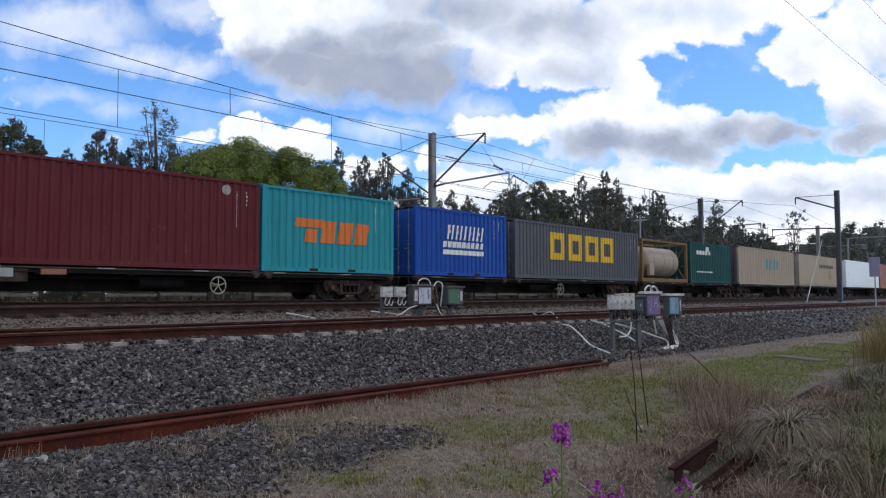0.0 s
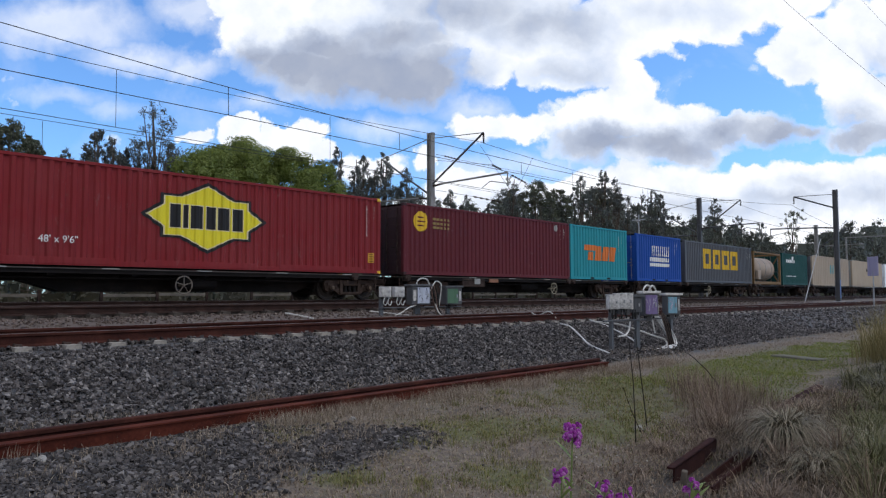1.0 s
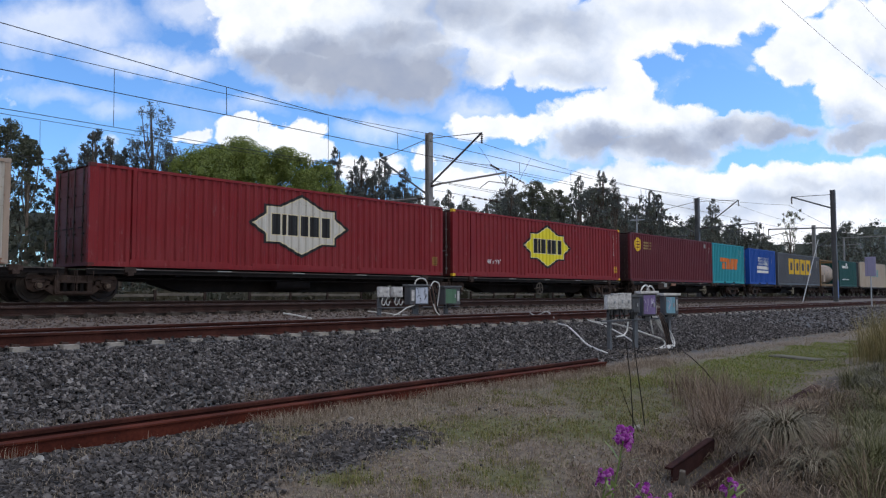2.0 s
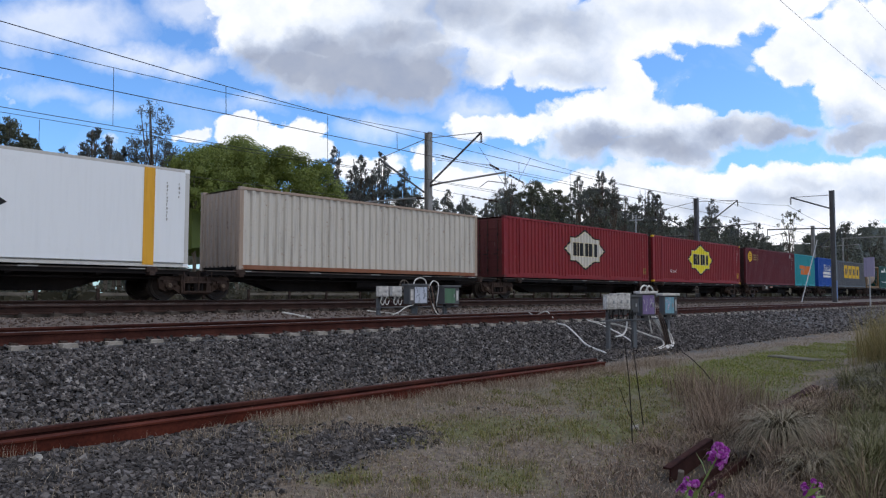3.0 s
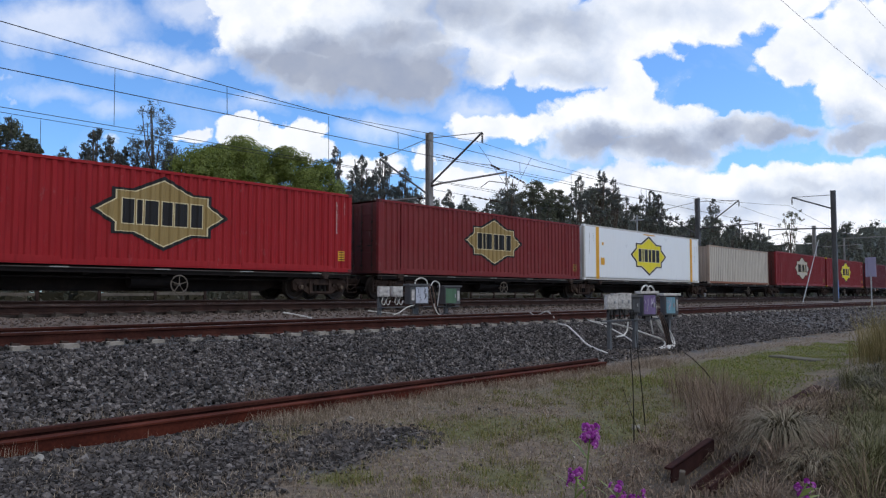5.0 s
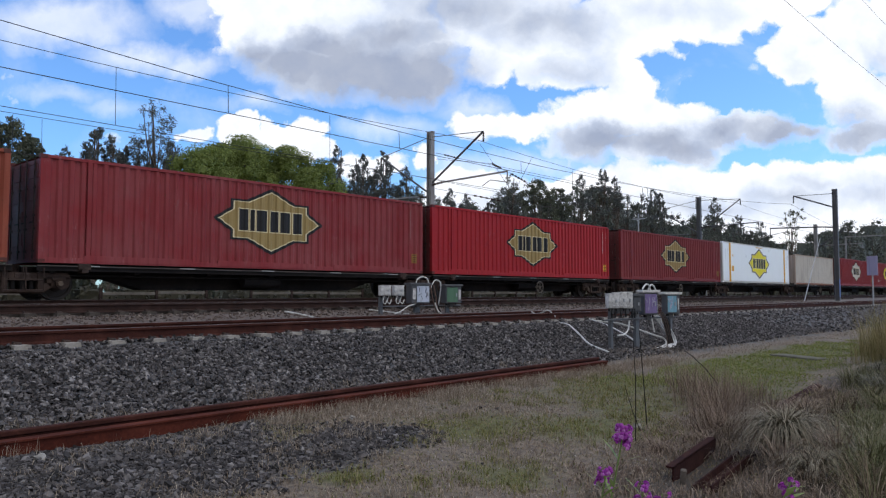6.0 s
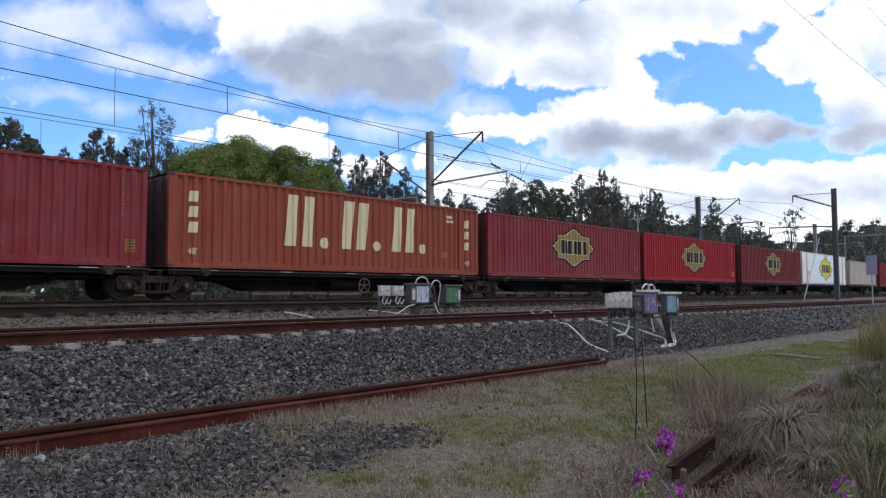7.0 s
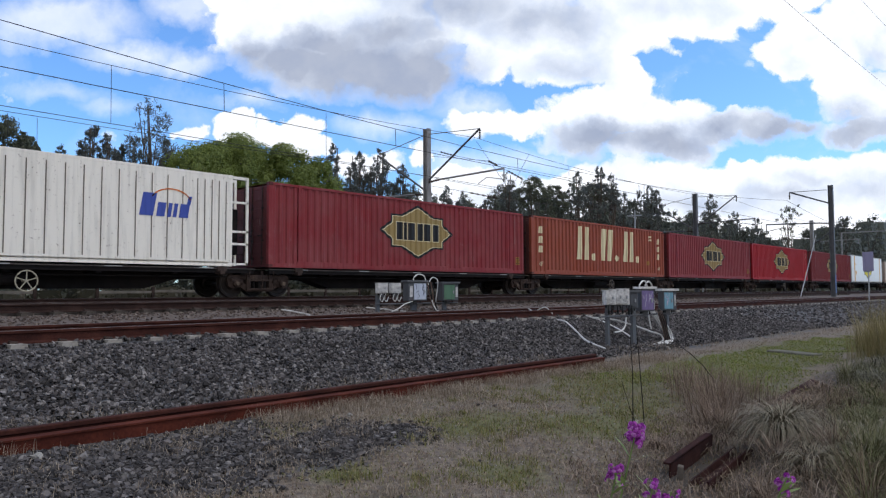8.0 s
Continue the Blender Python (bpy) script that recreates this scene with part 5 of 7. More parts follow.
def strand(name, label, points, r=0.013, material=None):
    """A wire through points, in one pipe."""
    bm = bmesh.new()
    tube(bm, points, r, 5)
    return tagged(part(name, bm, material or WIRE), label, "wire", group="overhead wires")


def hung(y, x0, x1, z_end, z_mid, n=12):
    return [(x0 + (x1 - x0) * k / n, y, z_mid + (z_end - z_mid) * (2 * k / n - 1) ** 2) for k in range(n + 1)]


def catenary(label, y, supports, z_end, z_mid, contact, r=0.0105):
    pts = []
    for a, b in zip(supports, supports[1:]):
        pts += hung(y, a, b, z_end, z_mid)[(1 if pts else 0):]
    strand("messenger_wire", label + ", sagging carrier", pts, r)
    strand("contact_wire", label + ", straight contact wire", [(supports[0], y, contact), (supports[-1], y, contact)], r)
    return pts


def droppers(y, rows):
    for x, z0, z1 in rows:
        strand("dropper_wire", "thin upright dropper of the overhead line", [(x, y, z0), (x + 0.02, y, z1)], 0.009)


catenary("overhead wire of the middle track", 16.2, (-6.0, 53.9, 104.0, 160.0), 7.56, 6.31, 5.885)
droppers(16.2, [(9.9, 6.58, 5.885), (15.9, 6.41, 5.885), (22.3, 6.32, 5.885), (32.0, 6.36, 5.885), (38, 6.51, 5.885)])
catenary("overhead wire of the train's track", 21.92, (-6.0, 26.75, 59.3, 92.0, 125.0), 8.62, 8.17, 6.41)
droppers(21.92, [(9.6, 8.17, 6.41), (17.8, 8.2, 6.41), (35.0, 8.25, 6.41), (44.0, 8.15, 6.41), (52.0, 8.3, 6.41)])
catenary("overhead wire of the far track", 26.6, (-10.0, 26.75, 59.3, 92.0), 7.48, 7.31, 6.0)
droppers(26.6, [(8.3, 7.28, 6.0), (9.2, 7.26, 6.0), (11.1, 7.25, 6.0)])
for y, h in ((6.0, 9.0), (6.6, 12.4)):
    strand("power_wire", "high power line wire above the grass", [(-20.0 + 9.0 * k, y, h + 0.0009 * (9.0 * k - 36.0) ** 2) for k in range(10)], 0.005, PALEWIRE)
for x in (-20.0, 61.0):
    p = thing("power_pole", "tall timber power pole beside the grass", "pole", (x, 6.3, float(ground_z(np.array(x), np.array(6.3)))))
    bm = bmesh.new()
    rod(bm, (0, 0, -0.3), (0, 0, 13.4), 0.17, 0.12)
    part("shaft", bm, WOOD, p)
    bm = bmesh.new()
    box(bm, -0.06, 0.06, -0.6, 0.6, 12.6, 12.72)
    box(bm, -0.06, 0.06, -0.6, 0.6, 9.3, 9.42)
    part("crossarm", bm, WOOD, p)
# far thin poles
for x, y, h in ((58.4, 30.0, 7.4), (75.0, 31.0, 5.5)):
    p = thing("pole", "thin grey pole behind the train", "pole", (x, y, 0.85))
    bm = bmesh.new()
    rod(bm, (0, 0, 0), (0, 0, h), 0.08, 0.06)
    part("shaft", bm, GALV, p)
    bm = bmesh.new()
    box(bm, -0.06, 0.06, -0.6, 0.6, h - 0.5, h - 0.4)
    part("crossarm", bm, GALV, p)


# ---------------------------------------------------------------- lineside boxes
def cabinet(label, x, y, z, w, d, h, material, lid=None, turn=0.0, post=0.6, panel=None, plate="", ink=None):
    """A steel cabinet: body, lid, door with handle, a white plate beside the door, scribbled strokes on it."""
    c = thing("signal_cabinet", label, "signal box", (x, y, z - post), turn, group="lineside signal boxes")
    bm = bmesh.new()
    box(bm, -w / 2, w / 2, -d / 2, d / 2, post, post + h, 0.012)
    part("body", bm, material, c)
    bm = bmesh.new()
    over = 0.008 if lid is None else 0.04
    box(bm, -w / 2 - over, w / 2 + over, -d / 2 - over, d / 2 + over, post + h, post + h + (0.012 if lid is None else 0.05), 0.006)
    part("lid", bm, lid or material, c)
    left = -w / 2 + (0.30 * w if plate == "left" else 0.03)
    right = w / 2 - (0.26 * w if plate == "right" else 0.03)
    bm = bmesh.new()
    box(bm, left, right, -d / 2 - 0.014, -d / 2 - 0.002, post + 0.035, post + h - 0.03, 0.004)
    door = part("door", bm, panel or material, c)
    bm = bmesh.new()
    box(bm, right - 0.05, right - 0.025, -d / 2 - 0.032, -d / 2 - 0.014, post + h * 0.4, post + h * 0.6)
    part("handle", bm, GALV, door)
    if plate:
        a, b = (-w / 2 + 0.04, left - 0.035) if plate == "left" else (right + 0.03, w / 2 - 0.025)
        bm = bmesh.new()
        box(bm, a, b, -d / 2 - 0.010, -d / 2 - 0.002, post + h * 0.22, post + h * 0.8, 0.003)
        part("label_plate", bm, BOXWHITE, c, "white label plate")
    if ink:
        rng = random.Random(int(x * 100))
        for k in range(7):
            px, pz = rng.uniform(left + 0.03, right - 0.06), rng.uniform(post + 0.08, post + h - 0.12)
            run, rise = rng.uniform(-0.05, 0.09), rng.uniform(0.05, 0.15)
            bm = bmesh.new()
            tube(bm, [(px, -d / 2 - 0.015, pz), (px + run * 0.2, -d / 2 - 0.015, pz + rise * 0.6), (px + run, -d / 2 - 0.015, pz + rise)], 0.006, 4)
            part("scribble", bm, ink, door, "scribbled stroke")
    bm = bmesh.new()
    for k in (-0.3, 0.0, 0.3):
        rod(bm, (k * w, 0, post - 0.05), (k * w, 0, post + 0.01), 0.018, sides=6)
    part("gland", bm, RUBBER, c, "black cable glands")
    bm = bmesh.new()
    box(bm, -0.05, 0.05, -0.02, 0.05, post - 0.1, post + 0.02)
    part("bracket", bm, DARKSTEEL, c)
    return c


BOXWHITE = matter("stained_white_box", [(0.07, 0.065, 0.065), (0.40, 0.39, 0.385), (0.60, 0.59, 0.58), (0.66, 0.655, 0.65)], 7.0, 0.6, 0.0, 0.2, 0.003, 22.0)
BOXGREY = paint("grey_box_paint", (0.085, 0.09, 0.10), 0.35, 0.2)
BOXGREEN = paint("green_box_paint", (0.085, 0.17, 0.11), 0.2, 0.2)
BOXBLUE = paint("blue_box_paint", (0.19, 0.37, 0.47), 0.15, 0.2)
BOXLILAC = paint("lilac_box_paint", (0.20, 0.15, 0.31), 0.5, 0.3, rust_colour=(0.42, 0.38, 0.5))
BOXPALEBLUE = paint("pale_blue_box_paint", (0.46, 0.50, 0.60), 0.5, 0.3, rust_colour=(0.09, 0.09, 0.13))
INKDARK = matter("dark_scribble_ink", [(0.05, 0.05, 0.07), (0.10, 0.10, 0.13)], 8.0, 0.7)
INKPALE = matter("pale_scribble_ink", [(0.40, 0.36, 0.48), (0.52, 0.49, 0.60)], 8.0, 0.7)
for words, x, y, z, w, d, h, mat, lid, panel, plate, ink in (
        ("small pale grey junction box on a post", 12.67, 13.4, 1.33, 0.27, 0.2, 0.25, BOXWHITE, None, None, "", None),
        ("small pale grey junction box on a short post", 13.13, 13.4, 1.33, 0.27, 0.2, 0.25, BOXWHITE, None, None, "", None),
        ("pale blue steel cabinet with scribbles beside the track", 13.86, 13.4, 1.13, 0.52, 0.4, 0.48, BOXGREY, BOXGREY, BOXPALEBLUE, "left", INKDARK),
        ("dark green steel cabinet beside the track", 15.16, 13.4, 1.12, 0.46, 0.38, 0.46, BOXGREY, BOXGREY, BOXGREEN, "right", None),
        ("small pale grey junction box on a leaning post", 12.17, 6.8, 1.12, 0.20, 0.16, 0.26, BOXWHITE, None, None, "", None),
        ("pale grey junction box with rusty stains", 12.44, 6.8, 1.12, 0.22, 0.16, 0.28, BOXWHITE, None, None, "", None),
        ("pale grey junction box beside a taller cabinet", 12.71, 6.8, 1.11, 0.19, 0.16, 0.30, BOXWHITE, None, None, "", None),
        ("grey narrow cabinet on a steel post", 13.12, 6.85, 1.04, 0.2, 0.18, 0.30, BOXGREY, BOXGREY, None, "", None),
        ("lilac-tinted steel cabinet with scribbles and a white lid", 13.6, 6.8, 0.97, 0.31, 0.2, 0.44, BOXGREY, BOXWHITE, BOXLILAC, "", INKPALE),
        ("light blue steel cabinet with a white lid", 14.6, 6.8, 0.97, 0.31, 0.2, 0.40, BOXGREY, BOXWHITE, BOXBLUE, "right", INKPALE)):
    cabinet(words, x, y, z, w, d, h, mat, lid, -35.0 if y < 8 else -24.0, 0.1, panel, plate, ink)


OLDCABLE = matter("brown_cable", [(0.07, 0.045, 0.035), (0.15, 0.10, 0.085)], 8.0, 0.7)


def hose(label, points, r=0.02, material=None):
    pts = [Vector(p) for p in points]
    fine = []
    for i in range(len(pts) - 1):
        p0, p1, p2, p3 = pts[max(i - 1, 0)], pts[i], pts[i + 1], pts[min(i + 2, len(pts) - 1)]
        for k in range(6):
            s = k / 6
            fine.append(0.5 * ((2 * p1) + (p2 - p0) * s + (2 * p0 - 5 * p1 + 4 * p2 - p3) * s * s + (3 * p1 - p0 - 3 * p2 + p3) * s ** 3))
    bm = bmesh.new()
    tube(bm, fine + [pts[-1]], r, 6)
    return tagged(part("conduit", bm, material or WHITEPIPE), label, "conduit", group="lineside conduits")


BOXPALELILAC = paint("pale_lilac_sign_paint", (0.30, 0.27, 0.38), 0.5, 0.3, rust_colour=(0.5, 0.48, 0.56))
# thin warning sign by the near track
s = thing("sign_post", "lilac-grey rectangular sign on a thin post", "sign", (47.6, 10.0, 0.66))
bm = bmesh.new()
box(bm, -0.03, 0.03, -0.03, 0.03, -0.3, 2.0)
part("post", bm, GALV, s)
bm = bmesh.new()
box(bm, -0.025, 0.025, -0.42, 0.42, 1.75, 2.85, 0.01)
part("board", bm, BOXPALELILAC, s).rotation_euler = (0, 0, radians(-40))

hose("white flexible conduit lying down the ballast", [(14.83, 9.66, 0.70), (14.46, 9.19, 0.67), (13.34, 8.25, 0.56), (12.5, 7.55, 0.46), (12.17, 7.2, 0.41), (11.83, 6.68, 0.34)], 0.019)
hose("white flexible conduit across the ballast to the boxes", [(18.14, 11.0, 0.73), (16.94, 10.13, 0.72), (16.1, 9.3, 0.67), (15.34, 8.57, 0.60), (14.4, 7.7, 0.49), (13.7, 7.1, 0.40)], 0.016)
hose("white flexible conduit hanging in a bight beside the thin post", [(13.1, 6.95, 0.86), (12.95, 6.9, 0.70), (12.7, 6.85, 0.62), (12.45, 6.85, 0.61)], 0.016)
hose("white flexible conduit from the bight down to the ground", [(12.6, 7.4, 0.86), (12.9, 7.1, 0.82), (13.3, 6.9, 0.70), (13.9, 6.85, 0.56), (14.35, 6.85, 0.47), (14.25, 6.75, 0.36), (13.6, 6.65, 0.31)], 0.018)
for k in range(4):
    a = 0.10 * k
    hose("white flexible conduit in a loop under the cabinets", [(13.95 + 0.4 * a, 6.86, 0.96), (14.2 + a, 6.82, 0.72), (14.45 + a, 6.8, 0.50), (14.35 + a, 6.72, 0.36), (13.85 + a, 6.64 - 0.03 * k, 0.31)], 0.017)
hose("white conduit arching over the cabinets", [(13.75, 6.98, 1.3), (13.77, 7.0, 1.48), (13.95, 7.0, 1.58), (14.1, 7.0, 1.47), (14.12, 7.0, 1.0), (14.15, 6.95, 0.6)], 0.017)
hose("white conduit arching between the cabinets", [(14.02, 7.02, 1.3), (14.06, 7.02, 1.48), (14.22, 7.02, 1.57), (14.36, 7.0, 1.42), (14.36, 6.98, 1.0)], 0.017)
hose("white conduit on the gravel between the tracks", [(12.89, 14.2, 0.97), (13.1, 13.9, 0.93), (13.3, 13.6, 0.89), (13.47, 13.35, 0.87)], 0.015)
hose("white conduit slanting up to the pale cabinet", [(12.93, 13.3, 0.88), (13.15, 13.3, 0.94), (13.4, 13.3, 1.06), (13.7, 13.32, 1.12)], 0.015)
hose("white conduit arching over the pale blue cabinet", [(14.0, 13.6, 1.5), (14.03, 13.6, 1.74), (14.25, 13.6, 1.83), (14.47, 13.6, 1.72), (14.5, 13.6, 1.3)], 0.017)
hose("white conduit between the cabinets", [(14.55, 13.6, 1.5), (14.7, 13.6, 1.72), (14.85, 13.6, 1.74), (14.92, 13.55, 1.6), (14.75, 13.5, 1.0)], 0.016)
hose("pale conduits hanging under the cabinets", [(14.3, 13.2, 1.15), (14.35, 13.15, 0.95), (14.45, 13.1, 0.84)], 0.016)
hose("white pipe lying by the near track", [(10.26, 14.2, 0.97), (10.3, 13.8, 0.93), (10.34, 13.5, 0.89), (10.37, 13.3, 0.86)], 0.018)
hose("white cable lying over the near rail", [(16.4, 11.6, 0.90), (16.25, 11.3, 0.84), (15.95, 10.75, 0.95), (15.75, 10.4, 0.80)], 0.013)


def box_frame(label, x0, x1, y, bar_z, posts):
    f = thing("mounting_frame", label, "frame", (x0, y, 0.0))
    bm = bmesh.new()
    box(bm, 0, x1 - x0, -0.01, 0.04, bar_z - 0.03, bar_z, 0.006)
    part("crossbar", bm, DARKSTEEL, f)
    for x, w, top in posts:
        g = float(ground_z(np.array(x), np.array(y)))
        bm = bmesh.new()
        box(bm, x - x0 - w / 2, x - x0 + w / 2, 0.04, 0.10, g - 0.3, top)
        part("post", bm, BOXGREY, f)


box_frame("grey steel frame that carries the signal boxes by the siding", 11.9, 14.9, 6.83, 0.92, ((12.28, 0.07, 1.2), (13.28, 0.14, 1.1), (14.78, 0.09, 1.0)))
box_frame("grey steel frame that carries the signal boxes between the tracks", 12.5, 15.6, 13.42, 1.08, ((12.62, 0.10, 1.3), (13.9, 0.2, 1.2), (15.1, 0.12, 1.2)))
for a, b in (((27.4, 21.6, 7.55), (28.3, 21.75, 7.45)), ((29.2, 21.8, 7.3), (30.6, 21.9, 7.05)), ((27.3, 24.6, 8.35), (28.0, 24.2, 8.2)), ((28.6, 23.8, 6.35), (30.2, 23.2, 6.15))):
    holder = thing("line_insulator", "dark ribbed insulator in the overhead line", "insulator", (0, 0, 0), group="line insulators")
    insulator(holder, a, b, 0.055)
strand("stay_wire", "slanting bridle wire of the overhead line", [(26.9, 21.92, 8.45), (29.4, 21.92, 6.45)], 0.009)
strand("stay_wire", "slanting bridle wire of the overhead line beside the mast", [(31.2, 21.92, 8.45), (29.6, 21.92, 6.45)], 0.009)
strand("stay_wire", "stay wire between mast and insulators", [(26.9, 24.8, 8.4), (27.3, 24.6, 8.35), (28.0, 24.2, 8.2), (36.0, 21.92, 7.6)], 0.01)
strand("stay_wire", "lower stay wire through the insulators", [(26.9, 24.8, 6.6), (28.6, 23.8, 6.35), (30.2, 23.2, 6.15), (38.0, 21.0, 5.9)], 0.01)
strand("stay_wire", "stay wire from the mast through two insulators", [(26.9, 24.8, 8.1), (27.4, 21.6, 7.55), (28.3, 21.75, 7.45), (29.2, 21.8, 7.3), (30.6, 21.9, 7.05), (36.0, 21.92, 6.45)], 0.01)
# dark and brown cables in bundles under the boxes
for k in range(9):
    a = 0.03 * k
    hose("dark cable hanging from the signal boxes", [(13.95 + 0.5 * a, 6.72, 1.02), (14.0 + a, 6.68, 0.8), (14.2 + 0.8 * a, 6.7, 0.52), (14.28 + 1.2 * a, 6.72, 0.34)], 0.011, RUBBER if k % 3 else OLDCABLE)
for x, y, z in ((12.08, 6.75, 1.12), (12.2, 6.75, 1.12), (12.42, 6.75, 1.12), (12.6, 6.75, 1.12), (12.85, 6.75, 1.1), (12.95, 6.75, 1.1)):
    hose("short dark cable looping under a junction box", [(x, y, z), (x - 0.03, y, z - 0.10), (x + 0.05, y + 0.03, z - 0.17), (x + 0.14, y + 0.06, z - 0.08)], 0.012, RUBBER)
for x in (12.6, 12.75, 13.05, 13.2):
    hose("short pale cable looping under a junction box", [(x, 13.33, 1.33), (x - 0.05, 13.33, 1.2), (x + 0.04, 13.34, 1.13), (x + 0.12, 13.36, 1.24)], 0.011)
for k in range(4):
    hose("dark cable between the cabinets", [(14.45 + 0.06 * k, 13.5, 1.62), (14.42 + 0.07 * k, 13.42, 1.35), (14.5 + 0.05 * k, 13.4, 1.05), (14.55 + 0.06 * k, 13.38, 0.86)], 0.016, RUBBER if k % 2 else OLDCABLE)
# leaning stay and a light gantry beyond the blue-footed mast
lean = thing("leaning_pole", "thin pale pole leaning beside the far mast", "pole", (48.3, 13.9, 0.9))
bm = bmesh.new()
rod(bm, (0, 0, -0.1), (3.8, 0, 4.05), 0.03, 0.022, 6)
part("shaft", bm, GALV, lean)
gantry = thing("gantry", "light steel gantry over the lines in the distance", "gantry", (100.0, 9.0, 0.6))
bm = bmesh.new()
box(bm, -0.06, 0.06, 0.0, 15.0, 7.62, 7.74)
part("cross_beam", bm, DULLSTEEL, gantry)
for y in (0.2, 14.8):
    bm = bmesh.new()
    box(bm, -0.08, 0.08, y - 0.08, y + 0.08, -0.3, 7.7)
    part("post", bm, DULLSTEEL, gantry)
# ---------------------------------------------------------------- trees
# distance haze is put into the casuarina and far wood colours as extra blue
CASUARINA = leafage("casuarina_needles", [(0.066, 0.074, 0.073), (0.105, 0.117, 0.112), (0.152, 0.165, 0.155)], 0.4, 0.4)
GUMLEAF = leafage("gum_leaves", [(0.055, 0.063, 0.044), (0.09, 0.10, 0.066), (0.14, 0.15, 0.09)], 0.5, 0.35)
FIGLEAF = leafage("bright_leaves", [(0.12, 0.16, 0.036), (0.175, 0.222, 0.048), (0.24, 0.285, 0.062)], 0.8, 0.45)
# shrub leaves darkened to paint in the shade behind and under the train
SHADEDLEAF = leafage("shade_darkened_leaves", [(0.018, 0.022, 0.014), (0.035, 0.04, 0.024), (0.055, 0.06, 0.035)], 0.5, 0.25)
DARKWOOD = leafage("far_wood_leaves", [(0.066, 0.073, 0.063), (0.108, 0.118, 0.098), (0.155, 0.163, 0.128)], 0.3, 0.4)


def leaf_cloud(rng, clumps, n, size, skin=0.3, loose=0.6, needle=False, core=0.0, fray=(0.8, 1.2), inner=()):
    """Leaf sprays, as small bent quads that face outwards, mostly in the skin of the clumps (centre, radii)."""
    clumps = np.asarray(clumps, dtype=np.float64)
    vol = clumps[:, 3] * clumps[:, 4] + clumps[:, 4] * clumps[:, 5]
    pick = rng.choice(len(clumps), n, p=vol / vol.sum())
    d = rng.normal(size=(n, 3))
    d /= np.linalg.norm(d, axis=1)[:, None]
    r = rng.random(n) ** skin
    p = clumps[pick, :3] + d * r[:, None] * clumps[pick, 3:6] * rng.uniform(*fray, (n, 1))
    face = d + rng.normal(size=(n, 3)) * loose + (0, 0, 0.25)
    face /= np.linalg.norm(face, axis=1)[:, None]
    a = np.cross(face, rng.normal(size=(n, 3)))
    a /= np.linalg.norm(a, axis=1)[:, None]
    b = np.cross(face, a)
    s = size * rng.uniform(0.5, 1.3, (n, 1))
    if needle:
        a = d * (1, 1, 0.4) * 0.7 + (0, 0, 0.45) + rng.normal(size=(n, 3)) * 0.6
        a /= np.linalg.norm(a, axis=1)[:, None]
        b = np.cross(a, rng.normal(size=(n, 3)))
        b *= 0.42 / np.linalg.norm(b, axis=1)[:, None]
        s = s * 1.5
    quad = np.stack([p - a * s - b * s * 0.35, p + a * s * 0.2 - b * s * 0.5, p + a * s + b * s * 0.2, p - a * s * 0.1 + b * s * 0.5], 1)
    f = np.arange(4 * n).reshape(n, 4)
    if not core:
        return quad.reshape(-1, 3), f
    # a small solid body in each clump, added to block sky between the leaves
    clumps = np.concatenate([clumps, np.asarray(inner).reshape(-1, 6)])
    corner = np.array([(i, j, k) for i in (-1, 1) for j in (-1, 1) for k in (-1, 1)]) * 0.577
    body = clumps[:, None, :3] + corner[None] * clumps[:, None, 3:6] * core * rng.uniform(0.7, 1.2, (len(clumps), 8, 1))
    side = np.array([(0, 1, 3, 2), (4, 6, 7, 5), (0, 4, 5, 1), (2, 3, 7, 6), (0, 2, 6, 4), (1, 5, 7, 3)])
    g = (side[None] + 8 * np.arange(len(clumps))[:, None, None] + 4 * n).reshape(-1, 4)
    return np.concatenate([quad.reshape(-1, 3), body.reshape(-1, 3)]), np.concatenate([f, g])


def trunk_mesh(rng, height, r, limbs):
    bm = bmesh.new()
    lean = rng.uniform(-0.04, 0.04, 2) * height
    spine = [(lean[0] * k * k / 25, lean[1] * k * k / 25, height * k / 5) for k in range(6)]
    tube(bm, [(x, y, z - (0.4 if k == 0 else 0)) for k, (x, y, z) in enumerate(spine)], r, 7, 0.2)
    for tip in limbs:
        z0 = min(tip[2] * rng.uniform(0.45, 0.75), height * 0.9)
        k = z0 / height * 5
        x0, y0 = lean[0] * k * k / 25, lean[1] * k * k / 25
        mid = ((x0 + tip[0]) / 2 + rng.uniform(-0.2, 0.2), (y0 + tip[1]) / 2, z0 + (tip[2] - z0) * 0.4)
        tube(bm, [(x0, y0, z0), mid, tip], r * 0.4, 5, 0.25)
    return bm


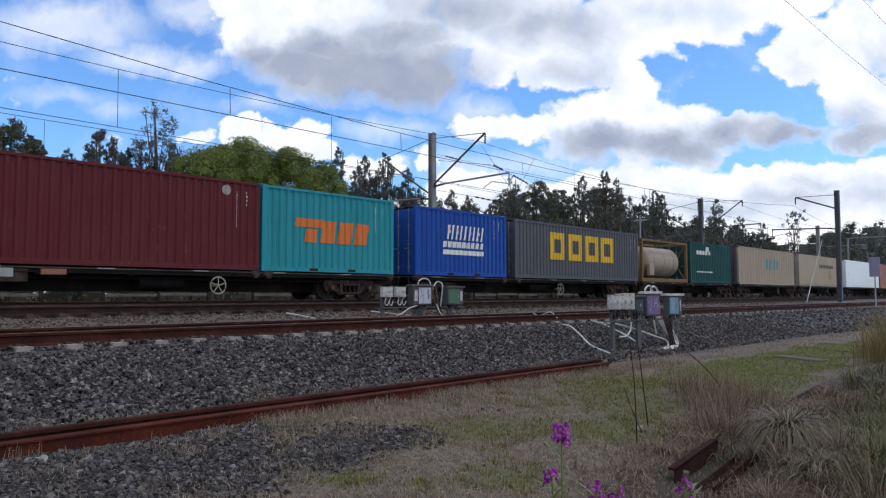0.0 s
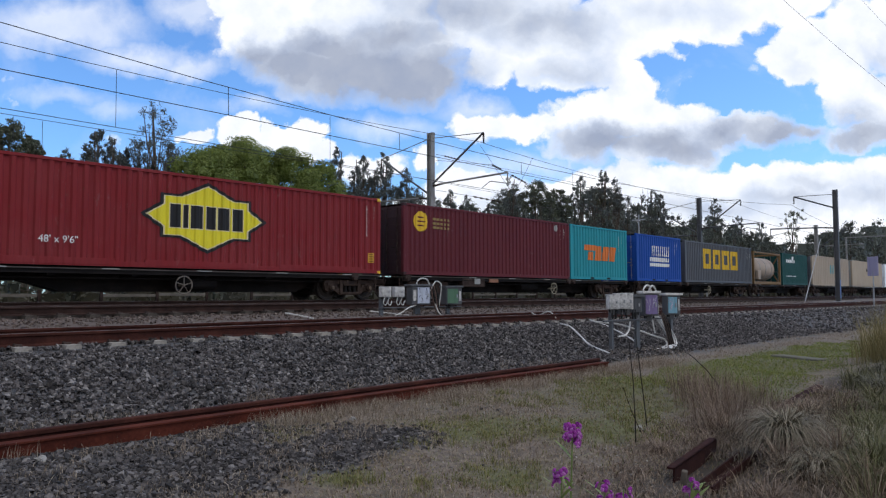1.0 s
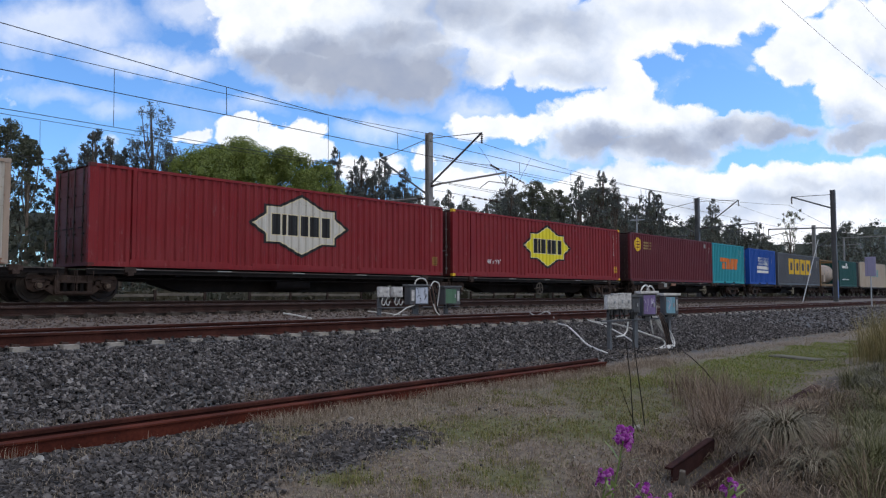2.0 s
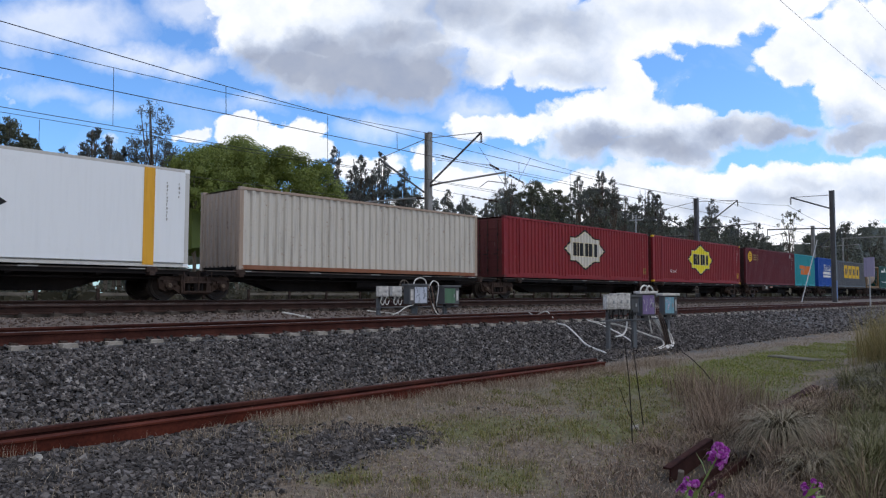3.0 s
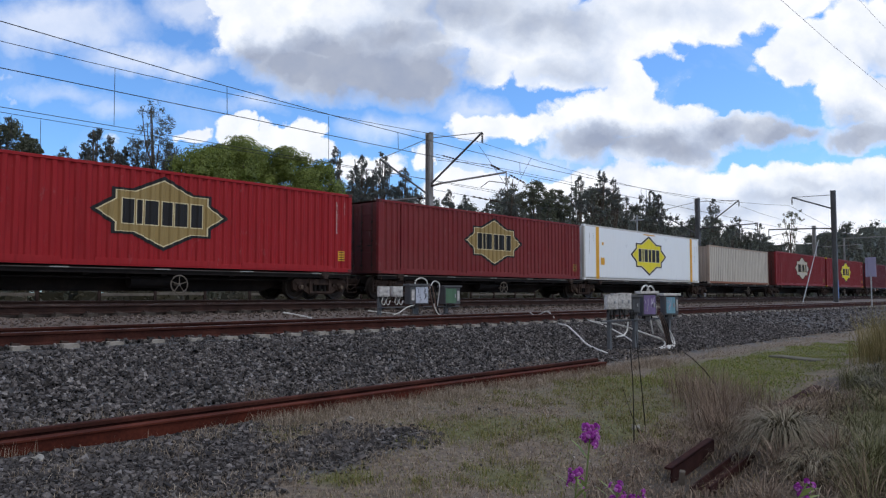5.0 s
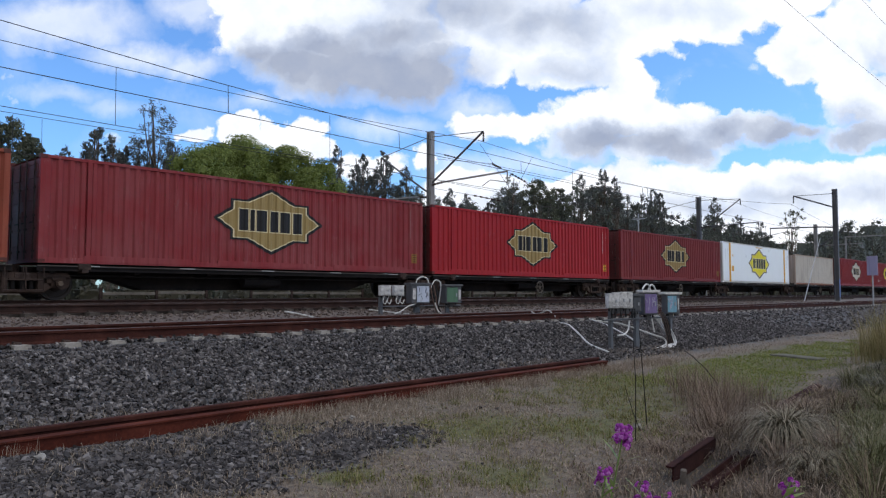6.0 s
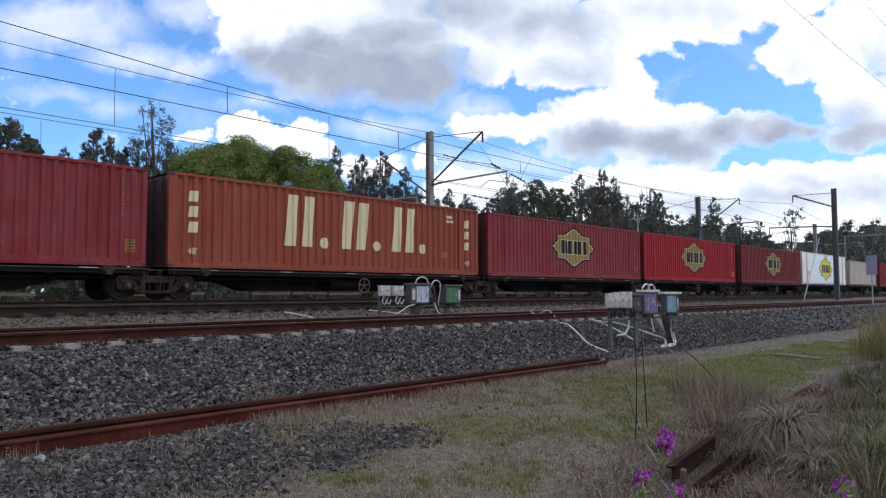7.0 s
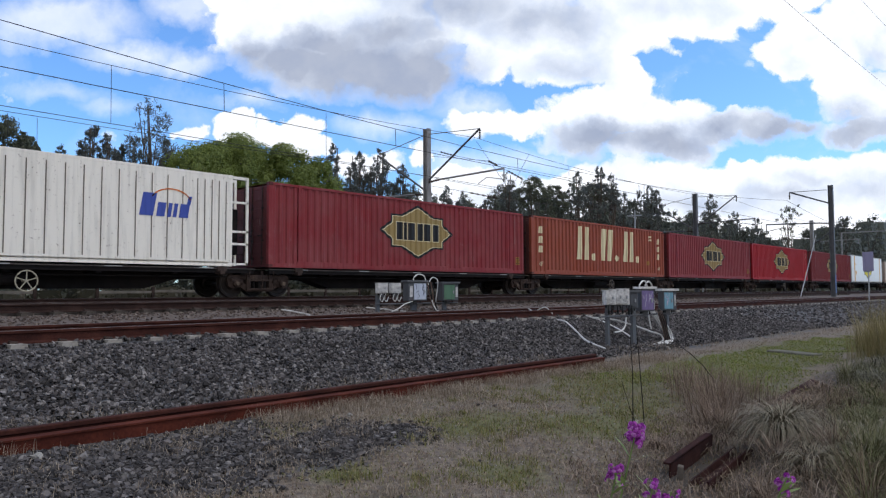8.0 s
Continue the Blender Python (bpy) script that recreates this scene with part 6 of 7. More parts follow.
def tree(label, x, y, height, half, style, seed, group="trees behind the line"):
    rng = np.random.default_rng(seed)
    z = float(ground_z(np.array(x), np.array(y)))
    t = thing("tree", label, "tree", (x, y, z), group=group)
    clumps, limbs, far = [], None, math.hypot(x, y) / 60.0
    skin, loose, needle, inner = 0.35, 0.6, False, []
    if style in ("spire", "feather"):   # casuarina: rising leaders hung with wispy upright tufts
        half = max(half * 1.35, 0.6)
        top = min(height * 0.75, 2.2 + 2.2 * half)
        for k in range(62 if style == "spire" else 80):
            f = rng.random() ** 0.8 if k > 3 else 0.02 + 0.05 * k
            a, out = rng.uniform(0, 6.283), half * (0.14 + 1.05 * f ** 0.6) * math.sqrt(rng.random()) * rng.uniform(0.8, 1.4)
            w = (0.10 + 0.13 * half) * rng.uniform(0.6, 1.4) * (0.55 + 0.6 * f)
            clumps.append((out * math.cos(a), out * math.sin(a), height - 0.5 * w - f * top, w * 1.15, w * 1.15, w * rng.uniform(0.9, 1.8)))
        limbs = [c[:3] for c in clumps[4:22]]
        mat, count, size, skin, needle = CASUARINA, 4600 if style == "spire" else 7000, 0.053 + 0.026 * far, 0.55, True
    elif style == "dome":         # dense crown of many small lumps
        for k in range(46):
            a, e = rng.uniform(0, 6.283), math.asin(rng.uniform(-0.1, 1.0))
            r = half * rng.uniform(0.20, 0.46)
            q = half * rng.uniform(0.6, 0.9)
            clumps.append((q * math.cos(a) * math.cos(e), q * math.sin(a) * math.cos(e), height * 0.6 + (height * 0.4 - r * 0.9) * math.sin(e), r, r, r * 0.85))
        inner = [(0, 0, height * 0.45, half * 0.8, half * 0.8, height * 0.40)]
        mat, count, size, skin, loose = FIGLEAF, 19000, 0.076, 0.07, 0.45
    elif style == "open":         # a few small clumps on bare limbs
        for k in range(30):
            a, q = rng.uniform(0, 6.283), half * rng.uniform(0.1, 1.0)
            r = half * rng.uniform(0.08, 0.17)
            clumps.append((q * math.cos(a), q * math.sin(a), height - r - rng.random() * 1.9 * half, r, r, r))
        mat, count, size, loose = GUMLEAF, 1500, 0.16, 1.2
    elif style == "gum":          # spreading crown in layered clumps with gaps
        for k in range(80):
            a, q = rng.uniform(0, 6.283), half * rng.uniform(0.0, 1.0) ** 0.6
            r = half * rng.uniform(0.08, 0.2)
            clumps.append((q * math.cos(a), q * math.sin(a), height * (0.985 - 0.13 * (q / half) ** 2) - r * 0.5 - rng.random() ** 1.6 * 1.3 * half, r, r, r * 0.8))
        mat, count, size, loose = GUMLEAF, 8500, 0.04 + 0.038 * far, 1.0
    else:                         # bushy: dark mixed crown down to the ground
        for k in range(110):
            a, f = rng.uniform(0, 6.283), rng.uniform(0.25, 1.0)
            q = half * math.sqrt(max(0.05, 1 - (max(0.0, f - 0.5) / 0.5) ** 2)) * rng.uniform(0.25, 1.0)
            r = half * rng.uniform(0.09, 0.2)
            clumps.append((q * math.cos(a), q * math.sin(a), f * height - r * 0.6, r, r, r * rng.uniform(0.8, 1.3)))
        small = height < 6
        mat, count, size, loose = SHADEDLEAF if small else DARKWOOD, 500 if small else 3900, (0.13 if small else 0.048 + 0.043 * far), 0.9
    if limbs is None:
        limbs = [c[:3] for c in clumps[::3]][:9]
    part("trunk", trunk_mesh(rng, height * (0.97 if needle else 0.85), max(0.09, height * 0.014), limbs), BARK, t)
    v, f = leaf_cloud(rng, clumps, count, size, skin, loose, needle, 0.0 if needle or style in ("gum", "open") else 0.6, {"dome": (0.9, 1.1), "bush": (0.6, 1.75), "gum": (0.6, 1.6)}.get(style, (0.8, 1.25)), inner)
    sheet("crown", v, f, mat, t)
    return t


SPIRES = ((18.8, 50, 10.2, 0.29), (19.1, 46, 10.9, 0.52), (19.0, 47, 10.1, 0.49), (20.0, 46, 10.5, 0.6), (21.3, 47, 10.2, 0.33), (41.4, 50, 13.6, 0.6), (40.0, 49, 12.1, 1.06), (44.5, 50, 13.3, 0.67), (42.7, 49, 11.7, 0.8), (47.0, 50, 14.0, 0.74), (45.4, 49, 12.1, 1.03), (49.9, 50, 12.7, 0.71), (51.1, 50, 11.2, 0.99), (58.8, 52, 11.8, 0.85), (61.2, 52, 11.5, 0.74), (57.2, 53, 11.0, 0.96), (67.8, 54, 11.3, 0.67))
SPIRES_FAR = ((77.3, 58, 16.2, 1.04), (78.1, 60, 14.8, 1.14), (98.1, 60, 19.0, 1.13), (105.0, 60, 20.7, 1.09), (108.6, 60, 20.0, 1.03), (103.1, 61, 18.0, 2.35), (114.2, 61, 17.5, 2.13), (122.4, 62, 18.7, 1.22), (126.4, 62, 19.9, 1.04), (129.6, 62, 19.5, 1.06), (124.5, 62, 17.1, 2.68), (160.4, 64, 21.8, 1.5), (179.6, 66, 19.6, 1.37), (201.0, 68, 19.6, 1.5), (272.4, 70, 22.0, 3.06))
FEATHERS = ((23.1, 46, 13.3, 1.5), (22.7, 47, 10.9, 1.0), (24.1, 46, 10.7, 0.8))
GUMS = ((13.9, 46, 10.8, 1.66), (15.7, 47, 10.2, 0.8), (83.8, 58, 16.6, 2.65), (80.8, 60, 15.5, 1.86), (106.5, 62, 18.5, 2.79), (91.7, 60, 16.5, 2.17))
OPEN = ((200.5, 60, 22.4, 3.49),)
DOMES = ((24.3, 43, 10.3, 2.3), (26.0, 43.5, 10.7, 1.8), (28.0, 44, 11.6, 2.6), (29.8, 45, 11.6, 2.2), (31.5, 43, 11.3, 2.3), (33.3, 42, 10.4, 2.0))
WOODS = ((15.0, 50, 8.4, 1.8), (16.8, 51, 8.8, 1.7), (20.4, 50, 8.6, 1.9), (24.5, 52, 9.0, 2.2), (18.4, 50, 9.7, 1.4), (22.3, 50, 10.2, 1.16), (47.3, 52, 11.8, 2.16), (50.3, 52, 11.6, 2.23), (54.6, 53, 11.3, 2.35), (60.1, 54, 11.2, 2.49), (65.1, 55, 11.3, 2.63), (74.3, 58, 13.0, 2.9), (78.5, 58, 13.7, 2.7), (85.9, 60, 15.2, 3.21), (91.0, 60, 15.3, 2.99), (96.4, 60, 17.2, 3.1), (102.2, 60, 17.6, 3.4), (110.3, 61, 17.4, 3.41), (117.2, 61, 16.4, 3.35), (124.7, 61, 16.4, 3.49), (132.9, 61, 16.1, 3.65), (144.2, 62, 16.4, 3.88), (154.2, 62, 17.1, 3.84), (167.9, 63, 16.5, 3.85), (180.3, 63, 15.8, 3.79), (192.1, 63, 15.1, 3.69), (207.4, 63, 14.8, 3.61), (214.4, 60, 17.0, 3.37), (233.5, 60, 18.6, 4.26), (247.3, 58, 22.4, 5.81), (270.4, 56, 24.7, 6.59))
for rows, style, seed, words in ((SPIRES, "spire", 100, "slender grey-green casuarina with wispy upright twigs"), (SPIRES_FAR, "spire", 140, "tall dark casuarina standing over the wood"),
                                 (FEATHERS, "feather", 200, "tall thin-leaved tree with an open feathery crown"), (GUMS, "gum", 300, "grey-green gum tree with a spreading broken crown"),
                                 (OPEN, "open", 350, "thin young gum tree with a sparse open crown"), (DOMES, "dome", 400, "broad round tree with dense fresh green leaves"), (WOODS, "bush", 500, "dark bushy tree in the belt of wood behind the line")):
    for k, (x, y, h, r) in enumerate(rows):
        tree(words, x, y, h, r, style, seed + k)


rng = np.random.default_rng(77)
far, low = [], []
for k in range(150):
    x = 52.0 + 2.4 * k
    top = float(np.interp(x, (57.0, 67.0, 76.0, 86.0, 88.0, 96.0, 107.0, 117.0, 129.0, 146.0, 164.0, 180.0, 204.0, 227.0, 249.0, 283.0, 315.0, 388.0), (15.9, 14.8, 13.1, 13.1, 14.2, 16.6, 17.8, 19.4, 19.4, 18.5, 18.4, 18.9, 17.3, 15.8, 19.6, 25.4, 28.7, 34.4))) * rng.uniform(0.80, 1.0)
    r = 1.5 + 0.008 * x
    for z in np.arange(1.0, top - r * 0.6, r * 1.0):
        far.append((x + rng.uniform(-1.2, 1.2), 69 + rng.uniform(-2, 2), z, r * rng.uniform(0.7, 1.2), r, r * rng.uniform(0.7, 1.2)))
for k in range(20):
    for z in (1.2, 3.2, 5.2, 7.0):
        far.append((6.0 + 2.4 * k + rng.uniform(-1.0, 1.0), 63 + rng.uniform(-1.5, 1.5), z + rng.uniform(-0.5, 0.6), 1.7, 1.6, 1.5))
for k in range(110):
    r = rng.uniform(1.6, 2.6)
    low.append((-30.0 + 4.0 * k + rng.uniform(-1, 1), 58 + rng.uniform(-2, 2), r * 0.7 + 0.3, r * 1.5, r, r))
vv, ff = leaf_cloud(rng, low, 12000, 0.5, 0.3, 0.8)
tagged(sheet("far_hedge", vv, ff, DARKWOOD), "low dark hedge beyond the line", "hedge", kind="stuff")
vv, ff = leaf_cloud(rng, far, 48000, 0.34, 0.3, 0.9, core=0.95)
tagged(sheet("far_wood", vv, ff, DARKWOOD), "dark belt of distant woodland behind the line", "woodland", kind="stuff")
# boards and posts added to imitate the bright distant strip under the wagons
STRIPBOARD = matter("pale_strip_board", [(0.09, 0.08, 0.07), (0.16, 0.145, 0.125), (0.25, 0.23, 0.20)], 2.0, 0.9, 0, 0.3, 0.003)
fence = thing("fence", "pale boards added for the bright land at the horizon", "fence", (0.0, 31.0, 0.83))
post = None
for k in range(36):
    if post is None:
        bm = bmesh.new()
        box(bm, -0.06, 0.06, -0.05, 0.05, -0.3, 0.78, 0.01)
        post = part("post", bm, GRIME, fence, "dark post of the added boards")
        post.location = (6.0, 0, 0)
    else:
        again(post, pose(6.0 + 2.4 * k, 0, 0), fence)
board = None
for k in range(35):
    if k % 7 in (2, 5):
        continue
    if board is None:
        bm = bmesh.new()
        box(bm, 0.07, 2.33, -0.02, 0.02, 0.50, 0.62, 0.006)
        board = part("rail", bm, STRIPBOARD, fence)
        board.location = (6.0, 0, 0)
    else:
        again(board, pose(6.0 + 2.4 * k, 0, 0.02 * math.sin(3.7 * k)), fence)
VERGE = leafage("dry_verge_growth", [(0.028, 0.026, 0.014), (0.052, 0.047, 0.027), (0.09, 0.08, 0.05)], 0.6, 0.3)
verge = []
for k in range(130):
    r = rng.uniform(0.55, 0.95)
    verge.append((1.0 + 0.9 * k + rng.uniform(-0.3, 0.3), 34.0 + rng.uniform(-0.8, 0.8), 0.75 + r * 0.45, r * 1.3, r, r))
vv, ff = leaf_cloud(rng, verge, 26000, 0.10, 0.25, 0.9, core=0.9)
tagged(sheet("rough_verge", vv, ff, VERGE), "rough olive and tan growth along the far side of the line", "verge", kind="stuff")
for k in range(22):
    tree("low shrub with shade-darkened leaves along the far side of the line", 4.0 + 5.0 * k + 1.8 * math.sin(5.1 * k), 36.5 + 1.0 * math.sin(2.3 * k), 3.0 + 0.9 * math.sin(3.7 * k), 2.4, "bush", 800 + k, "shrubs behind the line")


# ---------------------------------------------------------------- grass
REDLITTER = pieces("straw_litter", [(0.064, 0.042, 0.028), (0.16, 0.11, 0.075), (0.275, 0.20, 0.142), (0.106, 0.092, 0.040), (0.375, 0.295, 0.215)], 0.85)
STRAW = pieces("dry_grass", [(0.12, 0.088, 0.064), (0.23, 0.178, 0.134), (0.34, 0.275, 0.213), (0.17, 0.128, 0.094), (0.47, 0.40, 0.32)], 0.8)
GREENGRASS = pieces("green_grass", [(0.072, 0.080, 0.016), (0.120, 0.128, 0.026), (0.172, 0.165, 0.045), (0.26, 0.21, 0.105), (0.100, 0.112, 0.022)], 0.7)
GREYSTRAW = pieces("grey_dead_grass", [(0.045, 0.037, 0.025), (0.13, 0.112, 0.078), (0.215, 0.188, 0.138), (0.33, 0.29, 0.22), (0.085, 0.078, 0.046)], 0.85)

FRESHGRASS = pieces("fresh_grass", [(0.086, 0.116, 0.014), (0.132, 0.166, 0.022), (0.185, 0.205, 0.04), (0.22, 0.205, 0.09), (0.105, 0.130, 0.027)], 0.7)


TUSSOCK = pieces("brown_dead_grass", [(0.030, 0.020, 0.013), (0.118, 0.084, 0.056), (0.22, 0.163, 0.112), (0.055, 0.039, 0.026), (0.37, 0.295, 0.21)], 0.85)


def blades(name, label, x, y, material, length, width, bend, seed, lift=0.0, category="grass", spread=None, segs=2, kind="stuff", z=None, even=0.0):
    """Grass blades, each a bent strip, rooted at x, y."""
    rng = np.random.default_rng(seed)
    n = len(x)
    z = (ground_z(x, y) if z is None else z) - 0.01 + lift
    a = rng.uniform(0, 6.283, n) if spread is None else spread + rng.normal(0, 0.8, n)
    L = length * rng.uniform(0.5, 1.25, n)
    w = width * rng.uniform(0.6, 1.3, n)
    k = bend * rng.uniform(0.3 + 0.5 * even, 1.4 - 0.2 * even, n)
    d = np.stack([np.cos(a), np.sin(a), np.zeros(n)], -1)
    s = np.stack([-np.sin(a), np.cos(a), np.zeros(n)], -1)
    p = np.stack([x, y, z], -1)
    up = np.array([0, 0, 1.0])
    rows = []
    for q in range(segs + 1):
        hw = (w / 2 * (1 - 0.92 * (q / segs) ** 2))[:, None]
        rows += [p - s * hw, p + s * hw]
        tilt = np.minimum(k * (0.25 + 1.5 * q / segs), 2.45)
        p = p + (np.sin(tilt)[:, None] * d + np.cos(tilt)[:, None] * up) * (L / segs)[:, None]
    v = np.stack(rows, 1)
    f = np.array([(2 * q, 2 * q + 1, 2 * q + 3, 2 * q + 2) for q in range(segs)])[None] + (2 * segs + 2) * np.arange(n)[:, None, None]
    return tagged(sheet(name, v.reshape(-1, 3), f.reshape(-1, 4), material), label, category, kind=kind)


def patches(x, y, f, ph):
    return np.sin(f * x + ph) * np.sin(f * 1.3 * y - ph) + 0.6 * np.sin(f * 2.7 * x - 1.9 * f * y + 2 * ph)


def lushness(x, y):
    return np.max([1 - np.hypot((x - a) / (1.3 * rx), (y - b) / (1.3 * ry)) for a, b, rx, ry in GREENS], axis=0)


def strew(n, seed, xr, yr, keep, power=1.5):
    rng = np.random.default_rng(seed)
    x = xr[0] + (xr[1] - xr[0]) * rng.random(n) ** power
    y = rng.uniform(*yr, n)
    ragged = np.minimum((x - xr[0]) / 0.9, (y - yr[0]) / 0.5) + 0.25 * np.sin(5.3 * x + 2.1 * y) + 0.2 * np.sin(9.7 * y - 3.3 * x)
    ok = keep(x, y) & (rng.random(n) < ragged)
    return x[ok], y[ok]


SPILL = lambda x, y: spilt(x, y) < 0.82
x, y = strew(62000, 11, (1.2, 26), (0.6, 5.8), lambda x, y: (patches(x, y, 0.9, 0.4) > -0.6) & (lushness(x, y) < 0.4) & (y < 5.75 - 0.2 * np.sin(3 * x) + 0.0 * x) & ~SPILL(x, y), 1.7)
blades("dry_grass", "short dry straw-coloured grass on sandy soil", x, y, STRAW, 0.065, 0.005, 2.1, 12, even=0.5)
x, y = strew(80000, 13, (2.4, 28), (0.4, 5.6), lambda x, y: (lushness(x, y) + 0.4 * patches(x, y, 2.6, 0.4) > 0.45) & ~SPILL(x, y), 1.5)
blades("green_grass", "short green grass in patches on the soil", x, y, GREENGRASS, 0.06, 0.0055, 2.1, 14, even=0.6)
x, y = strew(22000, 23, (1.6, 14), (1.5, 5.7), lambda x, y: ~SPILL(x, y) & (patches(x, y, 3.1, 1.7) > -0.2), 1.6)
blades("green_grass", "scattered dull green grass among the straw", x, y, GREENGRASS, 0.055, 0.0055, 2.0, 24, even=0.5)
x, y = strew(22000, 25, (8.4, 34), (4.9, 7.1), lambda x, y: (y > 5.3 + 0.15 * np.sin(2 * x)) & (y < 6.25 + 0.35 * np.sin(1.7 * x) + 0.22 * np.sin(4.3 * x + 1.0) + 0.12 * np.sin(11.0 * x)), 1.3)
blades("dry_grass", "brown dry grass between the ballast and the green", x, y, STRAW, 0.075, 0.007, 1.6, 26)
x, y = strew(6500, 27, (2.4, 6.6), (4.6, 5.74), lambda x, y: (spilt(x, y) > 0.8) & (patches(x, y, 4.0, 0.9) > -0.1), 0.9)
blades("dry_grass", "pale dry grass between the rail and the stones", x, y, STRAW, 0.09, 0.0040, 1.3, 28)
x, y = strew(30000, 35, (8.6, 21), (3.0, 5.3), lambda x, y: (lushness(x, y) + 0.3 * patches(x, y, 1.1, 0.4) > 0.15) & (y < 5.2 + 0.1 * np.sin(3 * x)), 1.1)
blades("green_grass", "fresh green grass near the pit cover", x, y, FRESHGRASS, 0.075, 0.010, 2.2, 36, even=0.8)
x, y = strew(9000, 31, (1.2, 5.0), (3.9, 5.7), lambda x, y: (spilt(x, y) < 1.1) & (patches(x, y, 2.7, 0.6) > 0.1), 0.8)
blades("dry_grass", "thin grey grass growing through the spilt stone", x, y, STRAW, 0.07, 0.0045, 1.3, 32)
x, y = strew(2500, 33, (-7.0, 3.0), (-5.0, 4.5), lambda x, y: patches(x, y, 0.8, 0.9) > -0.4, 1.0)
blades("dry_grass", "sparse short dry grass on the soil", x, y, STRAW, 0.07, 0.007, 1.2, 34)
x, y = strew(24000, 37, (1.8, 10.0), (2.0, 5.6), lambda x, y: (spilt(x, y) > 0.9) & (patches(x, y, 1.3, 2.2) > -0.9), 1.3)
blades("dry_grass", "flattened straw and litter on the soil", x, y, REDLITTER, 0.075, 0.0045, 2.7, 38, even=1.0)
x, y = strew(17000, 15, (-1.0, 16), (5.75, 6.75), lambda x, y: patches(x, 0 * y, 1.7, 1.1) > 0.35)
blades("dry_grass", "thin dry grass along the foot of the ballast", x, y, STRAW, 0.11, 0.0035, 0.9, 16)
x, y = strew(17000, 17, (3.4, 12.0), (5.3, 5.85), lambda x, y: patches(x, 0 * y, 2.3, 0.3) > -0.5 - 0.05 * x, 1.0)
blades("dry_grass", "dry grass grown over the old rail", x, y, STRAW, 0.12, 0.0045, 0.9, 18)


def tufts(name, label, n, seed, xr, yr, keep, material, length, width, bend, each=22, wide=0.035):
    """Small scattered tufts, joined in one sheet."""
    cx, cy = strew(n, seed, xr, yr, keep, 1.3)
    rng = np.random.default_rng(seed + 1)
    x = np.repeat(cx, each) + rng.normal(0, wide, len(cx) * each)
    y = np.repeat(cy, each) + rng.normal(0, wide, len(cx) * each)
    blades(name, label, x, y, material, length, width, bend, seed + 2)


tufts("green_grass", "low olive tufts standing out of the thin turf", 900, 41, (2.4, 10.0), (2.7, 5.5), lambda x, y: (lushness(x, y) + 0.35 * patches(x, y, 2.1, 0.8) > 0.1) & ~SPILL(x, y), GREENGRASS, 0.075, 0.005, 1.2, 24, 0.045)
tufts("dry_grass", "low straw tufts standing out of the sandy soil", 700, 44, (1.8, 10.0), (2.4, 5.6), lambda x, y: (lushness(x, y) < 0.35) & (patches(x, y, 2.9, 0.1) > -0.1), STRAW, 0.08, 0.004, 1.3, 20, 0.04)
for tx, ty, tall, many in ((2.95, 6.35, 0.16, 70), (3.15, 6.30, 0.14, 60), (2.75, 6.3, 0.12, 40), (3.6, 6.35, 0.13, 50), (4.35, 6.5, 0.22, 80), (4.5, 6.45, 0.18, 50), (3.95, 6.35, 0.11, 40), (1.9, 5.72, 0.12, 40), (8.6, 6.6, 0.2, 50)):
    a = np.random.default_rng(int(tx * 100)).normal(0, 0.06, (2, many))
    blades("grass_tussock", "pale thin tuft of dry grass in the ballast", tx + a[0], ty + 0.5 * a[1], STRAW, tall, 0.003, 0.6, int(tx * 100) + 5, category="grass tussock", kind="", segs=3)


# ---------------------------------------------------------------- rough growth near the camera
def tussock(label, x, y, r, length, n, material, bend, seed, width=0.0045):
    """A clump of long blades that fall outwards from its heart."""
    rng = np.random.default_rng(seed)
    n = int(n * 1.5)
    a, q = rng.uniform(0, 6.283, n), r * rng.random(n) ** 0.7
    px, py = x + q * np.cos(a), y + q * np.sin(a)
    return blades("grass_tussock", label, px, py, material, length, width, bend, seed, spread=a, segs=5, category="grass tussock", kind="", even=1.0 if bend > 1 else 0.0)


def strewn_tussocks(label, rows, material, seed, width):
    for k, (x, y, r, ln, n, b) in enumerate(rows):
        tussock(label, x, y, r, ln, n, material, b, seed + k, width)


REDSTRAW = pieces("reddish_dead_grass", [(0.065, 0.042, 0.031), (0.16, 0.112, 0.083), (0.27, 0.20, 0.152), (0.105, 0.072, 0.054), (0.40, 0.32, 0.25)], 0.85)
BANKGREEN = pieces("bank_green_blades", [(0.045, 0.052, 0.018), (0.085, 0.090, 0.034), (0.13, 0.128, 0.055), (0.19, 0.165, 0.09), (0.065, 0.072, 0.026)], 0.75)
DARKBLADE = pieces("dark_green_blades", [(0.03, 0.030, 0.021), (0.065, 0.062, 0.044), (0.11, 0.10, 0.074), (0.20, 0.18, 0.14), (0.045, 0.044, 0.03)], 0.8)
REED = pieces("yellow_green_reeds", [(0.115, 0.105, 0.036), (0.21, 0.17, 0.07), (0.30, 0.235, 0.115), (0.15, 0.145, 0.045), (0.37, 0.28, 0.16)], 0.8)
strewn_tussocks("large drooping tussock of pale dead grass", ((6.15, 1.93, 0.05, 0.50, 130, 1.4), (6.15, 1.94, 0.06, 0.56, 240, 2.0), (6.14, 1.93, 0.08, 0.52, 260, 2.4)), GREYSTRAW, 700, 0.0065)
strewn_tussocks("drooping tussock of greyish dead grass", ((5.45, 1.52, 0.10, 0.36, 200, 2.1), (6.75, 1.42, 0.12, 0.5, 230, 1.9), (7.3, 2.25, 0.12, 0.42, 200, 1.8), (5.9, 1.25, 0.12, 0.42, 220, 1.9)), GREYSTRAW, 706, 0.005)
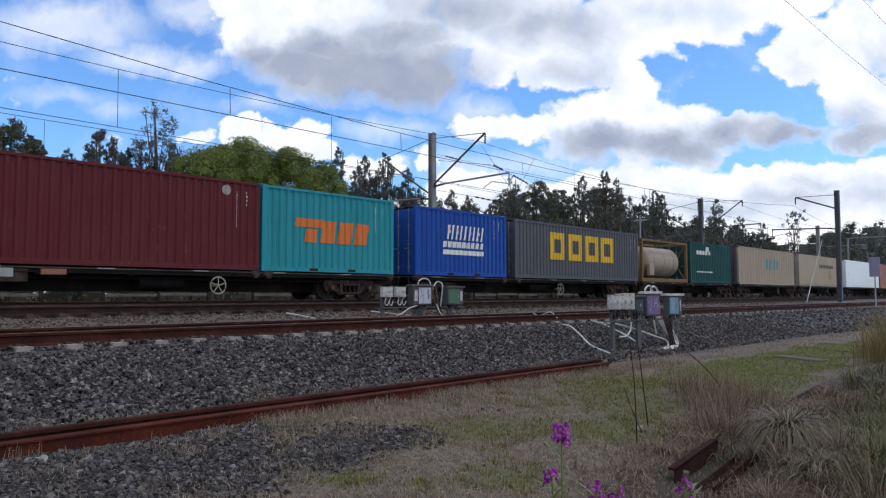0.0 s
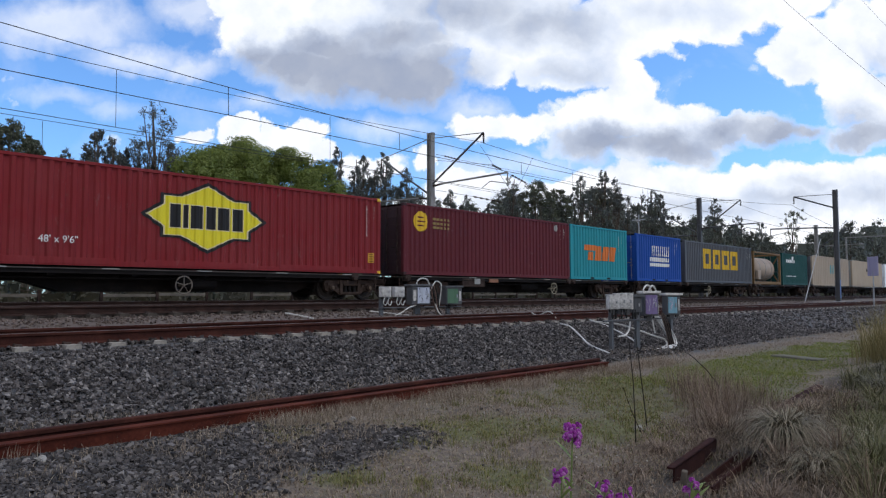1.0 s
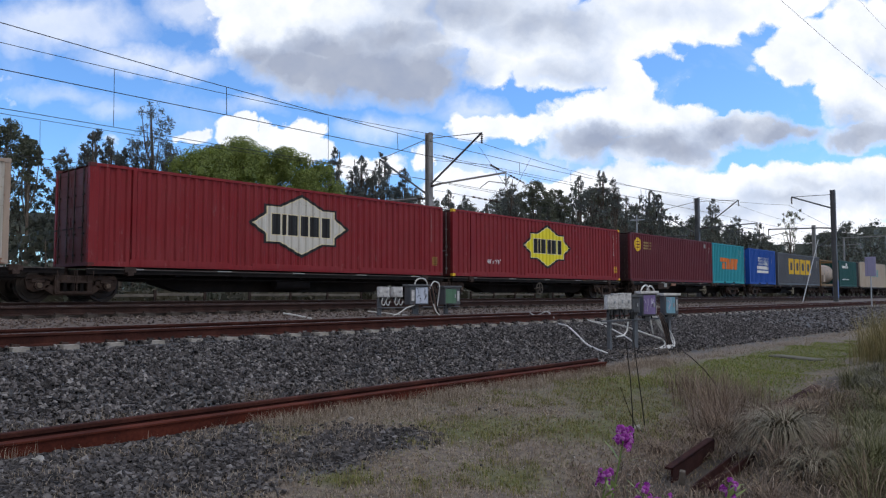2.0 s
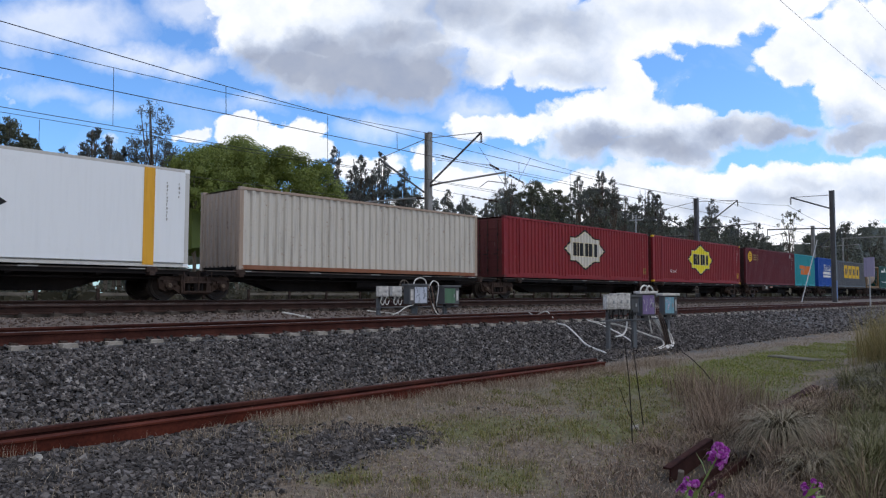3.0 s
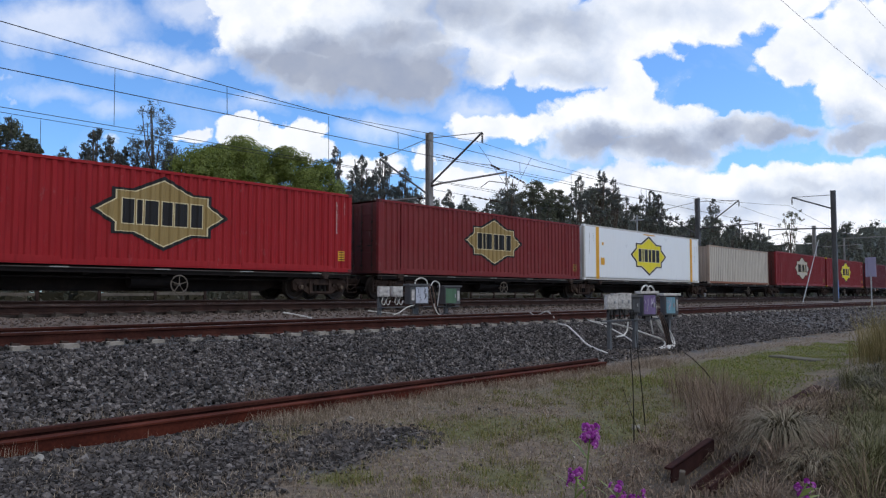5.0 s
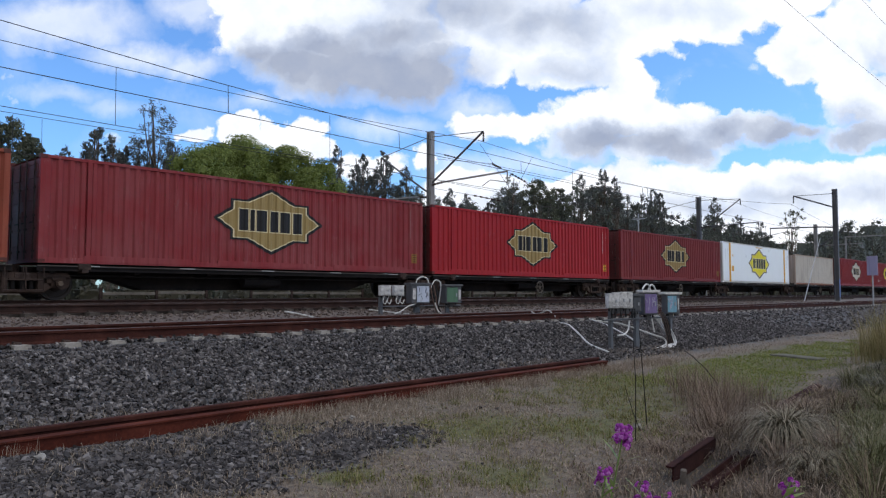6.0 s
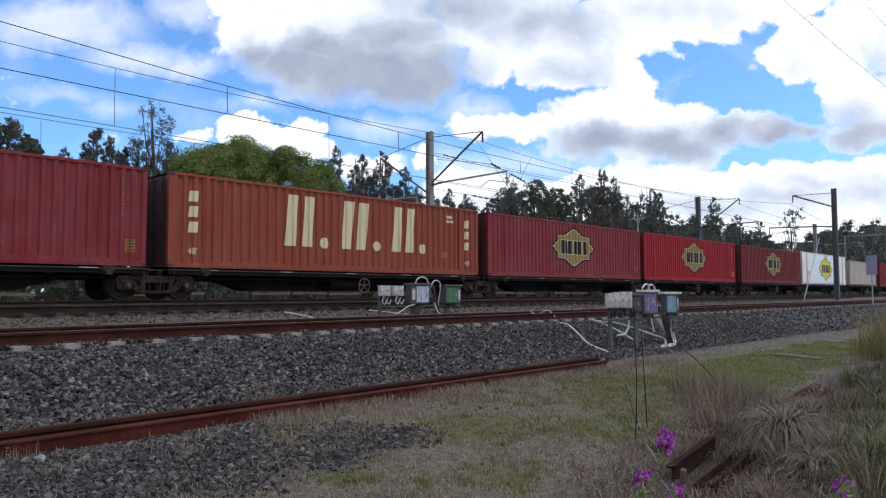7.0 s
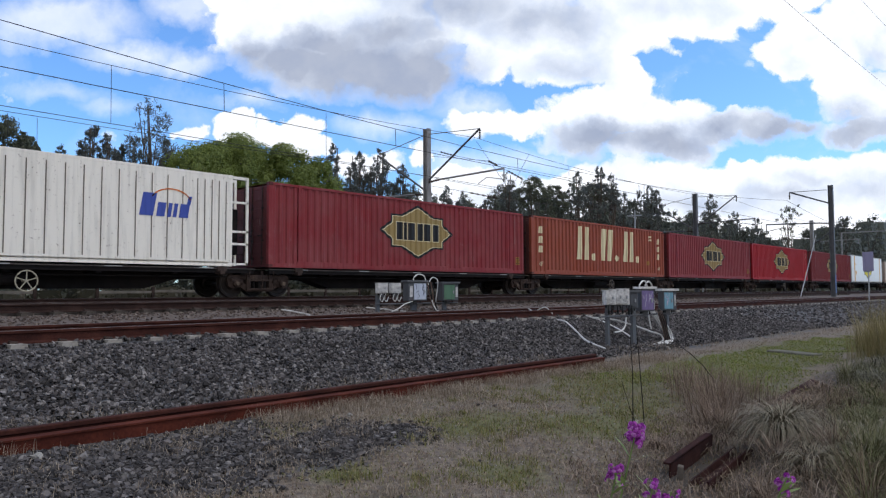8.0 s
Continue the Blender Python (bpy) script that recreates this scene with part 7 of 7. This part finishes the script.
strewn_tussocks("upright yellow-green clump of tall reeds on the bank", ((13.5, 2.85, 0.35, 0.72, 150, 0.4), (13.9, 2.75, 0.4, 0.85, 170, 0.35), (13.6, 2.45, 0.4, 0.85, 180, 0.4), (12.6, 2.15, 0.35, 0.75, 170, 0.45), (14.7, 3.1, 0.3, 0.6, 110, 0.45), (16.0, 3.0, 0.5, 0.65, 120, 0.45), (17.5, 3.0, 0.6, 0.7, 120, 0.45), (11.6, 1.8, 0.35, 0.6, 160, 0.5)), REED, 760, 0.006)
strewn_tussocks("dark green-grey tussock below the reeds", ((9.9, 2.0, 0.2, 0.42, 220, 1.6), (10.9, 2.2, 0.22, 0.40, 220, 1.5), (9.2, 1.7, 0.2, 0.40, 200, 1.6)), DARKBLADE, 770, 0.006)
strewn_tussocks("low arching clump of green grass on the bank", ((5.35, 1.15, 0.15, 0.30, 150, 1.1), (5.65, 1.22, 0.15, 0.32, 170, 1.0), (6.1, 1.25, 0.16, 0.32, 170, 1.1), (6.5, 1.45, 0.16, 0.30, 170, 1.0), (6.95, 1.6, 0.18, 0.30, 170, 1.0), (7.4, 1.7, 0.18, 0.30, 170, 1.1), (6.0, 1.05, 0.16, 0.32, 150, 1.1)), BANKGREEN, 775, 0.005)
strewn_tussocks("thin reddish-brown dry seed grass", ((9.2, 4.05, 0.5, 0.36, 130, 0.45), (8.8, 3.75, 0.4, 0.42, 170, 0.45), (8.3, 3.45, 0.4, 0.42, 190, 0.5), (7.75, 3.1, 0.3, 0.46, 220, 0.55), (7.2, 2.8, 0.25, 0.46, 220, 0.6), (8.5, 3.0, 0.3, 0.40, 180, 0.55), (6.75, 2.72, 0.2, 0.36, 180, 0.8)), REDSTRAW, 780, 0.0042)


def bank(x):
    """Where the rough growth ends towards the lawn."""
    return np.interp(x, (4.0, 5.0, 6.3, 7.6, 9.0, 12.0), (1.9, 2.75, 2.95, 2.8, 2.55, 2.4))


def wild_clumps(n, seed):
    """Tangled clumps of all sizes over the bank, dry on the near side and greener beyond."""
    rng = np.random.default_rng(seed)
    made = 0
    while made < n:
        x = 4.3 + 6.5 * rng.random() ** 1.25
        y = rng.uniform(0.25, 3.0)
        over_beams = (x < 5.5 and y > 1.62) or (x < 6.3 and 2.0 < y < 2.85)
        if y > bank(x) or over_beams or math.hypot(x - 6.15, y - 1.93) < 0.35:
            continue
        green = y < 0.28 * (x - 5.45) + 1.15 + 0.3 * rng.random()
        dry = rng.random()
        words, mat = ("leaning clump of olive green grass", BANKGREEN) if green and dry < 0.6 else ("tangled clump of reddish dry grass", REDSTRAW) if dry < 0.5 else ("tangled clump of brown dry grass", TUSSOCK)
        tussock(words, x, y, rng.uniform(0.05, 0.18), rng.uniform(0.18, 0.42), int(rng.uniform(70, 150)), mat, rng.uniform(0.8, 2.2), seed + made, rng.uniform(0.0035, 0.0055))
        made += 1


wild_clumps(120, 900)
BEAM_BED = lambda x, y: (x > 4.75) & (x < 5.8) & (y > 2.08) & (y < 2.50)
x, y = strew(11000, 19, (3.7, 14), (0.1, 2.9), lambda x, y: (y < bank(x) - 0.2) & ~BEAM_BED(x, y), 1.2)
blades("dry_grass", "matted brown dead grass over the bank", x, y, TUSSOCK, 0.20, 0.0045, 1.9, 20, segs=3)
x, y = strew(5000, 21, (5.0, 15), (0.3, 2.6), lambda x, y: (y < 0.28 * (x - 5.45) + 1.35) & (patches(x, y, 1.4, 0.2) > -0.3), 1.1)
blades("green_grass", "long green grass among the dead stalks", x, y, BANKGREEN, 0.22, 0.007, 1.0, 22, segs=3)


OLDRUST = matter("dark_flaking_rust", [(0.012, 0.005, 0.005), (0.030, 0.011, 0.010), (0.055, 0.022, 0.018)], 5.0, 0.95, 0.0, 0.6, 0.006)


x, y = strew(15000, 29, (3.2, 9.5), (0.1, 3.3), lambda x, y: (patches(x, y, 1.9, 0.9) > -0.6) & (y < bank(x) + 0.35 + 0.15 * np.sin(3 * x)) & ~BEAM_BED(x, y), 1.3)
blades("dry_grass", "flattened tangle of long straw over the soil", x, y, REDSTRAW, 0.22, 0.0048, 2.6, 30, segs=3, even=1.0)


def beam(label, a, b, tilt=0.0, w=0.10, h=0.16):
    """A rusted steel channel lying on the ground from a to b."""
    a, b = Vector(a), Vector(b)
    bm = bmesh.new()
    n = (b - a).length
    for part_box in ((0, n, 0, 0.014, 0, h), (0, n, 0.0, w, 0, 0.014), (0, n, 0.0, w, h - 0.014, h)):
        box(bm, *part_box)
    ob = part("steel_channel", bm, OLDRUST)
    d = b - a
    ob.matrix_basis = Matrix.Translation(a) @ Matrix.Rotation(math.atan2(d.y, d.x), 4, "Z") @ Matrix.Rotation(-math.asin(d.z / n), 4, "Y") @ Matrix.Rotation(radians(tilt), 4, "X")
    return tagged(ob, label, "steel beam")


beam("rusty steel channel half buried in dead grass", (5.03, 2.35, -0.02), (6.08, 2.47, 0.02), 4, 0.06, 0.19)
beam("second rusty steel channel beside the first", (4.85, 2.13, 0.05), (5.98, 2.24, 0.09), 82, 0.06, 0.14)
beam("rusty rail end sticking out of the dead grass", (8.5, 2.76, -0.05), (10.5, 2.84, 0.05), 6, 0.10, 0.16)
bm = bmesh.new()
box(bm, -0.025, 0.025, -0.02, 0.02, -0.06, 0.11, 0.006)
stub = tagged(part("timber_peg", bm, matter("grey_old_peg", [(0.07, 0.058, 0.048), (0.14, 0.118, 0.10)], 9.0, 0.9)), "short pale timber peg beside the beam", "peg")
stub.matrix_basis = pose(5.02, 2.27, 0.06, 4, -6, 20)
bm = bmesh.new()
box(bm, -0.55, 0.55, -0.16, 0.16, -0.06, 0.02, 0.015)
lid = tagged(part("concrete_slab", bm, matter("mossy_slab_concrete", [(0.075, 0.072, 0.055), (0.125, 0.118, 0.095), (0.18, 0.17, 0.145)], 3.0, 0.95, 0, 0.5, 0.004)), "flat grey concrete pit cover in the grass", "slab")
lid.matrix_basis = pose(14.45, 4.27, 0.232, 0, 0, 62)


def loose_stone(label, x, y, r, material, seed):
    rng = np.random.default_rng(seed)
    bm = bmesh.new()
    bmesh.ops.create_icosphere(bm, subdivisions=2, radius=r)
    for v in bm.verts:
        v.co *= 0.75 + 0.5 * noise.noise(v.co * (1.6 / r) + Vector((seed, 0, 0)))
        v.co.z *= 0.7
    ob = tagged(part("stone", bm, material), label, "stone")
    ob.location = (x, y, float(ground_z(np.array(x), np.array(y))) + r * 0.25)


loose_stone("pale stone lying on the dark ballast", 1.98, 5.55, 0.06, CONCRETE, 3)
loose_stone("grey stone among the dry grass", 6.45, 3.36, 0.05, CONCRETE, 5)
loose_stone("pale stone near the siding", 4.6, 5.3, 0.04, CONCRETE, 8)


DARKSTALK = matter("dark_stalk", [(0.012, 0.011, 0.010), (0.03, 0.025, 0.02)], 20.0, 0.9)


STALKS = []


def stalk(label, points, r=0.0065):
    bm = bmesh.new()
    tube(bm, points, r, 5, 0.5)
    m = part("dead_stalk", bm, DARKSTALK)
    STALKS.append((m, Vector(points[0])))
    return tagged(m, label, "stalk", group="dead stalks")


stalk("thin dark dead stalk standing in the grass", [(5.99, 3.14, 0.0), (5.985, 3.145, 0.3), (5.97, 3.155, 0.65), (5.93, 3.17, 0.98)])
stalk("thin leaning dead stalk beside another", [(6.49, 3.27, 0.0), (6.45, 3.29, 0.35), (6.41, 3.315, 0.7), (6.37, 3.34, 1.05)])
stalk("very thin bent dead stalk", [(6.40, 3.27, 0.05), (6.27, 3.32, 0.3), (6.15, 3.35, 0.55)], 0.004)
stalk("curved dead twig arching out of the grass", [(9.07, 3.51, 0.08), (8.96, 3.61, 0.32), (8.88, 3.70, 0.48), (8.76, 3.81, 0.63), (8.69, 3.88, 0.70)], 0.008)

# ---------------------------------------------------------------- flowers
PETAL = leafage("magenta_petals", [(0.20, 0.012, 0.20), (0.36, 0.04, 0.36), (0.62, 0.34, 0.62)], 60.0, 0.3)
STEMGREEN = leafage("stem_green", [(0.11, 0.17, 0.04), (0.20, 0.27, 0.08)], 20.0, 0.2)
SWAYERS = []
PETAL_MESH = []
RIGHT, AHEAD = Vector((0.672, -0.7406, 0)), Vector((0.7406, 0.672, 0))


def blossom(parent, m):
    """Four rounded petals round a heart."""
    if not PETAL_MESH:
        bm = bmesh.new()
        for k in range(4):
            a = k * math.pi / 2
            rows = []
            for f, w, z in ((0.1, 0.003, 0.0), (0.45, 0.0065, 0.004), (0.8, 0.008, 0.003), (1.05, 0.003, -0.003)):
                c, s = math.cos(a), math.sin(a)
                r = 0.0135 * f
                rows.append([bm.verts.new((r * c - q * w * s, r * s + q * w * c, z - abs(q) * 0.002)) for q in (-1, 0, 1)])
            for p, q in zip(rows, rows[1:]):
                for i in range(2):
                    bm.faces.new((p[i], p[i + 1], q[i + 1], q[i]))
        ob = part("blossom", bm, PETAL, parent)
        PETAL_MESH.append(ob)
        ob.matrix_basis = m
        return ob
    return again(PETAL_MESH[0], m, parent)


def flower_plant(label, x, y, sprays, seed):
    """Stems with clusters of magenta blossoms; sprays: how far right, how high, blossoms."""
    z = float(ground_z(np.array(x), np.array(y)))
    p = thing("flowering_plant", label, "flower", (x, y, z), group="magenta flowers")
    rng = random.Random(seed)
    for side, high, n in sprays:
        tip = RIGHT * side + Vector((0, 0, high))
        mid = RIGHT * (side * 0.75) + Vector((0, 0, high * 0.55))
        bm = bmesh.new()
        tube(bm, [(0, 0, -0.28), mid, tip], 0.005, 6, 0.5)
        part("stem", bm, STEMGREEN, p)
        for k in range(int(n * 1.4)):
            a, f = rng.uniform(0, 6.283), rng.random()
            c = tip + Vector((0.025 * math.cos(a), 0.025 * math.sin(a), -0.055 * f + 0.008))
            out = Vector((math.cos(a), math.sin(a), rng.uniform(-0.1, 0.9)))
            blossom(p, Matrix.Translation(c) @ out.to_track_quat("Z", "Y").to_matrix().to_4x4() @ Matrix.Rotation(rng.uniform(0, 1.5), 4, "Z") @ Matrix.Scale(rng.uniform(0.65, 1.0), 4))
        for k in range(9):
            a, f = rng.uniform(0, 6.283), rng.uniform(0.45, 0.97)
            base = mid.lerp(tip, (f - 0.45) / 0.55)
            d = Vector((math.cos(a), math.sin(a), 0.9))
            s = Vector((-math.sin(a), math.cos(a), 0)) * 0.008
            bm = bmesh.new()
            ln = rng.uniform(0.05, 0.09)
            q = [base, base + d * ln * 0.4, base + d * ln * 0.8 + Vector((0, 0, -0.01))]
            vs = [[bm.verts.new(q[i] + s * k2 * w) for k2 in (-1, 1)] for i, w in enumerate((0.4, 1.0, 0.2))]
            for u, w in zip(vs, vs[1:]):
                bm.faces.new((u[0], u[1], w[1], w[0]))
            part("leaf", bm, STEMGREEN, p)
    SWAYERS.append(p)
    return p


flower_plant("magenta flowering plant nodding in the wind", 1.93, 1.26, ((0.0, 0.995, 15), (-0.03, 0.865, 9)), 1)
flower_plant("low magenta flowering plant behind the taller one", 2.06, 1.22, ((0.0, 0.795, 7), (0.06, 0.785, 7)), 2)
flower_plant("small magenta flowering plant near the beams", 2.25, 1.02, ((0.0, 0.775, 7),), 3)


# ---------------------------------------------------------------- what moves
SWAY = ((0.0, -2), (0.2, -9), (0.4, 2), (0.6, 11), (0.8, 13), (1.0, 18), (1.2, 21), (1.4, 33), (1.6, 38), (1.8, 60), (2.1, 130), (2.4, 195), (2.8, 246), (3.0, 260), (3.2, 245), (3.4, 149),
        (3.6, 38), (3.8, 21), (4.0, 91), (4.2, 120), (4.4, 119), (4.6, 87), (4.9, 50), (5.3, 55), (5.8, 82), (6.0, 101), (6.2, 180), (6.4, 251), (6.6, 253), (6.8, 229), (7.0, 171), (7.2, 119), (7.4, 93), (7.6, 99), (7.8, 116), (8.0, 126))
SWAY_LOW = ((0.0, 0), (0.6, 9), (1.2, 23), (1.7, 52), (2.3, 170), (2.8, 264), (3.4, 298), (4.0, 264), (4.4, 250), (4.7, 279), (5.3, 245), (5.8, 229), (6.2, 233), (6.4, 276), (6.8, 332), (7.1, 350), (7.4, 325), (7.7, 280), (8.0, 228))


STALK_LEAN = ((0.0, 0.4), (1.0, 0.6), (1.7, 0.2), (2.8, 0.0), (3.5, -0.2), (4.0, 0.3), (4.7, 1.4), (5.8, 3.0), (6.5, 3.2), (7.0, 4.2), (7.5, 3.8), (8.0, 3.2))


def motions():
    for ob, foot in STALKS[:3]:
        walk(ob, [(t, Matrix.Translation(foot) @ Matrix.Rotation(radians(a), 4, AHEAD) @ Matrix.Translation(-foot)) for t, a in STALK_LEAN])
    for k, ob in enumerate(SWAYERS):
        m, q, high, rows = ob.matrix_basis.copy(), (1.0, 1.0, 1.0)[k], (0.5, 0.5, 0.78)[k], (SWAY, SWAY, SWAY_LOW)[k]
        turns = [(t, math.asin(q * s / 520)) for t, s in rows]
        walk(ob, [(t, Matrix.Translation((0, 0, high * (1 - math.cos(a)))) @ m @ Matrix.Rotation(a, 4, AHEAD)) for t, a in turns])
    rest = {ob: ob.matrix_basis.copy() for ob in MOVERS}
    for ob in MOVERS:
        m = rest[ob]
        walk(ob, [(t, Matrix.Translation((TRAIN_SPEED * t, 0, 0)) @ m) for t in (0.0, 4.0, 8.0)])
    turn = TRAIN_SPEED / 0.46 / FPS
    for ob, x, z in WHEELS:
        walk(ob, [(k / FPS, Matrix.Translation((x, 0, z)) @ Matrix.Rotation(turn * k, 4, "Y")) for k in range(0, 8 * FPS + 1)])


motions()
